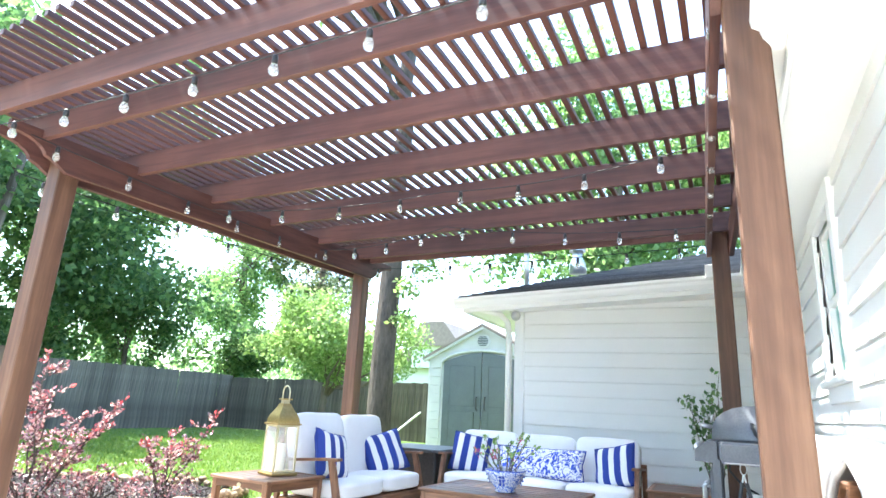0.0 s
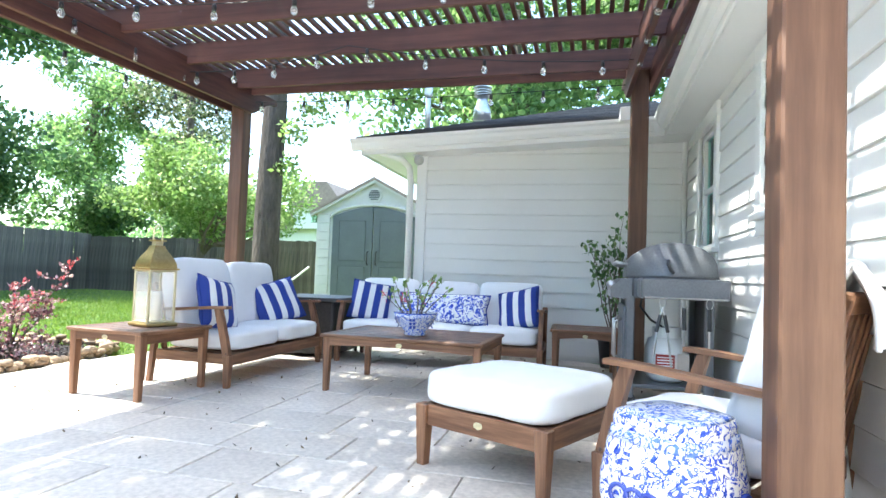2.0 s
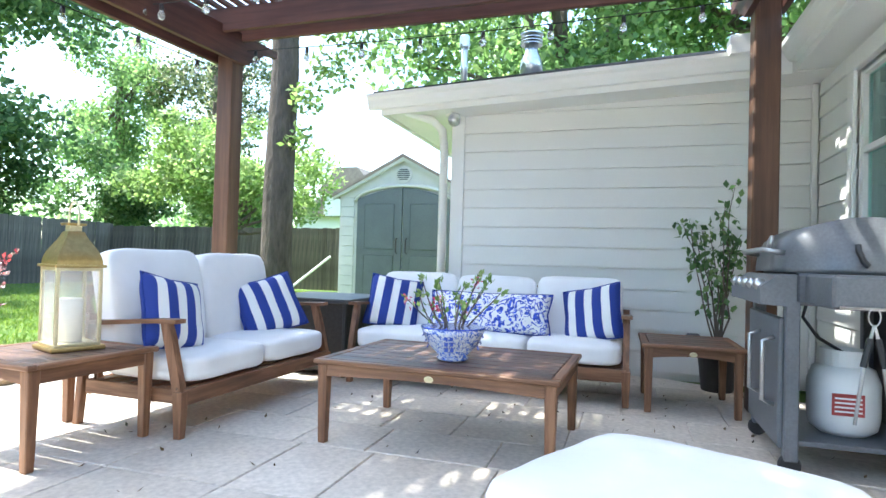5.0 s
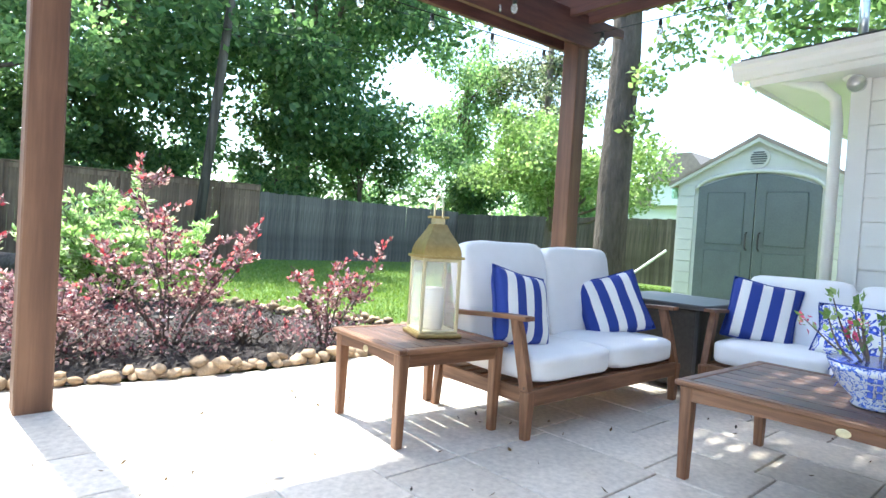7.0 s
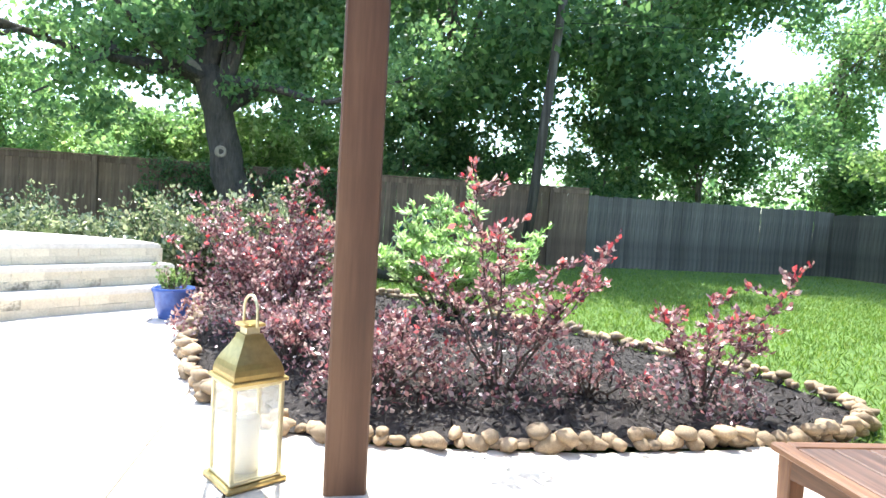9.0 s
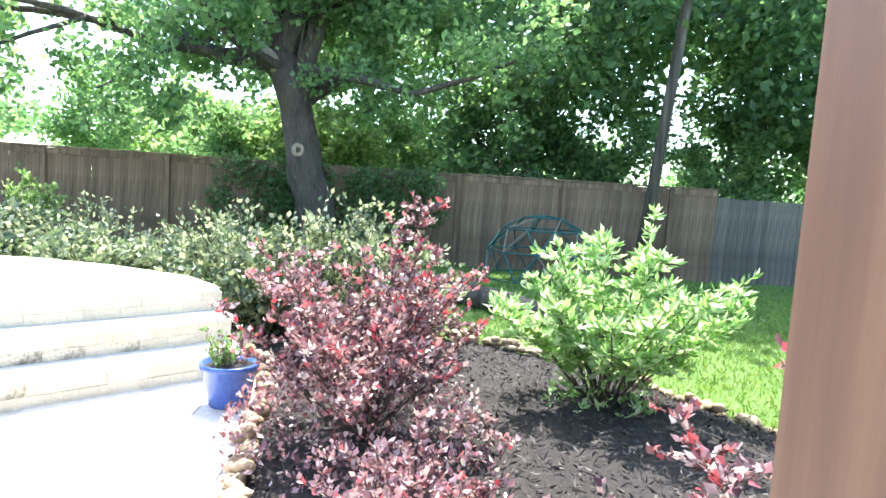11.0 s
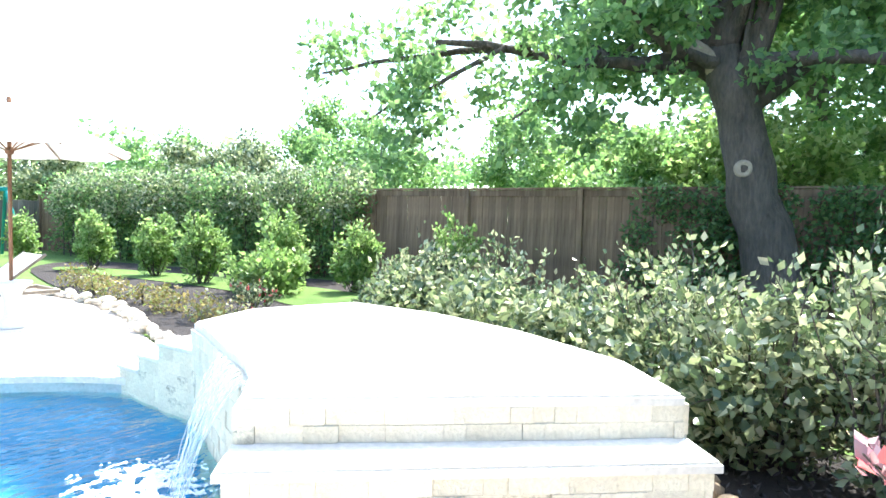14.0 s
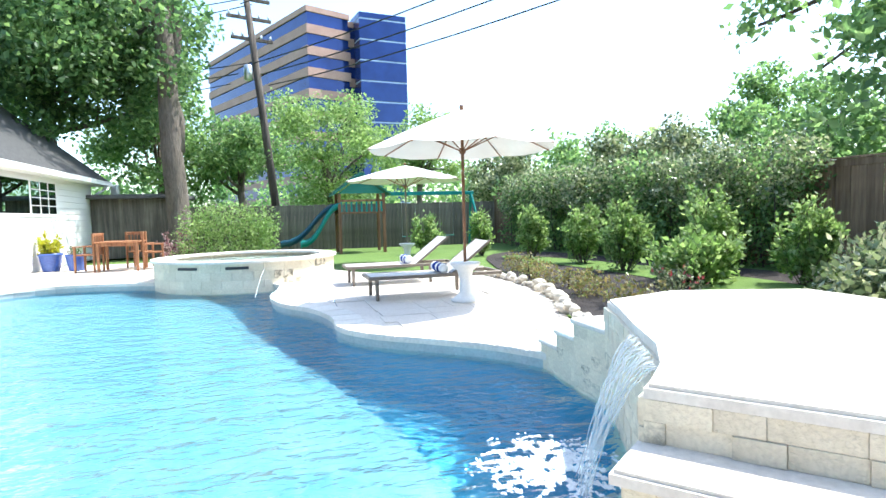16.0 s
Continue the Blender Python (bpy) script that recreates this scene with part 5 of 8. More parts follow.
lantern("table_lantern", "tall brass lantern with glass panes on the side table", (-2.58, 2.13, 0.457), -20, 0.205, 0.40)
lantern("floor_lantern", "tall brass lantern standing on the patio stones", (-3.83, 0.18, 0.0), 32, 0.205, 0.40)

# dark wicker fire table in the corner
FP = thing("fire_table", "dark wicker cube table with slate top between the sofas", "table", (-2.40, 4.40, 0))
part("body", boxed(-0.33, 0.33, -0.33, 0.33, 0.03, 0.58, 0.015), wicker_mat, FP)
part("top", boxed(-0.40, 0.40, -0.40, 0.40, 0.58, 0.615, 0.006), grill_dark, FP, "flat slate-grey top")
for s in (-1, 1):
    for q in (-1, 1):
        part("corner_trim", boxed(s * 0.325 - 0.014, s * 0.325 + 0.014, q * 0.325 - 0.014, q * 0.325 + 0.014, 0, 0.58, 0.003), grill_dark, FP)

# ---- grill ----
GR = thing("gas_grill", "grey gas grill on a cabinet cart with hanging tools", "grill", (1.06, 3.32, 0))
part("cart_door", boxed(-0.36, -0.335, -0.34, 0.34, 0.12, 0.72, 0.008), grill_grey, GR, "steel cabinet door")
part("door_handle", tube(bmesh.new(), [(-0.36, -0.25, 0.30), (-0.41, -0.25, 0.32), (-0.41, -0.25, 0.60), (-0.36, -0.25, 0.62)], 0.011, 8), steel, GR, "chrome bail handle", True)
part("door_handle", tube(bmesh.new(), [(-0.36, 0.05, 0.30), (-0.41, 0.05, 0.32), (-0.41, 0.05, 0.60), (-0.36, 0.05, 0.62)], 0.011, 8), steel, GR, "chrome bail handle", True)
for x in (-0.31, 0.22):
    for y in (-0.34, 0.34):
        part("leg", boxed(x - 0.03, x + 0.03, y - 0.03, y + 0.03, 0.07, 0.80, 0.006), grill_grey, GR)
        place(part("wheel", lathe(bmesh.new(), [(0.02, -0.02), (0.045, -0.018), (0.05, 0), (0.045, 0.018), (0.02, 0.02)], 16), black_plastic, GR, "black caster"), x, y, 0.05, 0, 90)
part("bottom_shelf", boxed(-0.34, 0.26, -0.34, 0.34, 0.14, 0.165, 0.004), grill_grey, GR)
part("back_panel", boxed(0.235, 0.25, -0.31, 0.31, 0.165, 0.78, 0.003), grill_dark, GR)
part("firebox", boxed(-0.30, 0.27, -0.37, 0.37, 0.78, 0.93, 0.015), grill_grey, GR)
bm = bmesh.new()
profile_board(bm, [(-0.45, 0.78), (-0.30, 0.77), (-0.30, 0.92), (-0.37, 0.92), (-0.45, 0.86)], "y", -0.38, 0.38)
part("control_panel", bm, grill_grey, GR)
for k in range(5):
    o = place(part("knob", lathe(bmesh.new(), [(0.03, 0), (0.03, 0.012), (0.022, 0.03), (0.02, 0.034)], 18), steel, GR, "chrome knob", True), -0.43, -0.30 + k * 0.15, 0.865, 0, 0, -55)
bm = bmesh.new()
o = [(-0.33, 0.93)]
for k in range(13):
    a = math.pi - math.pi * k / 12
    o.append((-0.02 + 0.31 * math.cos(a) * (1.0 if k < 7 else 0.95), 0.95 + 0.235 * max(0, math.sin(a)) ** 0.72))
o += [(0.285, 0.93)]
profile_board(bm, o, "y", -0.36, 0.36)
bmesh.ops.bevel(bm, geom=[e for e in bm.edges if e.calc_face_angle(0) > 1.0], offset=0.018, segments=3, affect="EDGES")
part("lid", bm, grill_grey, GR, "rounded grey hood", True)
part("lid_handle", tube(bmesh.new(), [(-0.33, -0.27, 1.02), (-0.40, -0.27, 1.03), (-0.41, -0.24, 1.035), (-0.41, 0.24, 1.035), (-0.40, 0.27, 1.03), (-0.33, 0.27, 1.02)], 0.013, 10), steel, GR, "chrome bar handle", True)
place(part("thermometer", lathe(bmesh.new(), [(0.035, 0), (0.035, 0.012), (0.03, 0.016)], 20), steel, GR, "round dial", True), -0.325, 0.0, 1.08, 0, 0, -75)
bm = bmesh.new()
tube(bm, [(-0.06, -0.363, 1.06), (-0.06, -0.372, 1.03), (-0.04, -0.372, 0.985), (-0.02, -0.372, 0.965)], 0.012, 6)
part("hinge_slot", bm, grill_dark, GR)
part("side_shelf", boxed(-0.27, 0.27, -0.76, -0.385, 0.79, 0.925, 0.012), grill_grey, GR, "grey folding side shelf")
part("side_shelf", boxed(-0.27, 0.27, 0.385, 0.70, 0.83, 0.90, 0.012), grill_grey, GR)
part("tool_rail", tube(bmesh.new(), [(-0.25, -0.775, 0.80), (0.25, -0.775, 0.80)], 0.006, 6), steel, GR)
for k, (x, L) in enumerate(((-0.14, 0.36), (-0.01, 0.30), (0.14, 0.33))):
    TL = thing(("grill_tongs", "grill_spatula", "grill_fork")[k], ("steel tongs with black grips hanging from the grill", "steel spatula with black grip hanging from the grill", "steel fork with black grip hanging from the grill")[k], "grill tool", (1.06 + x, 3.32 - 0.785, 0.80))
    part("hook", tube(bmesh.new(), [(0.02 * math.cos(a), 0, -0.03 + 0.034 * math.sin(a)) for a in [2 * math.pi * i / 12 for i in range(13)]], 0.003, 5, False), steel, TL)
    if k == 0:
        for s in (-1, 1):
            part("arm", tube(bmesh.new(), [(0, 0, -0.06), (s * 0.03, 0, -0.2), (s * 0.06, 0, -0.44)], [0.006, 0.008, 0.006], 6), steel, TL)
            part("grip", tube(bmesh.new(), [(s * 0.012, 0, -0.11), (s * 0.035, 0, -0.22)], 0.012, 7), black_plastic, TL, "black grip")
    else:
        part("grip", tube(bmesh.new(), [(0, 0, -0.06), (0.002, 0, -0.20)], [0.012, 0.014], 8), black_plastic, TL, "black grip")
        part("blade", boxed(-0.006, 0.006, -0.003, 0.003, -L - 0.05, -0.2, 0.002), steel, TL)
        if k == 1:
            part("blade_head", boxed(-0.035, 0.035, -0.002, 0.002, -L - 0.16, -L - 0.05, 0.003), steel, TL)
GT = thing("propane_tank", "white propane tank with a red label inside the cart", "gas tank", (1.03, 3.22, 0.167))
part("tank", lathe(bmesh.new(), [(0.10, 0), (0.14, 0.03), (0.152, 0.09), (0.152, 0.24), (0.13, 0.31), (0.05, 0.345)], 26), trim_white, GT, "", True)
part("collar", lathe(bmesh.new(), [(0.10, 0.30), (0.10, 0.40), (0.094, 0.40), (0.094, 0.31)], 20), trim_white, GT)
part("label", boxed(-0.09, 0.04, -0.158, -0.152, 0.11, 0.21, 0.001), red_cloth, GT, "red printed label")
for k in range(4):
    part("print_line", boxed(-0.08, 0.03, -0.1595, -0.1581, 0.125 + k * 0.02, 0.133 + k * 0.02, 0), trim_white, GT)
part("hose", tube(bmesh.new(), [(0, 0, 0.38), (-0.12, -0.05, 0.45), (-0.2, -0.1, 0.55), (-0.18, -0.12, 0.66)], 0.008, 6), black_plastic, GT)

# potted plant in the corner
PT = thing("potted_plant", "leggy green potted shrub in a black nursery pot", "plant", (0.70, 4.86, 0))
part("pot", lathe(bmesh.new(), [(0.11, 0), (0.115, 0.01), (0.14, 0.27), (0.15, 0.27), (0.15, 0.30), (0.135, 0.30), (0.13, 0.25)], 24), black_plastic, PT, "black plastic pot", True)
part("soil", lathe(bmesh.new(), [(0.02, 0.25), (0.131, 0.25), (0.131, 0.26), (0.02, 0.265)], 18), mulch_mat, PT)
bm, P, D = bmesh.new(), [], []
for k in range(12):
    a, o_ = rng.uniform(0, 6.28), rng.uniform(0.12, 0.42)
    p = limb(bm, (0, 0, 0.25), (o_ * math.cos(a) * 0.72 + 0.03, o_ * math.sin(a) * 0.5, rng.uniform(1.0, 1.54)), 0.008, 0.002, rng, 0.06, 7, 6)
    for i in range(3, 8):
        for _ in range(8 if i > 4 else 3):
            P.append(p[i] + Vector(rng.normal(size=3)) * 0.035)
            D.append((0.3 * rng.normal(), 0.3 * rng.normal(), -0.7))
part("stem_fan", bm, bark, PT, kind="stuff")
part("foliage", leaf_mesh("foliage", P, 0.066, LEAF_DARK, rng, -0.3, np.array(D)), LEAF_DARK, PT)
OUT = thing("wall_outlet", "grey outdoor outlet cover on the wing wall", "outlet", (0.56, WY - 0.03, 0.33))
part("cover", boxed(-0.05, 0.05, -0.05, 0.0, -0.06, 0.06, 0.008), grill_grey, OUT)
part("flap", boxed(-0.045, 0.045, -0.062, -0.051, -0.055, 0.055, 0.005), grill_grey, OUT)

# ---- string lights under the pergola ----
SLT = thing("string_lights", "black cable with clear glass bulbs strung under the pergola", "string lights", (0, 0, 0))
bulb_me = mesh_from(lathe(bmesh.new(), [(0.006, 0.0), (0.020, -0.015), (0.027, -0.04), (0.022, -0.064), (0.008, -0.074)], 12), "bulb", bulb_glass, True)
sock_me = mesh_from(lathe(bmesh.new(), [(0.010, 0.045), (0.016, 0.035), (0.017, 0.0), (0.013, -0.004)], 10), "socket", black_plastic, True)


def strand(points, n, sag):
    bm = bmesh.new()
    for (a, b), k in zip(zip(points, points[1:]), n):
        a, b = Vector(a), Vector(b)
        pts = []
        for i in range(k * 3 + 1):
            u = i / (k * 3)
            p = a.lerp(b, u)
            p.z -= sag * 4 * u * (1 - u)
            pts.append(p)
            if i % 3 == 1:
                o = part("bulb", bulb_me, bulb_glass, SLT)
                o.location = p + Vector((0, 0, -0.05))
                o = part("socket", sock_me, black_plastic, SLT)
                o.location = p + Vector((0, 0, -0.048))
        tube(bm, pts, 0.0045, 5, False)
    part("cable", bm, wire_mat, SLT)


strand([(-3.58, 0.2, 2.84), (-3.36, 4.3, 2.84)], [7], 0.06)
strand([(-3.86, 0.3, 2.62), (-3.56, 4.5, 2.64)], [7], 0.03)
strand([(0.93, 0.35, 2.80), (0.78, 4.25, 2.80)], [8], 0.05)
strand([(-3.6, 0.0, 2.82), (1.0, 0.02, 2.82)], [8], 0.04)
strand([(-3.5, 1.85, 2.80), (-1.2, 2.2, 2.83), (0.92, 1.85, 2.80)], [4, 4], 0.07)
strand([(-3.45, 3.4, 2.80), (-1.6, 3.1, 2.83), (0.85, 3.7, 2.80)], [4, 5], 0.07)
strand([(-3.4, 4.42, 2.80), (0.85, 4.36, 2.80)], [8], 0.04)


# ---- trees ----
oak = tree("oak_tree", "large oak with a leaning trunk, knot scars and broad green crown", (-15.95, -1.5, -0.1), 9.5, 0.45, (-0.9, -0.9, 6.1, 3.4, 4.4, 2.4), 70, 0.8, 25000, 0.20, LEAF_OAK, 11, (0.0, -0.24), bark_dark, limbs=14)
bm = lathe(bmesh.new(), [(0.0, 0.03), (0.05, 0.028), (0.075, 0.035), (0.10, 0.05), (0.135, 0.03), (0.15, -0.05)], 16)
bmesh.ops.rotate(bm, verts=bm.verts, matrix=Matrix.Rotation(math.pi / 2, 3, "Y"))
kn = part("knot", bm, knot_wood, oak, "pale round scar of a cut limb", True)
kn.location = (0.40, -0.55, 2.36)
# the cut stub, the low side limbs and the boughs that hang towards the pool
ro = np.random.default_rng(31)
bm = bmesh.new()
limb(bm, (0.05, -0.95, 3.9), (0.45, -1.45, 4.35), 0.17, 0.15, ro, 0.03, 3, 9)
part("limb_stub", bm, knot_wood, oak, "pale sawn limb stub", True)
bm = bmesh.new()
boughs = []
for a, b, r0 in (((0.05, -0.95, 4.1), (2.9, -4.6, 4.25), 0.13), ((2.0, -3.4, 4.2), (3.0, -7.0, 4.0), 0.07), ((0.05, -0.8, 4.0), (1.2, 1.6, 3.5), 0.15), ((1.2, 1.6, 3.5), (1.6, 3.6, 4.2), 0.07),
                 ((0.05, -0.95, 4.0), (2.4, -2.2, 4.9), 0.12), ((2.2, -3.8, 4.2), (3.4, -5.6, 3.0), 0.05), ((1.2, -2.6, 4.2), (2.6, -3.4, 3.0), 0.05)):
    boughs.append(limb(bm, a, b, r0, r0 * 0.35, ro, 0.07, 7, 7))
part("low_bough", bm, bark_dark, oak, "", True)
cs, rs = [], []
for p in boughs:
    for q in p[3:]:
        for _ in range(2):
            cs.append(np.array(q) + ro.normal(size=3) * np.array([0.5, 0.6, 0.35]))
            rs.append(ro.uniform(0.3, 0.6))
part("hanging_leaves", leaf_mesh("hanging_leaves", in_clumps(ro, cs, rs, 6500, 0.8), 0.15, LEAF_OAK, ro, 0.3), LEAF_OAK, oak)
tree("shade_tree", "tall dense dark green tree behind the lawn fence", (-24.0, 4.6, -0.1), 14, 0.48, (3.6, -0.5, 8.4, 5.6, 5.6, 5.6), 58, 1.7, 29000, 0.27, LEAF_DARK, 12)
tree("shade_tree", "tall dense dark green tree behind the fence corner", (-22.6, 11.8, -0.1), 15, 0.45, (2.6, -1.0, 8.4, 5.2, 5.2, 6.2), 52, 1.6, 24000, 0.27, LEAF_DARK, 13)
tree("shade_tree", "broad dark tree past the oak", (-27, -1.5, -0.1), 13, 0.42, (0, 0, 7.0, 5.0, 5.0, 4.6), 44, 1.6, 18000, 0.28, LEAF_OAK, 14)
tree("pine_tree", "tall thin greyish pine with an open crown", (-17.6, 21.5, -0.1), 13, 0.2, (0, 0, 8.0, 2.6, 2.6, 4.4), 30, 0.95, 11000, 0.19, LEAF_GREY, 15, fork=0.8)
tree("hazy_tree", "tall open grey-green tree in the distance", (-21.5, 20.0, -0.1), 12, 0.22, (0, 0, 7.2, 2.8, 2.8, 4.0), 30, 1.0, 11000, 0.2, LEAF_OAK, 16, fork=0.7)
tree("crape_tree", "small round light green tree by the back fence", (-9.3, 11.6, -0.08), 4.4, 0.13, (0, 0, 3.0, 2.5, 2.2, 1.35), 46, 0.62, 17000, 0.12, LEAF_LIGHT, 17, fork=0.38)
# Crown set off the trunk, mostly out of view, to dapple the patio.
tt_ = tree("trunk_tree", "tall straight dark-barked tree beside the shed, crown shifted to shade the patio", (-4.62, 6.95, -0.05), 13, 0.225, (-1.2, -3.6, 9.9, 3.0, 3.8, 1.7), 50, 0.8, 19000, 0.17, LEAF_DARK, 19, (0.012, 0.0), bark_dark, fork=0.62)
ro = np.random.default_rng(32)
part("side_sprig", leaf_mesh("side_sprig", in_clumps(ro, [(0.45, -0.1, 3.1), (0.75, 0.0, 3.5), (0.35, -0.1, 2.6), (1.1, 0.1, 3.9), (0.6, 0.2, 4.3), (1.5, 0.2, 4.4)], [0.3, 0.35, 0.22, 0.4, 0.4, 0.4], 1100, 0.8), 0.10, LEAF_LIGHT, ro, 0.3), LEAF_LIGHT, tt_)
tree("yard_tree", "leafy green tree behind the wing roof", (-1.5, 13.5, -0.1), 12, 0.32, (0, 0, 7.2, 4.2, 3.8, 3.4), 50, 1.2, 22000, 0.19, LEAF_OAK, 20)
tree("yard_tree", "leafy green tree above the house roof", (4.2, 14.0, -0.1), 13, 0.32, (0, 0, 8.0, 4.6, 4.0, 3.6), 50, 1.3, 20000, 0.2, LEAF_OAK, 21)
tree("yard_tree", "pale tree beyond the back fence", (-23.0, 29.0, -0.1), 8, 0.2, (0, 0, 4.2, 3.0, 3.0, 2.4), 30, 0.9, 9000, 0.19, LEAF_LIGHT, 22)
# along the west fence and beyond it
rng = np.random.default_rng(5)
for k, (x, y, h, mt) in enumerate([(-22.5, -6.5, 5.2, LEAF_LIGHT), (-24, -10, 5.5, LEAF_OAK), (-20.5, -13.5, 5.0, LEAF_OAK), (-22.0, -17.0, 6.4, LEAF_OAK), (-19.0, -20.0, 4.6, LEAF_GREY), (-20.0, -25.5, 5.2, LEAF_OAK), (-16.2, -27.5, 4.4, LEAF_GREY), (-26, -4, 5.0, LEAF_LIGHT), (-23.5, 0.5, 4.6, LEAF_LIGHT), (-21.0, -2.4, 4.4, LEAF_LIGHT), (-20.6, -5.0, 3.9, LEAF_OAK), (-30, -9, 7.0, LEAF_LIGHT)]):
    tree("border_tree", "bushy green tree beyond the fence", (x, y, -0.1), h, 0.13, (0, 0, h * 0.62, 2.1, 2.1, h * 0.36), 26, 0.75, 7000, 0.19, mt, 40 + k, fork=0.4, limbs=5)
# round the far end of the garden
tw = tree("garden_tree", "tall twin-trunked tree beside the far house wing", (-2.7, -22.2, -0.1), 13, 0.38, (3.0, 0.5, 7.6, 3.8, 4.0, 3.6), 56, 1.3, 24000, 0.22, LEAF_DARK, 23, (0.03, 0), bark, fork=0.78)
bm = bmesh.new()
limb(bm, (0.02, 0, 3.6), (-0.55, 0.1, 10.0), 0.27, 0.16, np.random.default_rng(3), 0.03)
part("trunk", bm, bark, tw, "", True)
tree("garden_tree", "leaning tall tree behind the far house", (1.8, -25.0, -0.1), 13, 0.3, (0, 0, 8.0, 4.6, 4.0, 3.6), 40, 1.3, 16000, 0.22, LEAF_DARK, 24)
tree("willow_tree", "rounded soft green tree behind the fence", (-8.3, -30.0, -0.1), 8.5, 0.2, (0, 0, 4.8, 3.4, 3.0, 3.0), 44, 0.95, 15000, 0.17, LEAF_LIGHT, 25, fork=0.35)
tree("garden_tree", "low green tree in front of the tower", (-13.5, -33.0, -0.1), 8, 0.2, (0, 0, 5.0, 2.6, 2.6, 2.2), 30, 0.85, 9000, 0.19, LEAF_LIGHT, 26)
tree("garden_tree", "low green tree between pole and house", (-4.4, -27.0, -0.1), 6.5, 0.2, (0, 0, 4.2, 2.2, 2.2, 1.8), 26, 0.8, 8000, 0.18, LEAF_OAK, 27)
tree("garden_tree", "leafy green tree between the far wing and the pole", (-1.2, -28.0, -0.1), 8.5, 0.2, (0, 0, 4.6, 3.0, 2.6, 3.6), 40, 0.95, 14000, 0.2, LEAF_OAK, 28, fork=0.4)
# a far belt of woods closes the view
P, S = [], []
for k in range(150):
    a = 2 * math.pi * k / 150 + rng.uniform(-0.02, 0.02)
    d = rng.uniform(46, 75)
    hgt = rng.uniform(3.5, 7.5)
    for _ in range(6):
        P.append((-6 + math.cos(a) * d + rng.normal() * 2, -2 + math.sin(a) * d + rng.normal() * 2, rng.uniform(0.3, 1.0) * hgt))
        S.append(rng.uniform(1.2, 2.6))
pts = in_clumps(rng, P, S, 60000, 0.8)
pts[:, 2] = np.abs(pts[:, 2])
tagged(part("far_woods", leaf_mesh("far_woods", pts, 0.55, LEAF_OAK, rng, 0.4), LEAF_OAK), "belt of far green woods around the gardens", "woods", kind="stuff")

# ivy on the fence and the hedge by the lawn corner
def hedge(name, label, places, size, leaves, leaf, mt, seed, category="hedge"):
    r = np.random.default_rng(seed)
    c = [(x + r.normal() * 0.12, y + r.normal() * 0.12, z) for x, y, z in places]
    t = thing(name, label, category)
    bm = bmesh.new()
    for x, y, z in c[::2]:
        limb(bm, (x, y, -0.08), (x + r.normal() * 0.1, y + r.normal() * 0.1, z + size * 0.6), 0.02, 0.006, r, 0.08, 4, 5)
    part("stem_fan", bm, bark_dark, t, kind="stuff")
    part("foliage", leaf_mesh("foliage", in_clumps(r, c, [size * r.uniform(0.7, 1.3) for _ in c], leaves, 0.95, 0.4), leaf, mt, r, 0.5), mt, t)
    return t


def row(a, b, n, z):
    return [(a[0] + (b[0] - a[0]) * k / (n - 1), a[1] + (b[1] - a[1]) * k / (n - 1), zz) for k in range(n) for zz in z]


hedge("ivy", "dark glossy ivy hanging over the board fence", row((-16.1, -3.6), (-16.4, 0.6), 9, (0.5, 1.2, 1.75)), 0.42, 9000, 0.10, LEAF_DARK, 61, "ivy")
hedge("jasmine_hedge", "thick pale-topped jasmine hedge covering the fence", row((-14.4, -21.5), (-15.3, -10.2), 17, (0.4, 1.0, 1.6, 1.95)), 0.62, 27000, 0.11, LEAF_OAK, 62)
# Paler leaves stand in for frosted highlights along the hedge top.
hedge("jasmine_blossom", "paler leaves over the hedge top in place of highlights", row((-14.2, -21.5), (-15.0, -10.2), 17, (1.5, 2.1)), 0.5, 15000, 0.10, LEAF_GREY, 63)
hedge("cherry_laurel_hedge", "grey-green leafy hedge beside the raised terrace", row((-10.6, -5.2), (-9.4, -1.4), 9, (0.2, 0.45)), 0.42, 14000, 0.085, LEAF_GREY, 64)
for k, (x, y, h) in enumerate([(-10.3, -2.6, 1.3), (-10.0, -1.8, 1.5), (-9.5, -1.1, 1.5), (-9.2, -0.45, 1.65), (-9.0, 0.2, 1.35), (-10.6, -3.6, 1.3), (-10.9, -4.6, 1.5)]):
    shrub("cherry_laurel", "upright grey-green shrub with pale young tips", (x, y, -0.05), h, 0.62, 30, 4000, 0.062, LEAF_GREY, 140 + k, LEAF_PALE, 0.20, 1.2, group="pale shrubs behind the terrace")
for k, (x, y, h) in enumerate([(-19.6, 2.6, 6.0), (-19.2, 5.4, 5.4), (-19.4, 9.2, 6.2), (-19.8, 13.0, 6.4), (-19.0, 17.5, 5.6), (-14.5, 19.0, 4.6), (-8.6, 21.5, 2.6), (-5.2, 18.2, 3.4)]):
    tree("understory_tree", "dense dark green understory tree behind the fence", (x, y, -0.1), h, 0.12, (0, 0, h * 0.5, 1.9, 2.0, h * 0.45), 30, 0.75, 8000, 0.19, LEAF_DARK if k < 5 else LEAF_OAK, 160 + k, fork=0.35, limbs=5)
for k, (x, y, h) in enumerate([(-12.4, -11.2, 1.6), (-12.6, -13.2, 1.6), (-12.3, -15.4, 1.5), (-11.6, -17.4, 1.5), (-10.3, -19.0, 1.5), (-13.2, -9.6, 1.9), (-13.6, -8.2, 1.5), (-14.4, -6.6, 1.6)]):
    shrub("young_shrub", "young upright bright green shrub in the bed", (x, y, -0.05), h * 1.08, 0.44, 20, 3600, 0.09, LEAF_LIGHT, 70 + k, open_=2.2, group="young shrubs along the hedge")
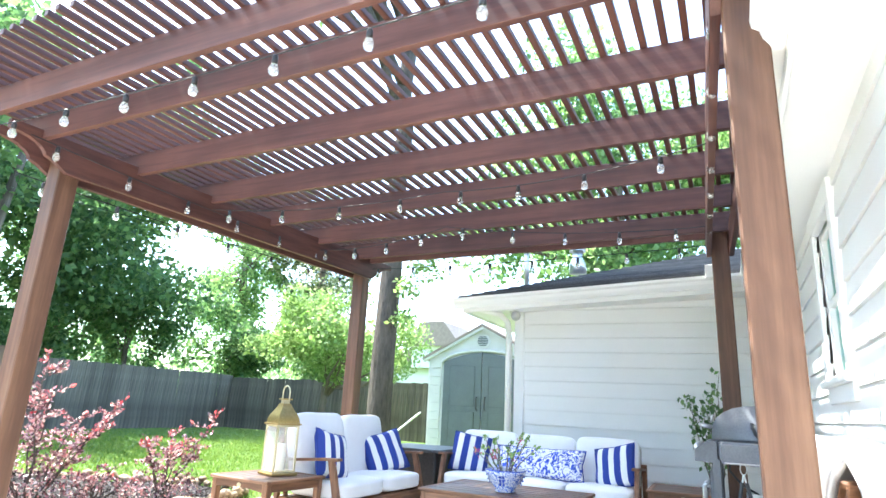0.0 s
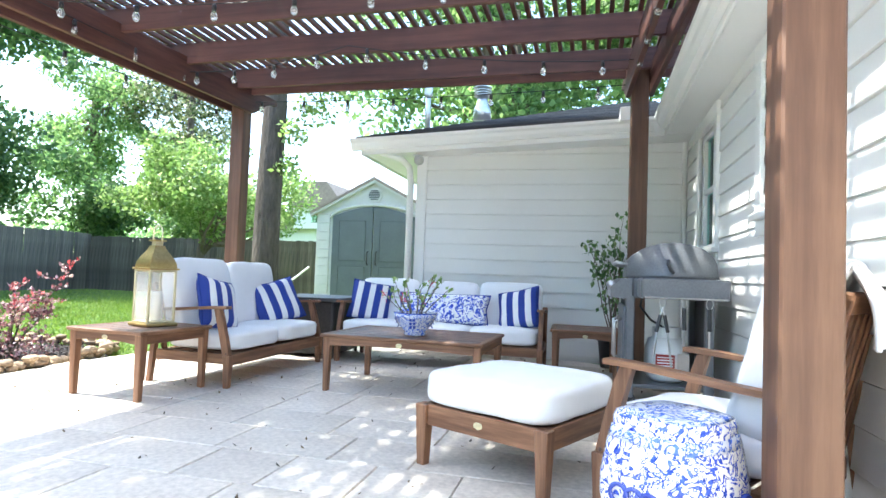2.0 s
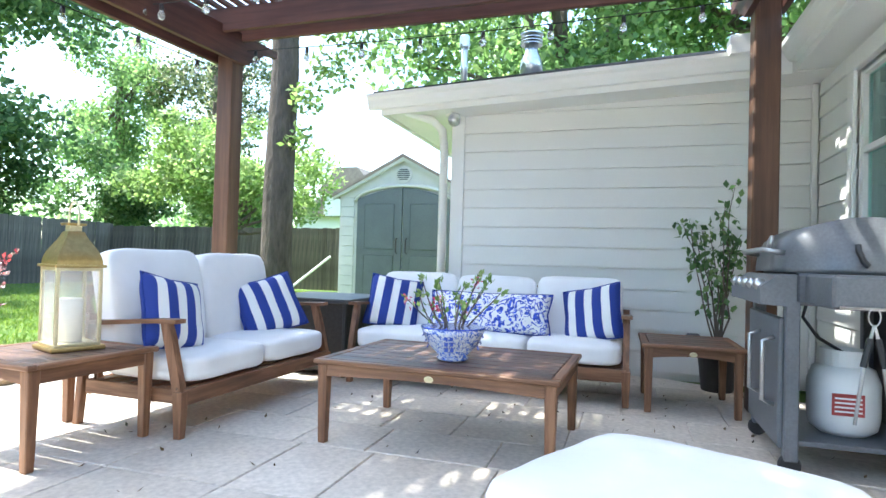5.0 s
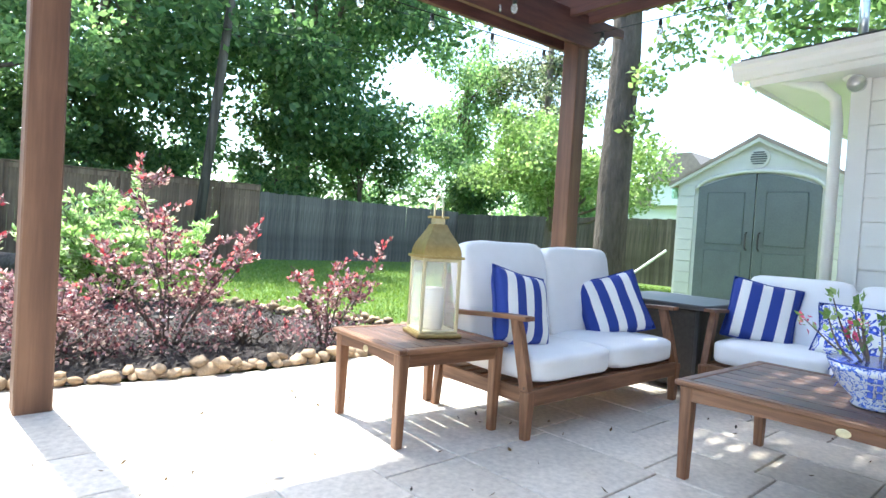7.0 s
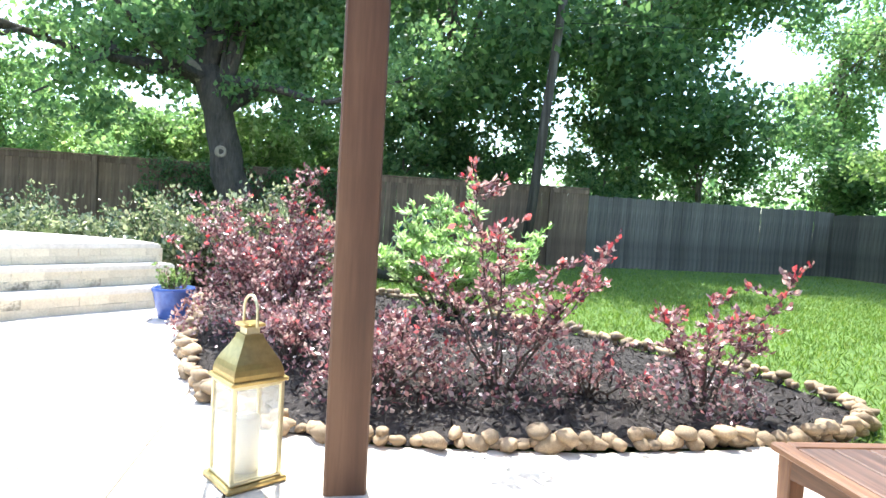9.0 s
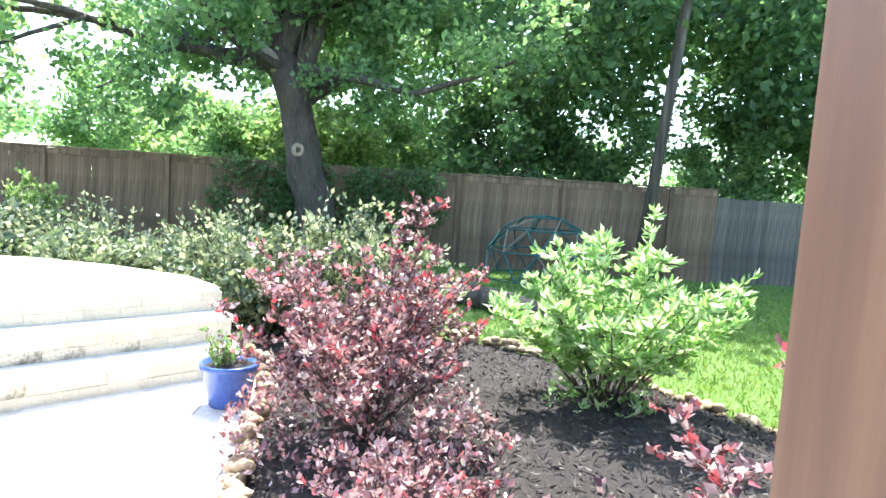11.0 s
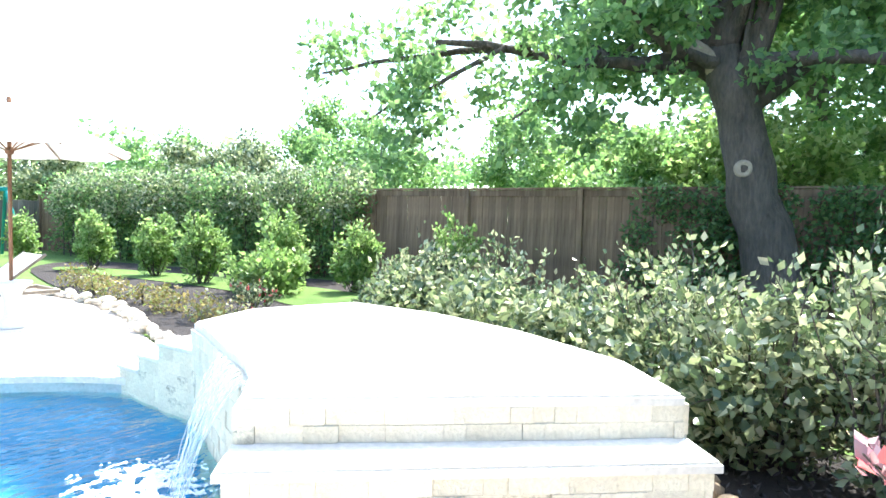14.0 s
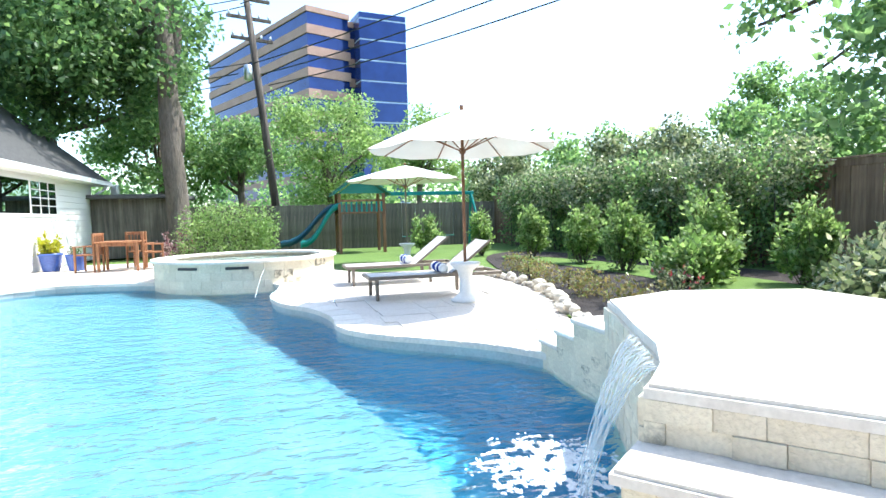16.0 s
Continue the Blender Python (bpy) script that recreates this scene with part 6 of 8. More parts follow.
shrub("flowering_shrub", "low pale green shrub with feathery leaves", (-12.2, -9.0, -0.05), 0.95, 0.75, 26, 3000, 0.12, LEAF_LIGHT, 80, open_=1.6)
hedge("low_roses", "low sparse bronze-green ground shrubs on mulch", row((-10.6, -12.4), (-10.0, -6.9), 9, (0.12,)), 0.27, 2600, 0.06, LEAF_BRONZE, 81)
hedge("shrub_mass", "light green leafy bushes beside the spa", row((-3.6, -18.6), (-5.4, -19.4), 6, (0.3, 0.75, 1.15)), 0.5, 6500, 0.085, LEAF_LIGHT, 82)


# ---- planting bed ----
BED = rounded([(-4.25, 0.3), (-4.05, 1.3), (-4.05, 2.5), (-4.12, 3.4), (-4.6, 3.9), (-5.4, 3.75), (-6.2, 3.2), (-7.0, 2.75), (-8.2, 2.1), (-9.2, 1.2), (-9.6, 0.2), (-10.1, -1.2), (-10.2, -2.3), (-9.3, -2.1), (-8.75, -1.3), (-8.2, -0.92), (-7.25, -0.70), (-6.25, -0.60), (-5.35, -0.39), (-4.72, -0.06)], 2)
bm = filled([BED], -0.02)
bmesh.ops.subdivide_edges(bm, edges=bm.edges[:], cuts=3, use_grid_fill=True)
cx, cy = -6.2, 1.4
for v in bm.verts:
    d = math.hypot((v.co.x - cx) / 3.0, (v.co.y - cy) / 2.2)
    v.co.z = -0.03 + 0.10 * max(0.0, 1 - d) + 0.025 * noise.noise(v.co * 3)
bed = tagged(part("mulch_bed", bm, mulch_mat, None, "", True), "dark shredded bark mulch in the curved flower bed", "mulch", kind="structure")
rng = np.random.default_rng(8)


def inside(p, loop):
    c, j = False, len(loop) - 1
    for i in range(len(loop)):
        if (loop[i][1] > p[1]) != (loop[j][1] > p[1]) and p[0] < (loop[j][0] - loop[i][0]) * (p[1] - loop[i][1]) / (loop[j][1] - loop[i][1]) + loop[i][0]:
            c = not c
        j = i
    return c


P = []
while len(P) < 9000:
    p = (rng.uniform(-10.3, -4.0), rng.uniform(-2.3, 3.9))
    if inside(p, BED):
        d = math.hypot((p[0] - cx) / 3.0, (p[1] - cy) / 2.2)
        P.append((p[0], p[1], -0.015 + 0.10 * max(0.0, 1 - d) + rng.uniform(0, 0.015)))
tagged(part("bark_chips", leaf_mesh("bark_chips", P, 0.055, chip_mat, rng, 1.5, rng.normal(size=(len(P), 3)) * np.array([1, 1, 0.25]), 0.14), chip_mat), "loose bark chips lying over the mulch", "mulch", kind="stuff")

# river stones along the bed's edge
stones = [stone_mesh("stone", k + 1, river_rock) for k in range(7)]
edge = thing("stone_edging", "rounded tan river stones edging the flower bed", "edging", kind="structure")


def stones_along(loop, step, size, parent, z=0.0, closed=True, shapes=stones):
    k = 0
    n = len(loop)
    for i in range(n if closed else n - 1):
        a, b = Vector((*loop[i], z)), Vector((*loop[(i + 1) % n], z))
        L = (b - a).length
        t = 0.0
        while t < L:
            for lay_ in range(2):
                if lay_ and rng.uniform() < 0.45:
                    continue
                s = size * rng.uniform(0.7, 1.35)
                o = part("stone", shapes[int(rng.integers(0, 7))], river_rock, parent)
                p = a.lerp(b, t / L)
                o.location = (p.x + rng.normal() * 0.02, p.y + rng.normal() * 0.02, z + s * (0.32 + lay_ * 0.8))
                o.scale = (s * rng.uniform(0.8, 1.4), s * rng.uniform(0.7, 1.1), s * rng.uniform(0.55, 0.8))
                o.rotation_euler = (rng.uniform(-0.3, 0.3), rng.uniform(-0.3, 0.3), rng.uniform(0, 6.28))
                k += 1
            t += size * 1.7
    return k


stones_along(BED, 0.1, 0.046, edge)

# red and lime shrubs in the bed
def spray_shrub(name, label, base, arms, leaf, lmat, tips, seed, density=1.0, mound=None, group="", flat=0.35, tip_share=0.6, wide=0.32):
    """Long arching stems to given tips, with flat side sprays of leaves, and a dense low mound at the foot."""
    q = np.random.default_rng(seed)
    t = thing(name, label, "shrub", base, group=group)
    bm = bmesh.new()
    P, D, T = [], [], []

    def dress_twig(path, k0, n, far):
        for _ in range(n):
            u = q.uniform(k0, len(path) - 1.001)
            i = int(u)
            d = (path[i + 1] - path[i]).normalized()
            side = d.cross(Vector((0, 0, 1)))
            side = side.normalized() * (1 if q.uniform() < 0.5 else -1)
            P.append(path[i].lerp(path[i + 1], u - i) + Vector(q.normal(size=3)) * 0.008)
            D.append(d * 0.7 + side * 0.9 + Vector((0, 0, 0.15)))
            T.append(far * (u / (len(path) - 1)))

    for x, y, z in arms:
        tip = Vector((x, y, z))
        a = Vector((x, y, 0)) * 0.10
        mid = a.lerp(tip, 0.55) + Vector((0, 0, 0.12 * z))
        pts = []
        for k in range(9):
            u = k / 8
            p = a * (1 - u) ** 2 + mid * 2 * u * (1 - u) + tip * u * u
            pts.append(p + Vector(q.normal(size=3)) * 0.012)
        tube(bm, pts, [0.010 * (1 - 0.8 * k / 8) for k in range(9)], 5)
        L = tip.length
        dress_twig(pts, 3.0, int(46 * L * density), 1.0)
        for _ in range(int(11 * L * density)):
            u = q.uniform(2.2, 7.6)
            i = int(u)
            o = pts[i].lerp(pts[i + 1], u - i)
            an = q.uniform(0, 6.28)
            ln = q.uniform(0.10, 0.30) * (1.15 - u / 12)
            e = o + Vector((math.cos(an) * ln, math.sin(an) * ln, ln * flat * q.uniform(0.2, 1.6)))
            tw = limb(bm, o, e, 0.0035, 0.0012, q, 0.06, 4, 4)
            dress_twig(tw, 0.6, int(80 * ln * density) + 4, 0.4 + 0.6 * u / 8)
    if mound:
        h, r, n = mound
        for _ in range(n):
            an, rr = q.uniform(0, 6.28), r * math.sqrt(q.uniform(0, 1))
            P.append(Vector((math.cos(an) * rr, math.sin(an) * rr, q.uniform(0.03, 1) * h * (1.1 - (rr / r) ** 2))))
            D.append(Vector(q.normal(size=3)) + Vector((0, 0, 0.3)))
            T.append(0.1)
    part("stem_fan", bm, bark_dark, t, kind="stuff")
    P, D, T = np.array(P), np.array(D), np.array(T)
    young = (T > 0.70) & (q.uniform(size=len(T)) < tip_share) if tips else np.zeros(len(T), bool)
    part("foliage", leaf_mesh("foliage", P[~young], leaf, lmat, q, 1.6, D[~young], wide), lmat, t)
    if young.any():
        part("young_leaves", leaf_mesh("young_leaves", P[young], leaf * 1.1, tips, q, 1.2, D[young]), tips, t)
    return t


def fan(seed, n, height, spread):
    q = np.random.default_rng(seed)
    out = []
    for k in range(n):
        a = 2 * math.pi * (k + q.uniform(-0.3, 0.3)) / n
        r = spread * q.uniform(0.35, 1.0)
        out.append((math.cos(a) * r, math.sin(a) * r, height * q.uniform(0.55, 1.0) * (1.05 - 0.35 * (r / spread) ** 2)))
    return out


RL = "burgundy-leaved loropetalum with bright red young shoots"
RG = "red shrubs in the flower bed"
spray_shrub("loropetalum", RL, (-6.75, -0.02, 0.02), fan(1, 34, 1.16, 0.92) + [(-0.05, 0.35, 1.42), (0.1, -0.6, 1.15), (-0.1, 0.2, 1.3)], 0.043, LEAF_RED, LEAF_REDTIP, 100, 1.1, (0.72, 0.82, 2600), RG, 0.5, 0.25)
spray_shrub("loropetalum", RL, (-4.95, 1.55, 0.02), [(0.50, -0.38, 1.34), (0.45, 0.52, 0.98), (0.15, 0.3, 0.85), (0.1, -0.55, 0.8), (-0.4, 0.1, 0.95), (0.3, -0.15, 1.05), (-0.15, 0.7, 0.7), (0.35, 0.3, 0.7), (-0.3, -0.4, 0.75)], 0.043, LEAF_RED, LEAF_REDTIP, 101, 1.15, (0.5, 0.48, 900), RG, 0.35, 0.38)
spray_shrub("loropetalum", RL, (-4.62, 2.72, 0.02), [(0.3, 0.40, 0.90), (0.1, -0.38, 0.62), (-0.2, 0.2, 0.66), (0.15, 0.1, 0.60), (0.25, -0.15, 0.5), (-0.1, -0.2, 0.55), (0.0, 0.4, 0.5)], 0.043, LEAF_RED, LEAF_REDTIP, 102, 1.2, (0.4, 0.4, 650), RG, 0.35, 0.4)
spray_shrub("loropetalum", RL, (-4.85, 0.78, 0.02), fan(4, 14, 0.58, 0.48), 0.040, LEAF_RED, LEAF_REDTIP, 103, 1.2, (0.36, 0.42, 700), RG, 0.4, 0.12)
spray_shrub("loropetalum", RL, (-5.55, 0.25, 0.02), fan(5, 13, 0.62, 0.5), 0.040, LEAF_RED, LEAF_REDTIP, 104, 1.2, (0.36, 0.42, 600), RG, 0.4, 0.15)
spray_shrub("loropetalum", RL, (-4.75, 2.05, 0.02), fan(6, 7, 0.34, 0.34), 0.040, LEAF_RED, LEAF_REDTIP, 105, 1.0, None, RG, 0.4, 0.2)
spray_shrub("lime_shrub", "bright lime-green shrub with layered drooping leaves", (-7.45, 1.70, 0.02), fan(7, 24, 1.30, 0.95) + [(0.3, 0.15, 1.42), (-0.05, 1.1, 1.0), (0.0, -0.8, 0.72), (0.1, -0.5, 1.0)], 0.085, LEAF_LIME, None, 120, 1.1, (0.4, 0.4, 260), "", 0.10, 0.0, 0.19)

# blue pots
def glazed_pot(at, label, seed, plant, r=0.172, h=0.27):
    t = thing("flower_pot", label, "flower pot", at)
    part("pot", lathe(bmesh.new(), [(r * 0.66, 0), (r * 0.70, 0.012), (r * 0.86, h * 0.5), (r * 0.97, h * 0.86), (r * 1.03, h * 0.9), (r * 1.03, h), (r * 0.9, h), (r * 0.88, h * 0.86)], 32), blue_pot_m, t, "", True)
    part("soil", lathe(bmesh.new(), [(0.02, h * 0.88), (r * 0.89, h * 0.88), (r * 0.89, h * 0.9), (0.02, h * 0.93)], 20), mulch_mat, t)
    q = np.random.default_rng(seed)
    bm, P, D = bmesh.new(), [], []
    for k in range(26):
        a, o_ = q.uniform(0, 6.28), r * q.uniform(0.1, 0.95)
        p = limb(bm, (o_ * 0.5 * math.cos(a), o_ * 0.5 * math.sin(a), h * 0.88), (o_ * math.cos(a), o_ * math.sin(a), h + q.uniform(0.05, 0.2)), 0.003, 0.0015, q, 0.1, 4, 4)
        for i in range(1, 5):
            for _ in range(5):
                P.append(p[i] + Vector(q.normal(size=3)) * 0.008)
                D.append((p[i] - p[i - 1]).normalized())
    part("stem", bm, bark, t)
    P, D = np.array(P), np.array(D)
    cut = len(P) * 3 // 4
    part("foliage", leaf_mesh("foliage", P[:cut], 0.035, plant, q, 0.5, D[:cut]), plant, t)
    part("blossom", leaf_mesh("blossom", P[cut:], 0.026, LEAF_RED if plant is not yellow_leaf else yellow_leaf, q, 0.5, D[cut:]), LEAF_RED, t)
    return t


glazed_pot((-7.24, -0.93, -0.015), "cobalt glazed pot with spiky bronze flowers beside the steps", 31, LEAF_LIGHT, 0.185, 0.29)

# grass blades on the near lawn
P = []
while len(P) < 70000:
    n_ = 20000
    xs, ys = rng.uniform(-15.8, -3.6, n_), rng.uniform(-0.6, 14.5, n_)
    keep = rng.uniform(size=n_) < np.clip(1.6 - np.hypot(xs + 4.5, ys - 4.0) / 9.0, 0.25, 1.0)
    for x, y in zip(xs[keep], ys[keep]):
        if not inside((x, y), DECK) and not inside((x, y), BED) and not (x > -4.1 and y < 5.3) and not (x > -5.0 and y > 8.6) and not (x < -7.0 and y < 0.6):
            P.append((x, y, -0.055))
P = np.array(P[:70000])
al = rng.normal(size=(len(P), 3)) * 0.45 + np.array([0, 0, 1.0])
tagged(part("grass", leaf_mesh("grass", P, 0.07, grass_mat, rng, 0.0, al, 0.07), grass_mat), "short bright green lawn grass", "grass", kind="stuff")

# climbing dome
DM = thing("climbing_dome", "teal steel geodesic climbing dome on the shaded lawn", "climbing frame", (-15.05, 3.05, -0.06))
R, H = 1.24, 1.3
ringz = [(0.0, 1.0, 10), (0.42, 0.93, 10), (0.76, 0.68, 10), (0.95, 0.33, 5)]
pts = []
for zi, (zz, rr, n_) in enumerate(ringz):
    pts.append([Vector((R * rr * math.cos(2 * math.pi * (k + 0.5 * (zi % 2)) / n_), R * rr * math.sin(2 * math.pi * (k + 0.5 * (zi % 2)) / n_), H * zz + 0.02)) for k in range(n_)])
top_ = Vector((0, 0, H))


def bar(a, b, m=dome_paint):
    part("bar", tube(bmesh.new(), [a, b], 0.017, 6), m, DM)


for r_ in pts:
    for a, b in zip(r_, r_[1:] + r_[:1]):
        bar(a, b)
for lo, hi in zip(pts, pts[1:]):
    for k, a in enumerate(lo):
        for b in sorted(hi, key=lambda q: (q - a).length)[:2 if len(hi) == len(lo) else 1]:
            bar(a, b, dome_pale if k % 4 == 0 else dome_paint)
for a in pts[-1]:
    bar(a, top_)

# fallen log
bm = bmesh.new()
lp = [Vector((-13.2, 0.1, 0.10)), Vector((-12.4, 0.6, 0.12)), Vector((-11.6, 1.1, 0.11)), Vector((-10.9, 1.7, 0.10)), Vector((-10.3, 2.0, 0.09))]
tube(bm, lp, [0.17, 0.18, 0.17, 0.16, 0.13], 10)
tagged(part("log", bm, bark_dark, None, "", True), "dark fallen log lying on the shaded lawn", "log")

# utility poles and cables
def pole(name, label, base, top, r, arms=()):
    t = thing(name, label, "utility pole", base)
    v = Vector(top) - Vector(base)
    part("shaft", tube(bmesh.new(), [(0, 0, -0.1), v * 0.5, v], [r * 1.15, r, r * 0.8], 12), pole_wood, t, "", True)
    for zz, L, ang in arms:
        c = v * zz
        m0 = Matrix.Translation(c) @ Matrix.Rotation(radians(ang), 4, "Z")
        part("crossarm", boxed(-L, L, -0.05, 0.05, -0.06, 0.06, 0.008, m0), pole_wood, t)
        for k in (-0.9, -0.45, 0.45, 0.9):
            o = part("insulator", lathe(bmesh.new(), [(0.02, 0), (0.05, 0.05), (0.05, 0.1), (0.02, 0.16)], 10), steel, t)
            o.location = m0 @ Vector((L * k, 0, 0.06))
    return t


pole("utility_pole", "leaning dark timber utility pole by the lawn fence", (-15.75, 5.35, -0.06), (-15.8, 6.35, 10.5), 0.115)
p2 = pole("utility_pole", "tall timber power pole with crossarms and transformer", (-5.95, -25.2, -0.06), (-5.0, -25.2, 9.8), 0.15, ((0.985, 0.9, 20), (0.91, 0.85, 20), (0.83, 0.8, 20)))
o = part("transformer", lathe(bmesh.new(), [(0.10, 0), (0.16, 0.02), (0.16, 0.55), (0.08, 0.6)], 16), galvanized, p2, "grey transformer can", True)
o.location = (0.98, 0.12, 6.6)
CB = thing("power_cables", "black power cables sagging across the sky", "cables", (0, 0, 0))


def cable(a, b, sag, r=0.018):
    a, b = Vector(a), Vector(b)
    pts = []
    for k in range(25):
        u = k / 24
        p = a.lerp(b, u)
        p.z -= sag * 4 * u * (1 - u)
        pts.append(p)
    part("cable", tube(bmesh.new(), pts, r, 4), wire_mat, CB)


P2 = Vector((-5.0, -25.2, 9.8))
for k, (dz, sg) in enumerate(((0.0, 0.5), (-0.35, 0.6), (-2.6, 0.8), (-3.0, 0.85), (-3.4, 0.9))):
    cable(P2 + Vector((0.5 - 0.3 * k, 0, dz)), (-26.0, 4.0 + k, 12.5 - k * 0.8), sg + 0.4, 0.022)
    cable(P2 + Vector((-0.5 + 0.3 * k, 0, dz)), (16.0, -40.0 - k, 11.5 - k * 0.5), sg, 0.022)
for k, z in enumerate((8.5, 7.6, 6.2)):
    cable((-15.8, 6.4, z), (-30.0, -20.0, z + 1.5), 0.5, 0.009)
    cable((-15.8, 6.4, z), (-4.0, 40.0, z + 0.5), 0.5, 0.009)
# far neighbour house
NH = thing("neighbour_house", "pale neighbour house with brown shingle gable beyond the fence", "house", (-16.4, 33.0, 0.6))
part("wall", boxed(-4, 4, 0, 6, 0, 3.0, 0.02), trim_white, NH)
bm = bmesh.new()
profile_board(bm, [(-4.4, 2.9), (4.4, 2.9), (0.4, 5.6)], "y", -0.3, 6.3)
part("roof", bm, shingle_brown, NH)
part("wall", boxed(-1.8, 1.5, -0.5, 0.4, 2.9, 4.4, 0.02), trim_white, NH)
bm = bmesh.new()
profile_board(bm, [(-2.2, 4.3), (1.9, 4.3), (0.6, 5.9), (-0.9, 5.9)], "y", -0.8, 3)
part("dormer_roof", bm, shingle_brown, NH)
part("window", boxed(-0.5, 0.4, -0.53, -0.48, 3.3, 4.0, 0.01), window_glass, NH)
# prop leaning behind the shed corner
tagged(part("white_pole", tube(bmesh.new(), [(-5.9, 8.4, -0.05), (-4.75, 8.75, 0.95)], 0.02, 8), trim_white), "white pole leaning against the shed side", "pole")


# ---- raised terrace, steps and waterfall ----
Z3, Z2, Z1 = 0.6, 0.4, 0.2
S3L, S3R = Vector((-7.05, -2.85)), Vector((-8.31, -1.34))
along = (S3R - S3L).normalized()
face = Vector((0.768, 0.640))
TERR = [tuple(S3L), tuple(S3R), (-8.78, -1.75), (-9.2, -2.62), (-9.45, -3.5), (-9.45, -4.4), (-8.6, -4.75), (-7.95, -4.55), (-7.82, -4.2), (-7.62, -3.75), (-7.46, -3.35), (-7.28, -3.05)]
terrace = thing("raised_terrace", "raised pale stone terrace with steps beside the pool", "terrace", kind="structure")
bm = prism(bmesh.new(), TERR, Z3 - 0.05, Z3)
bmesh.ops.bevel(bm, geom=[e for e in bm.edges if all(v.co.z > Z3 - 0.001 for v in e.verts)], offset=0.014, segments=2, affect="EDGES")
part("top_slab", bm, coping, terrace)
core = offset_loop(TERR, -0.045)
part("core", prism(bmesh.new(), core, -1.2, Z3 - 0.05), pale_grout, terrace)


def strip(off0, off1, z0, z1, ex0=0.0, ex1=0.0):
    a, b = S3L + face * off1 - along * ex0, S3R + face * off1 + along * ex1
    c, d = S3R + face * off0 + along * ex1, S3L + face * off0 - along * ex0
    return prism(bmesh.new(), [tuple(a), tuple(b), tuple(c), tuple(d)], z0, z1)


for z, o in ((Z2, 0.27), (Z1, 0.54)):
    bm = strip(o - 0.31, o, z - 0.045, z, 0.03, 0.03)
    bmesh.ops.bevel(bm, geom=[e for e in bm.edges if all(v.co.z > z - 0.001 for v in e.verts)], offset=0.012, segments=2, affect="EDGES")
    part("tread", bm, coping, terrace)
    part("core", strip(o - 0.32, o - 0.055, -0.3 if z == Z1 else 0.1, z - 0.046, -0.02, -0.02), pale_grout, terrace)
rng = np.random.default_rng(21)
brick_me = {}


def bricks(a, b, z0, z1, rows, parent, depth=0.03, mean=0.17, out=None):
    """Courses of split stone along a line, each stone an object; out: the way they face."""
    a, b = Vector((a[0], a[1], 0)), Vector((b[0], b[1], 0))
    L = (b - a).length
    ang = math.atan2(b.y - a.y, b.x - a.x)
    h = (z1 - z0) / rows
    for r in range(rows):
        t = -rng.uniform(0, mean * 0.6)
        while t < L - 0.01:
            w = float(rng.choice([0.10, 0.15, 0.20, 0.25])) * mean / 0.17
            s, e = max(t, 0.0), min(t + w, L)
            t += w
            if e - s < 0.015:
                continue
            key = round(e - s, 2)
            k3 = (key, round(h, 3))
            if k3 not in brick_me:
                brick_me[k3] = mesh_from(boxed(-key / 2 + 0.0006, key / 2 - 0.0006, -depth, 0.004, 0.0006, h - 0.0006, 0.0015), "brick", split_stone)
            p = a.lerp(b, (s + e) / 2 / L)
            o = part("brick", brick_me[k3], split_stone, parent)
            o.location = (p.x, p.y, z0 + r * h)
            o.rotation_euler = (0, 0, ang)
            o.scale = ((e - s) / key, rng.uniform(0.75, 1.25), 1)


def riser(off, z0, z1):
    a, b = S3L + face * off, S3R + face * off
    bricks(tuple(a), tuple(b), z0, z1, 2, terrace)


riser(-0.030, Z2, Z3 - 0.05)
riser(0.225, Z1, Z2 - 0.045)
riser(0.495, -0.02, Z1 - 0.045)
# stone face above the water, along the concave spillway
wl = [TERR[7], TERR[8], TERR[9], TERR[10], TERR[11], TERR[0]]
for a, b in zip(wl, wl[1:]):
    bricks(a, b, -0.24, Z3 - 0.05, 8, terrace, 0.02, 0.11)
bricks(tuple(S3R - face * 0.02), TERR[2], -0.02, Z3 - 0.05, 4, terrace)
# stepped stone blocks at the spillway's far end
for x1, ya, yb, z, n_ in ((-7.955, -5.02, -4.50, 0.40, 6), (-7.975, -5.34, -5.02, 0.26, 4), (-7.99, -5.66, -5.34, 0.12, 3)):
    part("stepped_block", boxed(x1 - 0.46, x1 - 0.012, ya, yb, -0.2, z - 0.04, 0.004), pale_grout, terrace)
    part("block_cap", boxed(x1 - 0.48, x1 + 0.025, ya - 0.015, yb, z - 0.04, z, 0.01), coping, terrace)
    bricks((x1, yb), (x1, ya), -0.2, z - 0.04, n_, terrace, 0.02, 0.11)

# falling water and foam
FW = thing("waterfall", "thin sheet of water spilling from the terrace into the pool", "water", (0, 0, 0))
for s in range(28):
    u = s / 27
    p = Vector(TERR[9]).lerp(Vector(TERR[11]), 0.1 + 0.85 * u)
    q = Vector((0.80, -0.35)).normalized()
    bm = bmesh.new()
    pts, rad = [], []
    for k in range(10):
        w = k / 9
        d = 0.05 + 0.38 * w * (0.8 + 0.3 * rng.uniform()) ** 0.5
        conv = Vector((-7.2, -3.7))
        pos = p.lerp(conv, w * 0.45) + q * d * 0.32
        pts.append((pos.x + rng.normal() * 0.008, pos.y + rng.normal() * 0.008, Z3 - 0.03 - 0.70 * w ** 1.7))
        rad.append(0.0034 * (1 - 0.4 * w) * rng.uniform(0.6, 1.3))
    tube(bm, pts, rad, 5)
    part("stream", bm, falling, FW, "", True)
bm = bmesh.new()
FC, cell = Vector((-7.19, -3.88, 0)), 0.012
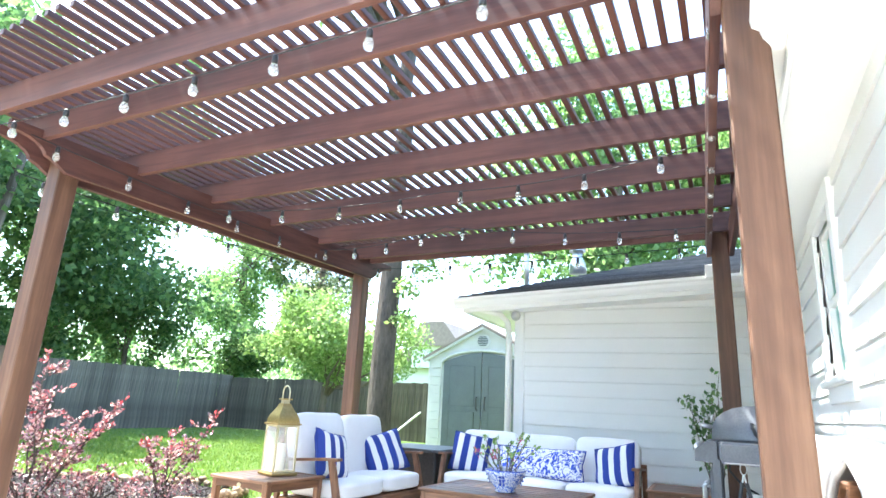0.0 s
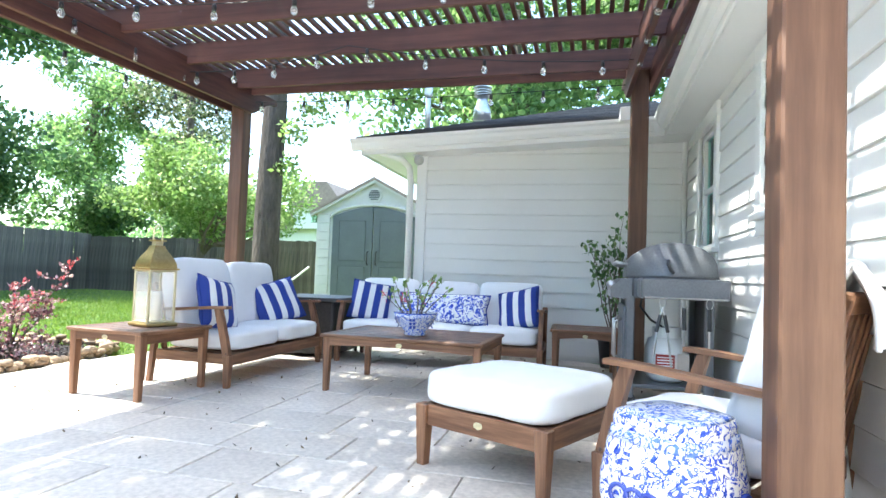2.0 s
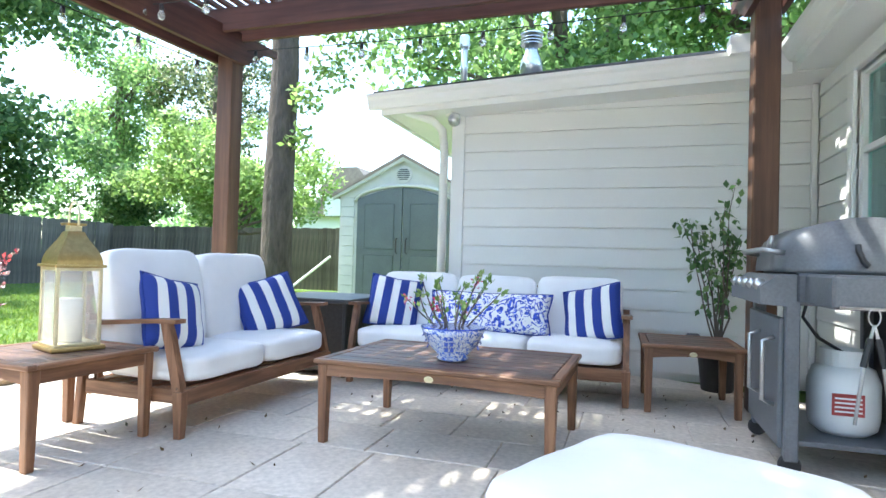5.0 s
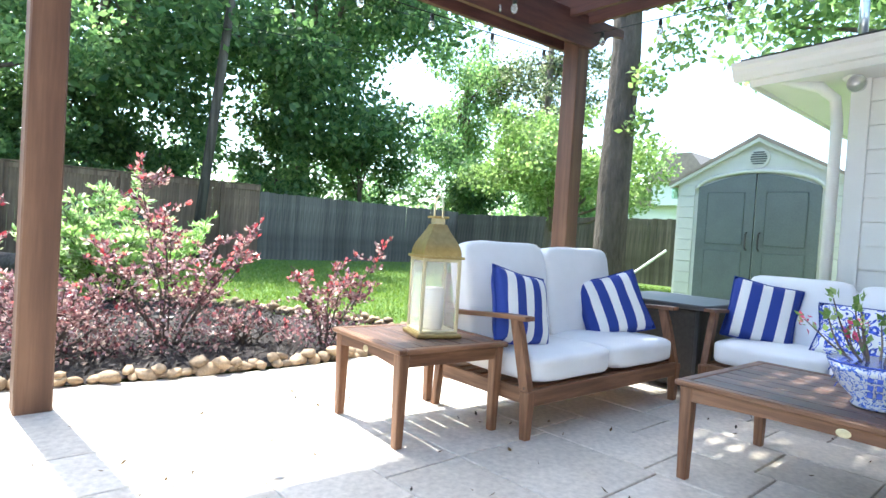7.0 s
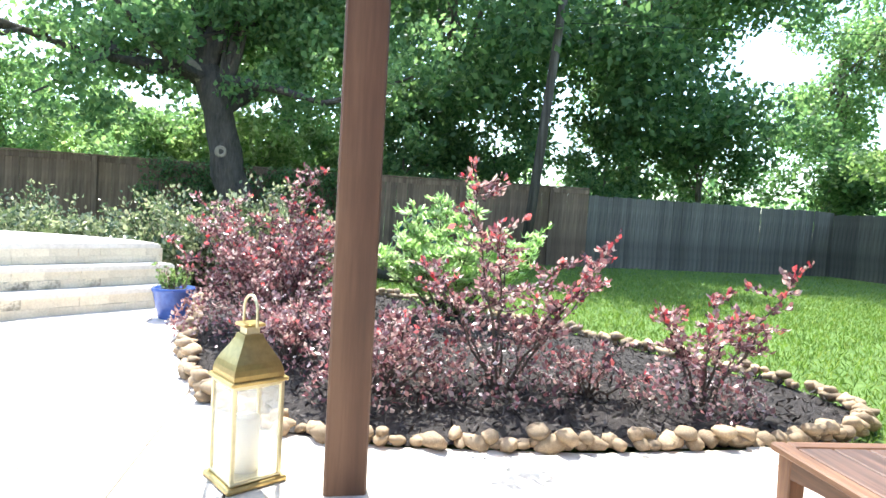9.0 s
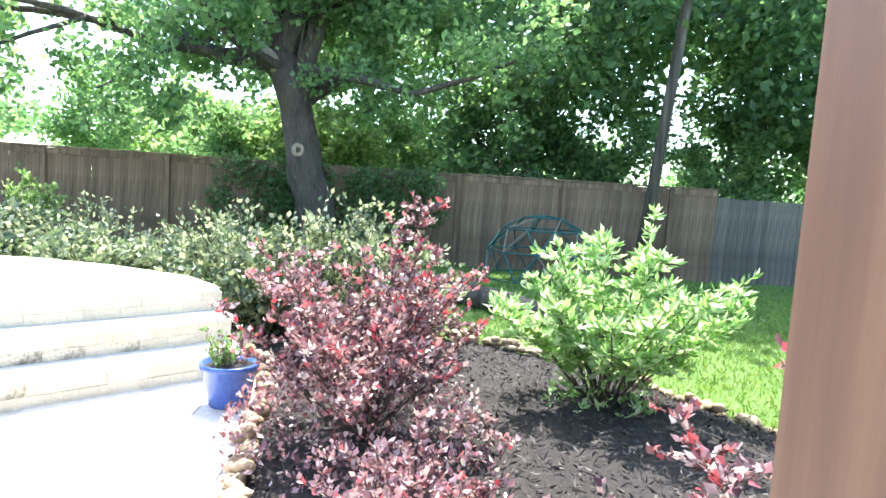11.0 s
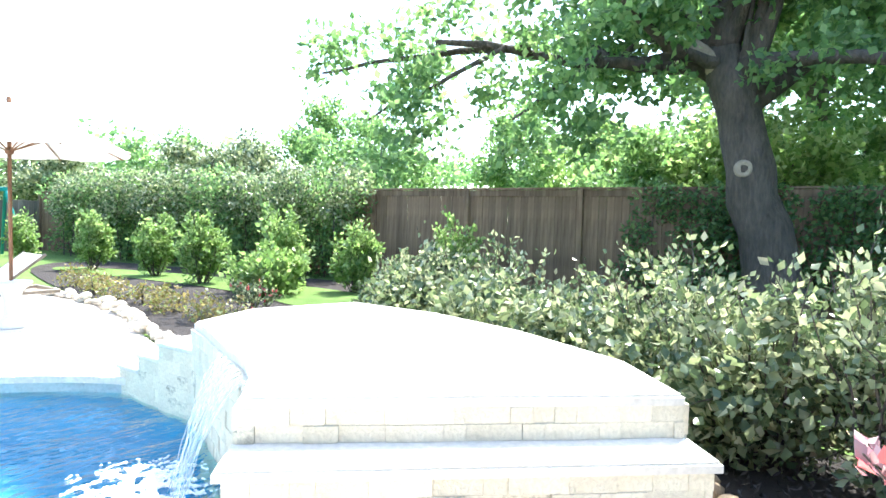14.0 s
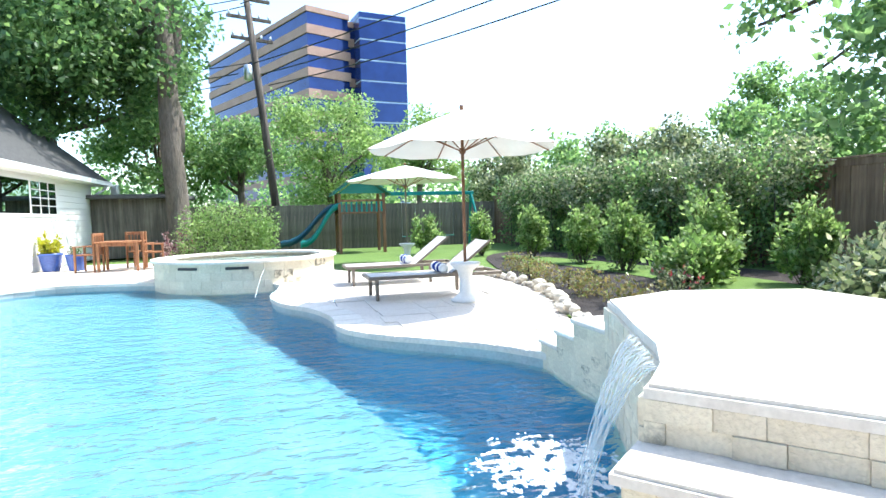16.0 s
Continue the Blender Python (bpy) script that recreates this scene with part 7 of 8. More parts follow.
for ix in range(-52, 53):
    for iy in range(-52, 53):
        x, y = ix * cell, iy * cell
        r_ = math.hypot(x * 0.95, y * 0.85)
        lace = abs(noise.noise(Vector((x * 8.0, y * 8.0, 3.1)))) + 0.55 * abs(noise.noise(Vector((x * 27, y * 27, 8.4))))
        if lace < 0.58 - 1.35 * r_ and r_ < 0.6:
            h = -0.127 + 0.022 * max(0.0, 0.3 - r_) + 0.006 * noise.noise(Vector((x * 30, y * 30, 1)))
            lo = [bm.verts.new((FC.x + x + a * cell, FC.y + y + b * cell, -0.132)) for a, b in ((0, 0), (1, 0), (1, 1), (0, 1))]
            hi = [bm.verts.new((v.co.x + rng.normal() * 0.002, v.co.y + rng.normal() * 0.002, h)) for v in lo]
            bm.faces.new(hi)
            for k in range(4):
                bm.faces.new((lo[k], lo[(k + 1) % 4], hi[(k + 1) % 4], hi[k]))
tagged(part("foam", bm, foam, None, "", True), "white foam where the waterfall meets the pool", "foam", kind="stuff")
JT = thing("deck_jets", "thin arcs of water jetting into the pool", "water jet", (0, 0, 0))
for a, b, h in (((-6.3, -12.35, 0.47), (-6.62, -8.5, -0.12), 0.22), ((-5.6, -12.1, 0.30), (-5.45, -11.3, -0.12), 0.08)):
    a, b = Vector(a), Vector(b)
    pts = []
    for k in range(15):
        u = k / 14
        p = a.lerp(b, u)
        p.z += h * 4 * u * (1 - u) * 0.6
        pts.append(p)
    part("jet", tube(bmesh.new(), pts, [0.004 + 0.003 * k / 14 for k in range(15)], 5), falling, JT)

# ---- spa ----
SP = thing("spa", "round raised spa with stone face and pale coping", "spa", (-5.22, -13.9, 0), kind="structure")
SR = 1.76
ring_o = [((SR + 0.06) * math.cos(2 * math.pi * k / 48), (SR + 0.06) * math.sin(2 * math.pi * k / 48)) for k in range(48)]
ring_i = [((SR - 0.28) * math.cos(2 * math.pi * k / 48), (SR - 0.28) * math.sin(2 * math.pi * k / 48)) for k in range(48)]
bm = filled([ring_o, ring_i], 0.45)
r = bmesh.ops.extrude_face_region(bm, geom=bm.faces[:])
for v in [g for g in r["geom"] if isinstance(g, bmesh.types.BMVert)]:
    v.co.z = 0.405
part("coping", bm, coping, SP)
bm = wall_strip(bmesh.new(), [(x * 0.93, y * 0.93) for x, y in ring_o], -0.3, 0.404)
part("wall_core", bm, pale_grout, SP)
for k in range(30):
    a0, a1 = 2 * math.pi * k / 30, 2 * math.pi * (k + 1) / 30
    for rz_ in range(4):
        sh = 0.5 * (rz_ % 2) * (a1 - a0)
        bm = bmesh.new()
        prism(bm, [((SR - 0.06) * math.cos(a0 + sh), (SR - 0.06) * math.sin(a0 + sh)), (SR * math.cos(a0 + sh + 0.0015), SR * math.sin(a0 + sh + 0.0015)), (SR * math.cos(a1 + sh - 0.0015), SR * math.sin(a1 + sh - 0.0015)), ((SR - 0.06) * math.cos(a1 + sh), (SR - 0.06) * math.sin(a1 + sh))], -0.2 + rz_ * 0.15, -0.2 + rz_ * 0.15 + 0.1485)
        part("stone", bm, split_stone, SP)
part("water", filled([ring_i], 0.36), water, SP)
part("basin", filled([ring_i], -0.3), plaster_caustic, SP)
for a in (97, 127):
    o = part("scupper", boxed(-0.2, 0.2, -0.04, 0.006, 0.30, 0.35, 0.002), grill_dark, SP, "dark spillway slot")
    o.matrix_local = Matrix.Rotation(radians(a - 130), 4, "Z") @ Matrix.Translation((0, SR, 0))

# ---- loungers and umbrellas ----
def lounger(at, rz, up, label):
    t = thing("sun_lounger", label, "lounger", at, rz)
    L, w, h = 1.98, 0.66, 0.34
    for s in (-1, 1):
        part("side_rail", boxed(0, L, s * w / 2 - 0.02, s * w / 2 + 0.02, h - 0.05, h, 0.006), lounger_frame_m, t)
        for x in (0.12, L - 0.5):
            bm = leg(bmesh.new(), x, s * (w / 2 - 0.01), h - 0.05, 0.055, 0.045)
            part("leg", bm, lounger_frame_m, t)
    part("end_rail", boxed(0, 0.04, -w / 2 + 0.02, w / 2 - 0.02, h - 0.05, h, 0.005), lounger_frame_m, t)
    part("end_rail", boxed(L - 0.04, L, -w / 2 + 0.02, w / 2 - 0.02, h - 0.05, h, 0.005), lounger_frame_m, t)
    part("sling", boxed(0.04, 1.22, -w / 2 + 0.02, w / 2 - 0.02, h - 0.022, h - 0.008, 0.004), sling, t, "pale woven sling")
    m0 = Matrix.Translation((1.22, 0, h - 0.01)) @ Matrix.Rotation(radians(-up), 4, "Y")
    part("backrest", boxed(0, 0.74, -w / 2 + 0.025, w / 2 - 0.025, -0.012, 0.006, 0.004, m0), sling, t, "raised pale backrest")
    part("backrest_frame", boxed(0, 0.76, -w / 2 + 0.0, -w / 2 + 0.03, -0.02, 0.012, 0.004, m0), lounger_frame_m, t)
    part("backrest_frame", boxed(0, 0.76, w / 2 - 0.03, w / 2, -0.02, 0.012, 0.004, m0), lounger_frame_m, t)
    return t


LA = "taupe sun lounger with raised backrest on the pool deck"
lounger((-7.05, -9.55, 0), 180, 38, LA)
lounger((-6.95, -11.45, 0), 180, 38, LA)
for x, y, z in ((-8.15, -9.5, 0.40), (-8.05, -11.4, 0.40)):
    tt = thing("rolled_towel", "rolled white towel with navy band on the lounger", "towel", (x, y, z - 0.06))
    bm = bmesh.new()
    tube(bm, [(0, -0.26, 0.07), (0, -0.24, 0.07), (0, 0.24, 0.07), (0, 0.26, 0.07)], [0.05, 0.07, 0.07, 0.05], 16)
    part("roll", bm, towel_mat, tt, "", True)
    part("band", tube(bmesh.new(), [(0, -0.15, 0.07), (0, 0.0, 0.07)], 0.073, 16), fabric_blue, tt, "navy stripe", True)
    part("band", tube(bmesh.new(), [(0, 0.1, 0.07), (0, 0.2, 0.07)], 0.073, 16), fabric_blue, tt, "navy stripe", True)


def umbrella(at, label, R, top, edge_z, tilt=0.0):
    t = thing("patio_umbrella", label, "umbrella", at)
    part("pole", tube(bmesh.new(), [(0, 0, 0.3), (0, 0, top + 0.02)], 0.021, 12), cedar if tilt else lounger_frame_m, t, "slim pole", True)
    n = 8
    bm = bmesh.new()
    c = bm.verts.new((0, 0, top))
    rings = []
    for j in range(1, 6):
        u = j / 5
        ring = []
        for k in range(n * 4):
            a = 2 * math.pi * k / (n * 4)
            f = (k % 4) / 4.0
            sag = 0.035 * math.sin(f * math.pi) * u
            pull = 1 - 0.055 * math.sin(f * math.pi)
            ring.append(bm.verts.new((R * u * pull * math.cos(a), R * u * pull * math.sin(a), top - (top - edge_z) * u ** 1.12 - sag)))
        rings.append(ring)
    m_ = n * 4
    for k in range(m_):
        bm.faces.new((c, rings[0][k], rings[0][(k + 1) % m_]))
    for a, b in zip(rings, rings[1:]):
        for k in range(m_):
            bm.faces.new((a[k], b[k], b[(k + 1) % m_], a[(k + 1) % m_]))
    cp = part("canopy", bm, umbrella_canvas, t, "ivory canvas canopy", True)
    for k in range(n):
        a = 2 * math.pi * k / n
        e = Vector((R * math.cos(a), R * math.sin(a), edge_z))
        part("rib", tube(bmesh.new(), [(0, 0, top - 0.03), e * 0.5 + Vector((0, 0, top - (top - edge_z) * 0.46)) - Vector((0, 0, edge_z * 0.5 + 0.02)), e - Vector((0, 0, 0.015))], 0.009, 5), cedar, t)
        part("strut", tube(bmesh.new(), [(0.02 * math.cos(a), 0.02 * math.sin(a), top - 0.55), (R * 0.5 * math.cos(a), R * 0.5 * math.sin(a), top - (top - edge_z) * 0.46 - 0.035)], 0.008, 5), cedar, t)
    part("hub", lathe(bmesh.new(), [(0.03, top - 0.59), (0.045, top - 0.57), (0.045, top - 0.53), (0.03, top - 0.51)], 12), cedar, t)
    part("finial", lathe(bmesh.new(), [(0.02, top), (0.03, top + 0.03), (0.02, top + 0.06), (0.005, top + 0.07)], 10), cedar, t)
    part("base", lathe(bmesh.new(), [(0.20, 0), (0.21, 0.03), (0.15, 0.06), (0.09, 0.12), (0.08, 0.3), (0.11, 0.42), (0.20, 0.5), (0.21, 0.53), (0.04, 0.54)], 24), white_stone, t, "white urn-shaped stand", True)
    return t


umbrella((-8.30, -8.70, 0), "open ivory market umbrella in a white stand by the loungers", 1.28, 2.58, 2.06, 1)
umbrella((-9.0, -15.7, -0.05), "open ivory market umbrella behind the spa", 1.5, 2.5, 2.12)

# mulch bed and stones beside the loungers
BED2 = rounded([(-9.15, -5.6), (-9.25, -7.4), (-9.75, -8.7), (-10.1, -10.6), (-10.3, -12.6), (-11.6, -17.5), (-13.8, -18.5), (-14.4, -12.0), (-15.4, -6.2), (-12.5, -4.6), (-10.3, -4.9)], 2)
bm = filled([BED2], -0.025)
tagged(part("mulch_bed", bm, mulch_mat), "dark mulch bed under the young shrubs", "mulch", kind="structure")
bm = filled([rounded([(-11.4, -6.8), (-12.2, -9.8), (-12.0, -13.0), (-11.5, -16.0), (-12.3, -16.8), (-13.3, -13.0), (-13.6, -9.2), (-13.2, -6.4)], 2)], -0.012)
tagged(part("lawn_strip", bm, soil_mat), "narrow sunlit grass strip before the hedge", "lawn", kind="structure")
pale_rock = surface("pale_rock", (0.42, 0.37, 0.30), (0.66, 0.60, 0.51), 9, 0.8, fine=60, bumpy=0.4, vary=0.15)
pale_stones = [stone_mesh("stone", k + 11, pale_rock) for k in range(7)]
edge2 = thing("stone_edging", "pale river stones edging the bed by the loungers", "edging", kind="structure")
stones_along([(-8.95, -6.4), (-9.1, -7.3), (-9.5, -8.4), (-9.75, -9.6), (-9.8, -10.8), (-9.7, -12.2)], 0.1, 0.07, edge2, 0.0, False, pale_stones)
rp = np.random.default_rng(77)
shrub("red_rose", "low bush with one red bloom in the bed", (-10.8, -7.6, 0), 0.5, 0.4, 12, 700, 0.06, LEAF_GREY, 131, LEAF_REDTIP, 0.12)

# ---- far house wing with its patio set ----
FH = thing("guest_wing", "white far house wing with shuttered window and grey hip roof", "house", (0.1, -23.0, 0))
FH.rotation_euler = (0, 0, math.pi / 2)
part("wall", boxed(0, 10, -7, 0, 0, 2.58, 0.01), siding_white, FH)
for k in range(14):
    part("siding_board", boxed(0.0, 10, 0.0, 0.018, 0.05 + k * 0.178, 0.215 + k * 0.178, 0.004), siding_white, FH)
bm = bmesh.new()
v = [bm.verts.new(p) for p in ((-0.55, 0.5, 2.56), (10.5, 0.5, 2.56), (10.5, -7.5, 2.56), (-0.55, -7.5, 2.56), (2.8, -3.5, 6.3), (10.5, -3.5, 6.3))]
for f in ((0, 1, 5, 4), (0, 4, 3), (3, 4, 5, 2), (0, 3, 2, 1), (1, 2, 5)):
    bm.faces.new([v[i] for i in f])
part("roof", bm, shingle, FH)
part("fascia", boxed(-0.57, 10.5, 0.48, 0.52, 2.44, 2.58, 0.004), trim_white, FH)
part("fascia", boxed(-0.57, -0.53, -7.5, 0.48, 2.44, 2.58, 0.004), trim_white, FH)
part("soffit", boxed(-0.53, 10.5, 0.0, 0.48, 2.46, 2.49, 0.002), trim_white, FH)
part("downspout", tube(bmesh.new(), [(-0.4, 0.45, 2.5), (-0.3, 0.3, 2.3), (-0.06, 0.05, 2.1), (-0.06, 0.05, 0.05)], 0.045, 8), trim_white, FH)
wf = part("window", boxed(3.28, 7.3, 0.02, 0.05, 1.40, 2.38, 0.006), trim_white, FH, "white-framed window with shutters inside")
part("pane", boxed(3.36, 5.02, 0.051, 0.056, 1.48, 2.30, 0), window_glass, wf)
part("pane", boxed(5.14, 7.2, 0.051, 0.056, 1.48, 2.30, 0), window_glass, wf)
for k in range(2):
    part("muntin", boxed(3.36 + 0.553 * (k + 1) - 0.02, 3.36 + 0.553 * (k + 1) + 0.02, 0.057, 0.066, 1.48, 2.30, 0), trim_white, wf)
for k in range(3):
    part("muntin", boxed(3.36, 5.02, 0.057, 0.065, 1.48 + 0.205 * (k + 1) - 0.012, 1.48 + 0.205 * (k + 1) + 0.012, 0), trim_white, wf)
OS = thing("carport", "low grey-roofed outbuilding behind the far wing", "outbuilding", (-0.6, -23.4, 0))
part("roof", boxed(-2.2, 2.6, -2, 1, 1.98, 2.12, 0.02), shingle, OS)
part("wall", boxed(-1.8, 2.4, -1.8, 0.6, 0, 1.98, 0.01), fence_grey, OS)
part("chimney_vent", boxed(0.0, 0.25, -0.4, -0.15, 2.12, 2.5, 0.01), galvanized, OS)


def dining_chair(at, rz):
    t = thing("dining_chair", "reddish wooden patio dining chair with slatted back", "chair", at, rz, "chairs round the patio table")
    for s in (-1, 1):
        part("leg", leg(bmesh.new(), s * 0.24, -0.22, 0.62, 0.05, 0.04), patio_teak, t)
        part("leg", leg(bmesh.new(), s * 0.24, 0.22, 0.95, 0.05, 0.04), patio_teak, t)
        part("armrest", boxed(s * 0.24 - 0.035, s * 0.24 + 0.035, -0.26, 0.22, 0.62, 0.645, 0.005), patio_teak, t)
    part("seat", boxed(-0.25, 0.25, -0.25, 0.22, 0.41, 0.44, 0.006), patio_teak, t)
    part("top_rail", boxed(-0.26, 0.26, 0.20, 0.235, 0.87, 0.95, 0.008), patio_teak, t)
    for k in range(6):
        part("back_slat", boxed(-0.2 + k * 0.08 - 0.015, -0.2 + k * 0.08 + 0.015, 0.21, 0.228, 0.44, 0.87, 0.003), patio_teak, t)
    return t


dining_chair((-1.35, -17.3, 0), 80)
dining_chair((-2.75, -17.5, 0), -80)
dining_chair((-2.3, -18.2, 0), -10)
DT = thing("dining_table", "reddish wooden patio dining table", "table", (-2.05, -17.4, 0))
part("tabletop", boxed(-0.5, 0.5, -0.45, 0.45, 0.70, 0.735, 0.006), patio_teak, DT)
for s in (-1, 1):
    part("apron", boxed(-0.44, 0.44, s * 0.38 - 0.012, s * 0.38 + 0.012, 0.62, 0.70, 0.003), patio_teak, DT)
    for q in (-1, 1):
        part("leg", leg(bmesh.new(), s * 0.43, q * 0.38, 0.70, 0.07, 0.06), patio_teak, DT)
glazed_pot((-0.25, -18.1, 0), "cobalt pot with bright yellow plant by the far wing", 33, yellow_leaf, 0.27, 0.46)
glazed_pot((-0.85, -18.0, 0), "cobalt pot with a leggy green plant by the far wing", 34, LEAF_DARK, 0.24, 0.42)
shrub("yellow_shrub", "bright yellow-green bush in the blue pot", (-0.25, -18.1, 0.4), 0.6, 0.32, 14, 700, 0.09, yellow_leaf, 132)
shrub("barberry", "dull red shrub behind the patio set", (-3.0, -19.6, 0), 1.0, 0.6, 18, 1300, 0.08, LEAF_RED, 133)

# ---- play set ----
PS = thing("play_set", "wooden play set with green roof, teal slides and swing beam", "play set", (-8.6, -21.6, -0.05), 0)
for x in (-0.75, 0.75):
    for y in (-0.6, 0.6):
        part("post", boxed(x - 0.05, x + 0.05, y - 0.05, y + 0.05, 0, 2.05, 0.006), cedar, PS)
part("deck", boxed(-0.8, 0.8, -0.65, 0.65, 1.35, 1.40, 0.006), cedar, PS)
for s in (-1, 1):
    bm = bmesh.new()
    profile_board(bm, [(0, 2.66), (s * 0.98, 1.96), (s * 0.98, 2.01), (0, 2.72)], "y", -0.85, 0.85)
    part("roof_panel", bm, green_roof_m, PS)
    for k in range(8):
        u = (k + 0.5) / 8
        z_ = 2.725 - 0.71 * u
        part("roof_slat", boxed(s * 0.98 * u - 0.035, s * 0.98 * u + 0.035, -0.87, 0.87, z_, z_ + 0.03, 0.002), green_roof_m, PS)
bm = bmesh.new()
profile_board(bm, [(0, 2.6), (0.8, 2.02), (-0.8, 2.02)], "y", 0.66, 0.68)
part("gable_board", bm, green_roof_m, PS)
for k in range(9):
    part("baluster", boxed(-0.7 + k * 0.17, -0.64 + k * 0.17, 0.6, 0.64, 1.40, 1.80, 0.003), teal_plastic, PS)
part("hand_rail", boxed(-0.8, 0.8, 0.58, 0.66, 1.75, 1.82, 0.004), cedar, PS)
for y0, reach, m_ in ((-0.35, 2.0, slide_navy), (0.35, 1.35, teal_plastic)):
    bm = bmesh.new()
    rings = []
    for k in range(17):
        u = k / 16
        x = 0.7 + reach * u
        z = 1.58 - 1.42 * u + 0.15 * math.sin(u * 2.2 * math.pi) * (1 - 0.3 * u) + (0.05 if u > 0.9 else 0)
        rings.append([bm.verts.new((x, y0 - 0.27, z + 0.17)), bm.verts.new((x, y0 - 0.22, z)), bm.verts.new((x, y0 + 0.22, z)), bm.verts.new((x, y0 + 0.27, z + 0.17)), bm.verts.new((x, y0 + 0.31, z + 0.15)), bm.verts.new((x, y0 + 0.24, z - 0.04)), bm.verts.new((x, y0 - 0.24, z - 0.04)), bm.verts.new((x, y0 - 0.31, z + 0.15))])
    for a, b in zip(rings, rings[1:]):
        for k in range(8):
            bm.faces.new((a[k], a[(k + 1) % 8], b[(k + 1) % 8], b[k]))
    part("slide", bm, m_, PS, "plastic wave slide", True)
part("swing_beam", boxed(-4.2, -0.8, -0.06, 0.06, 1.95, 2.08, 0.006), teal_plastic, PS)
for s in (-1, 1):
    part("swing_leg", tube(bmesh.new(), [(-4.1, 0, 2.0), (-4.3, s * 0.9, 0)], 0.05, 8), teal_plastic, PS)
for x in (-3.4, -2.9, -2.0, -1.5):
    part("chain", tube(bmesh.new(), [(x, 0, 1.95), (x, 0, 0.5)], 0.008, 4), steel, PS)
for x in (-3.15, -1.75):
    part("swing_seat", boxed(x - 0.26, x + 0.26, -0.09, 0.09, 0.47, 0.50, 0.01), teal_plastic, PS)

# ---- office towers beyond the gardens ----
def tower(name, label, a, b, depth, h, floors, banded):
    """A slab block: near face from a to b, going back; bands of glass and stone or all glass with pale joints."""
    a, b = Vector((*a, 0)), Vector((*b, 0))
    u = (b - a).normalized()
    n_ = Vector((u.y, -u.x, 0))
    if n_.y > 0:
        n_ = -n_
    t = thing(name, label, "office tower", (0, 0, 0))

    def ring(inset, z0, z1, m, nm):
        p = [a + u * inset - n_ * -inset, b - u * inset - n_ * -inset, b - u * inset + n_ * (depth - inset), a + u * inset + n_ * (depth - inset)]
        part(nm, prism(bmesh.new(), [(q.x, q.y) for q in p], z0, z1), m, t)

    fh = h / floors
    for k in range(floors):
        z = k * fh
        if banded:
            ring(0.0, z, z + fh * 0.42, tower_brick, "stone_band")
            ring(0.25, z + fh * 0.42, z + fh, tower_glass, "window_band")
        else:
            ring(0.0, z, z + fh - 0.28, tower_glass, "window_band")
            ring(0.05, z + fh - 0.28, z + fh, tower_joint, "joint")
    ring(0.0, h, h + 1.0, tower_brick if banded else tower_glass, "parapet")
    return t


tower("office_tower", "pink stone and blue glass banded office block", (-11.9, -109.2), (9.3, -153.7), 9, 38, 10, True)
tower("office_tower", "dark blue glass office tower with pale joints", (-30.6, -112.3), (-21.5, -110.8), 16, 38, 10, False)
tower("office_tower", "stepped link of stone and glass between towers", (-21.6, -114.5), (-12.0, -111.0), 16, 37, 10, True)


# ---- paving stones, piece by piece ----
PAV = thing("patio_paving", "pale travertine patio paving in mixed rectangles", "paving", kind="structure")
rng = np.random.default_rng(99)
tile_me = {}
UX, UY = 0.405, 0.305
rest_v, rest_f = [], []


def tile(x0, y0, w, d, count):
    key = (round(w, 3), round(d, 3))
    if key not in tile_me:
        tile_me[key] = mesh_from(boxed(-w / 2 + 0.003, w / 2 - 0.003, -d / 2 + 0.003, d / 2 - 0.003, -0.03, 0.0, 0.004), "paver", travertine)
    o = part("paver", tile_me[key], travertine, PAV)
    o.location = (x0 + w / 2, y0 + d / 2, rng.uniform(-0.0012, 0.0012))


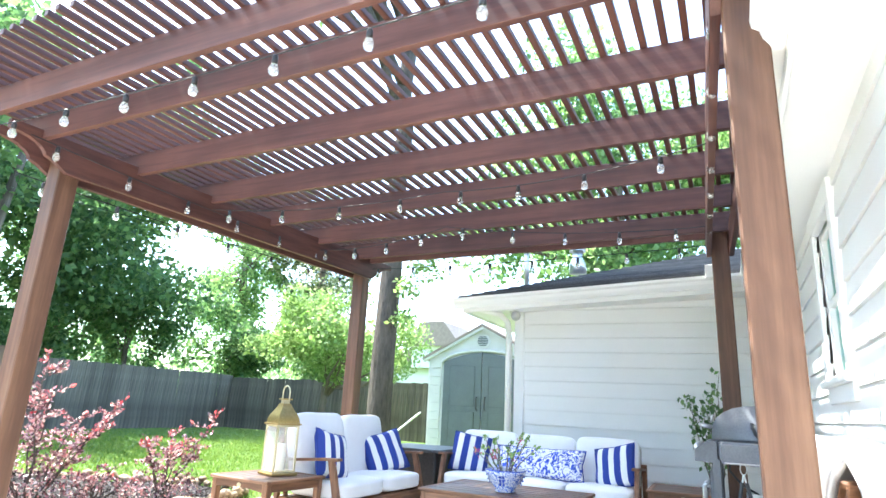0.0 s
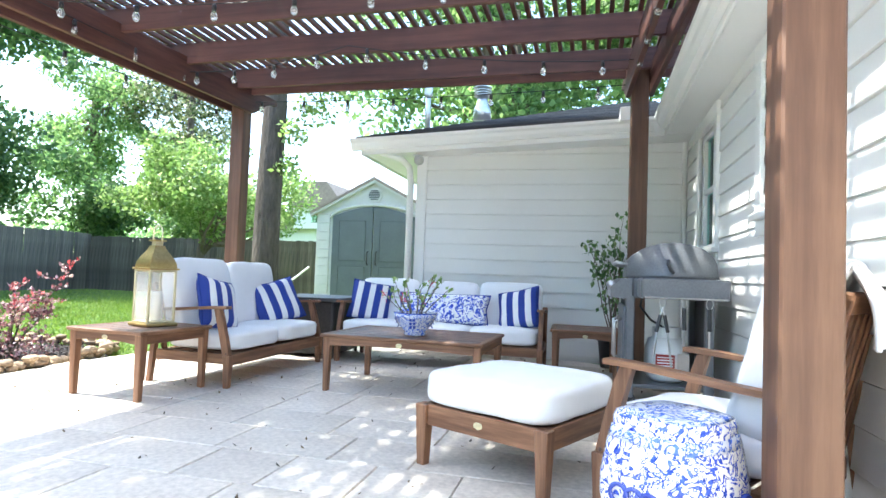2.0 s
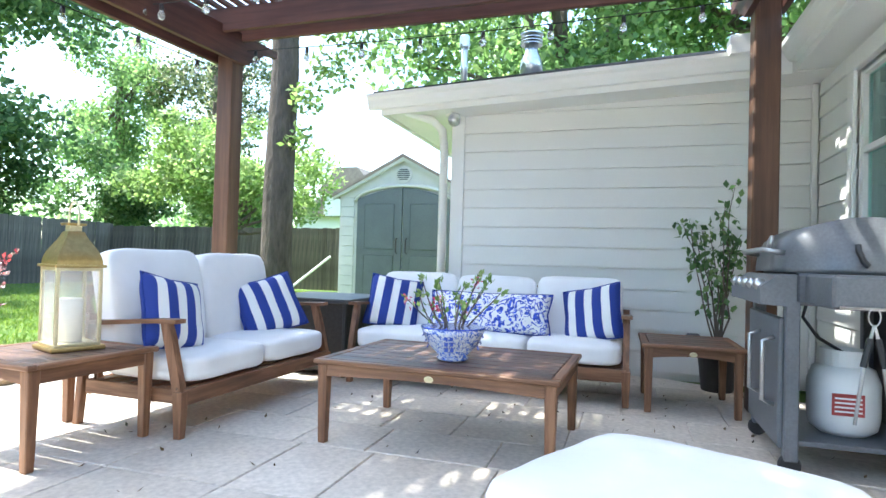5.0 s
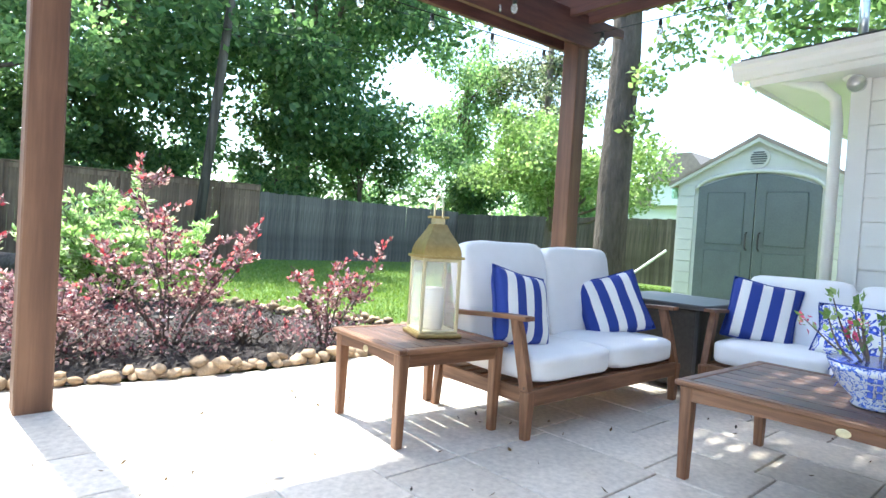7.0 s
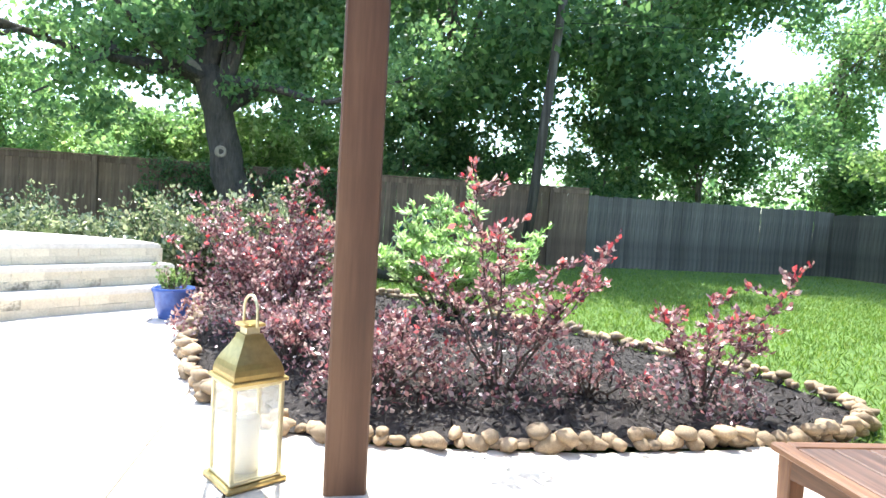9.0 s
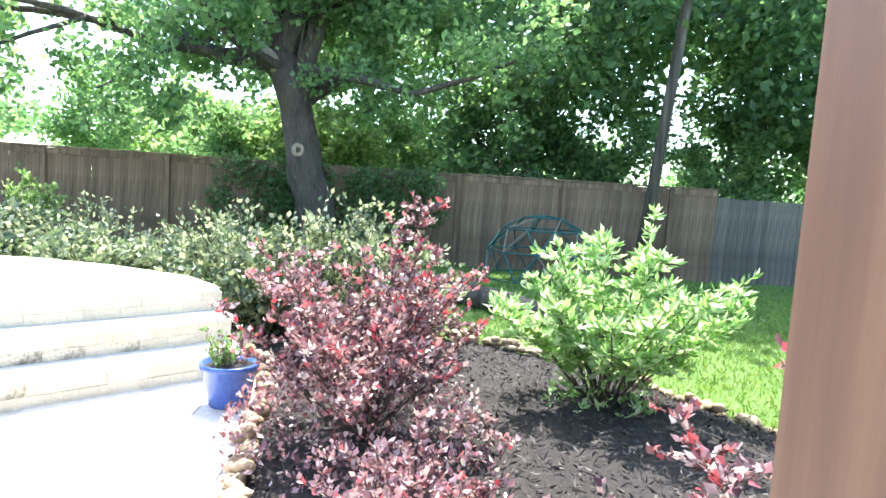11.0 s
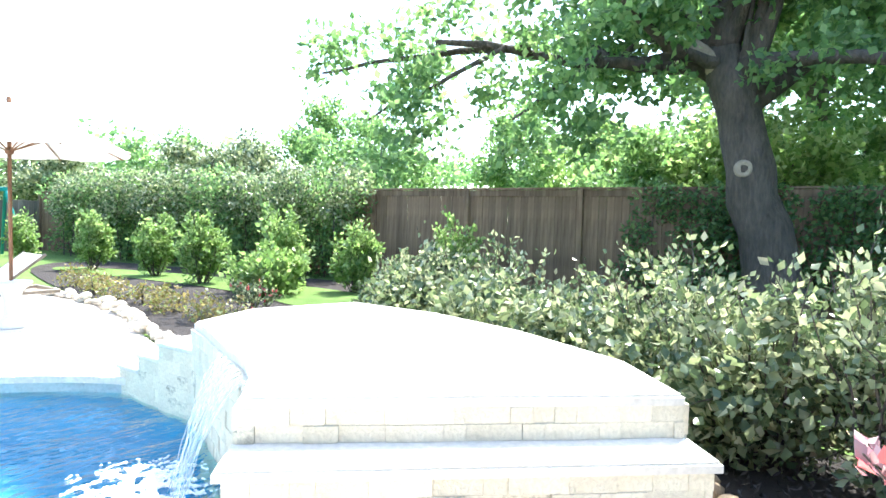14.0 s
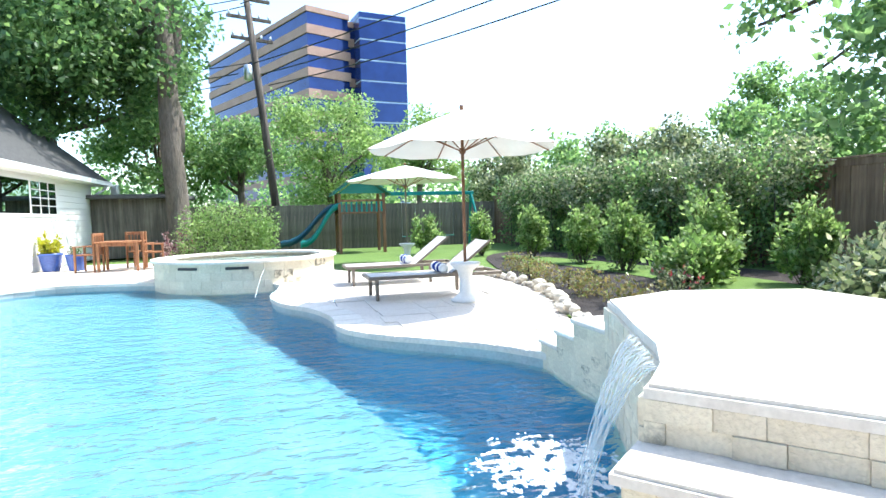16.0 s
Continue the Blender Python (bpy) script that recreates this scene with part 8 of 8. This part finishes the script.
def flat_tile(x0, y0, w, d):
    z = rng.uniform(-0.003, -0.001)
    b = len(rest_v)
    g = 0.003
    for zz in (z, -0.03):
        rest_v.extend([(x0 + g, y0 + g, zz), (x0 + w - g, y0 + g, zz), (x0 + w - g, y0 + d - g, zz), (x0 + g, y0 + d - g, zz)])
    rest_f.append((b, b + 1, b + 2, b + 3))
    for k in range(4):
        rest_f.append((b + k, b + 4 + k, b + 4 + (k + 1) % 4, b + (k + 1) % 4))


POOL_OUT = offset_loop(POOL_R, 0.30)
laid = 0
y, row_i = 5.25, 0
rows = []
yy = 5.2
while yy > -19.8:
    d = (UX, UX, UY * 2, UX)[row_i % 4]
    yy -= d
    rows.append((yy, d))
    row_i += 1
for y0, d in rows:
    x0 = -10.2 + rng.uniform(0, 0.4)
    while x0 < 4.0:
        w = float(rng.choice([UX, UX * 1.5, UY * 2]))
        cs = [(x0 + w * u, y0 + d * v) for u in (0.02, 0.5, 0.98) for v in (0.02, 0.5, 0.98)]
        ok = all(inside(c, DECK) for c in cs) and not any(inside(c, POOL_OUT) for c in cs)
        if ok and not (x0 + w > HX and y0 > -9.2):
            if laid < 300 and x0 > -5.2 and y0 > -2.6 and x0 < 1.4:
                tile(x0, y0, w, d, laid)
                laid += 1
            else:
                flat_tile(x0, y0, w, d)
        x0 += w
me = bpy.data.meshes.new("deck_pavers")
me.from_pydata(rest_v, [], rest_f)
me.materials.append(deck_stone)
tagged(part("deck_pavers", me, deck_stone, PAV), "paler deck pavers outside the patio block", "", kind="stuff")
# fill between whole pavers and the curved edges
tagged(part("edge_fill", filled([offset_loop(DECK, -0.01), offset_loop(POOL_R, 0.28)], -0.012), deck_stone, PAV), "cut pavers along curved edges", kind="stuff")

# dry leaves and twigs scattered on the patio
P = np.column_stack([rng.uniform(-3.6, 1.3, 260), rng.uniform(-1.0, 5.1, 260), np.full(260, 0.004)])
dry = leaf_mat("dry_leaves", [(0.10, 0.06, 0.03), (0.17, 0.11, 0.05), (0.06, 0.045, 0.03)], 0.1, 0.8)
tagged(part("fallen_leaves", leaf_mesh("fallen_leaves", P, 0.03, dry, rng, 3.0, rng.normal(size=(260, 3)) * np.array([1, 1, 0.05]), 0.25), dry), "small dry leaves scattered on the patio stones", "leaves", kind="stuff")
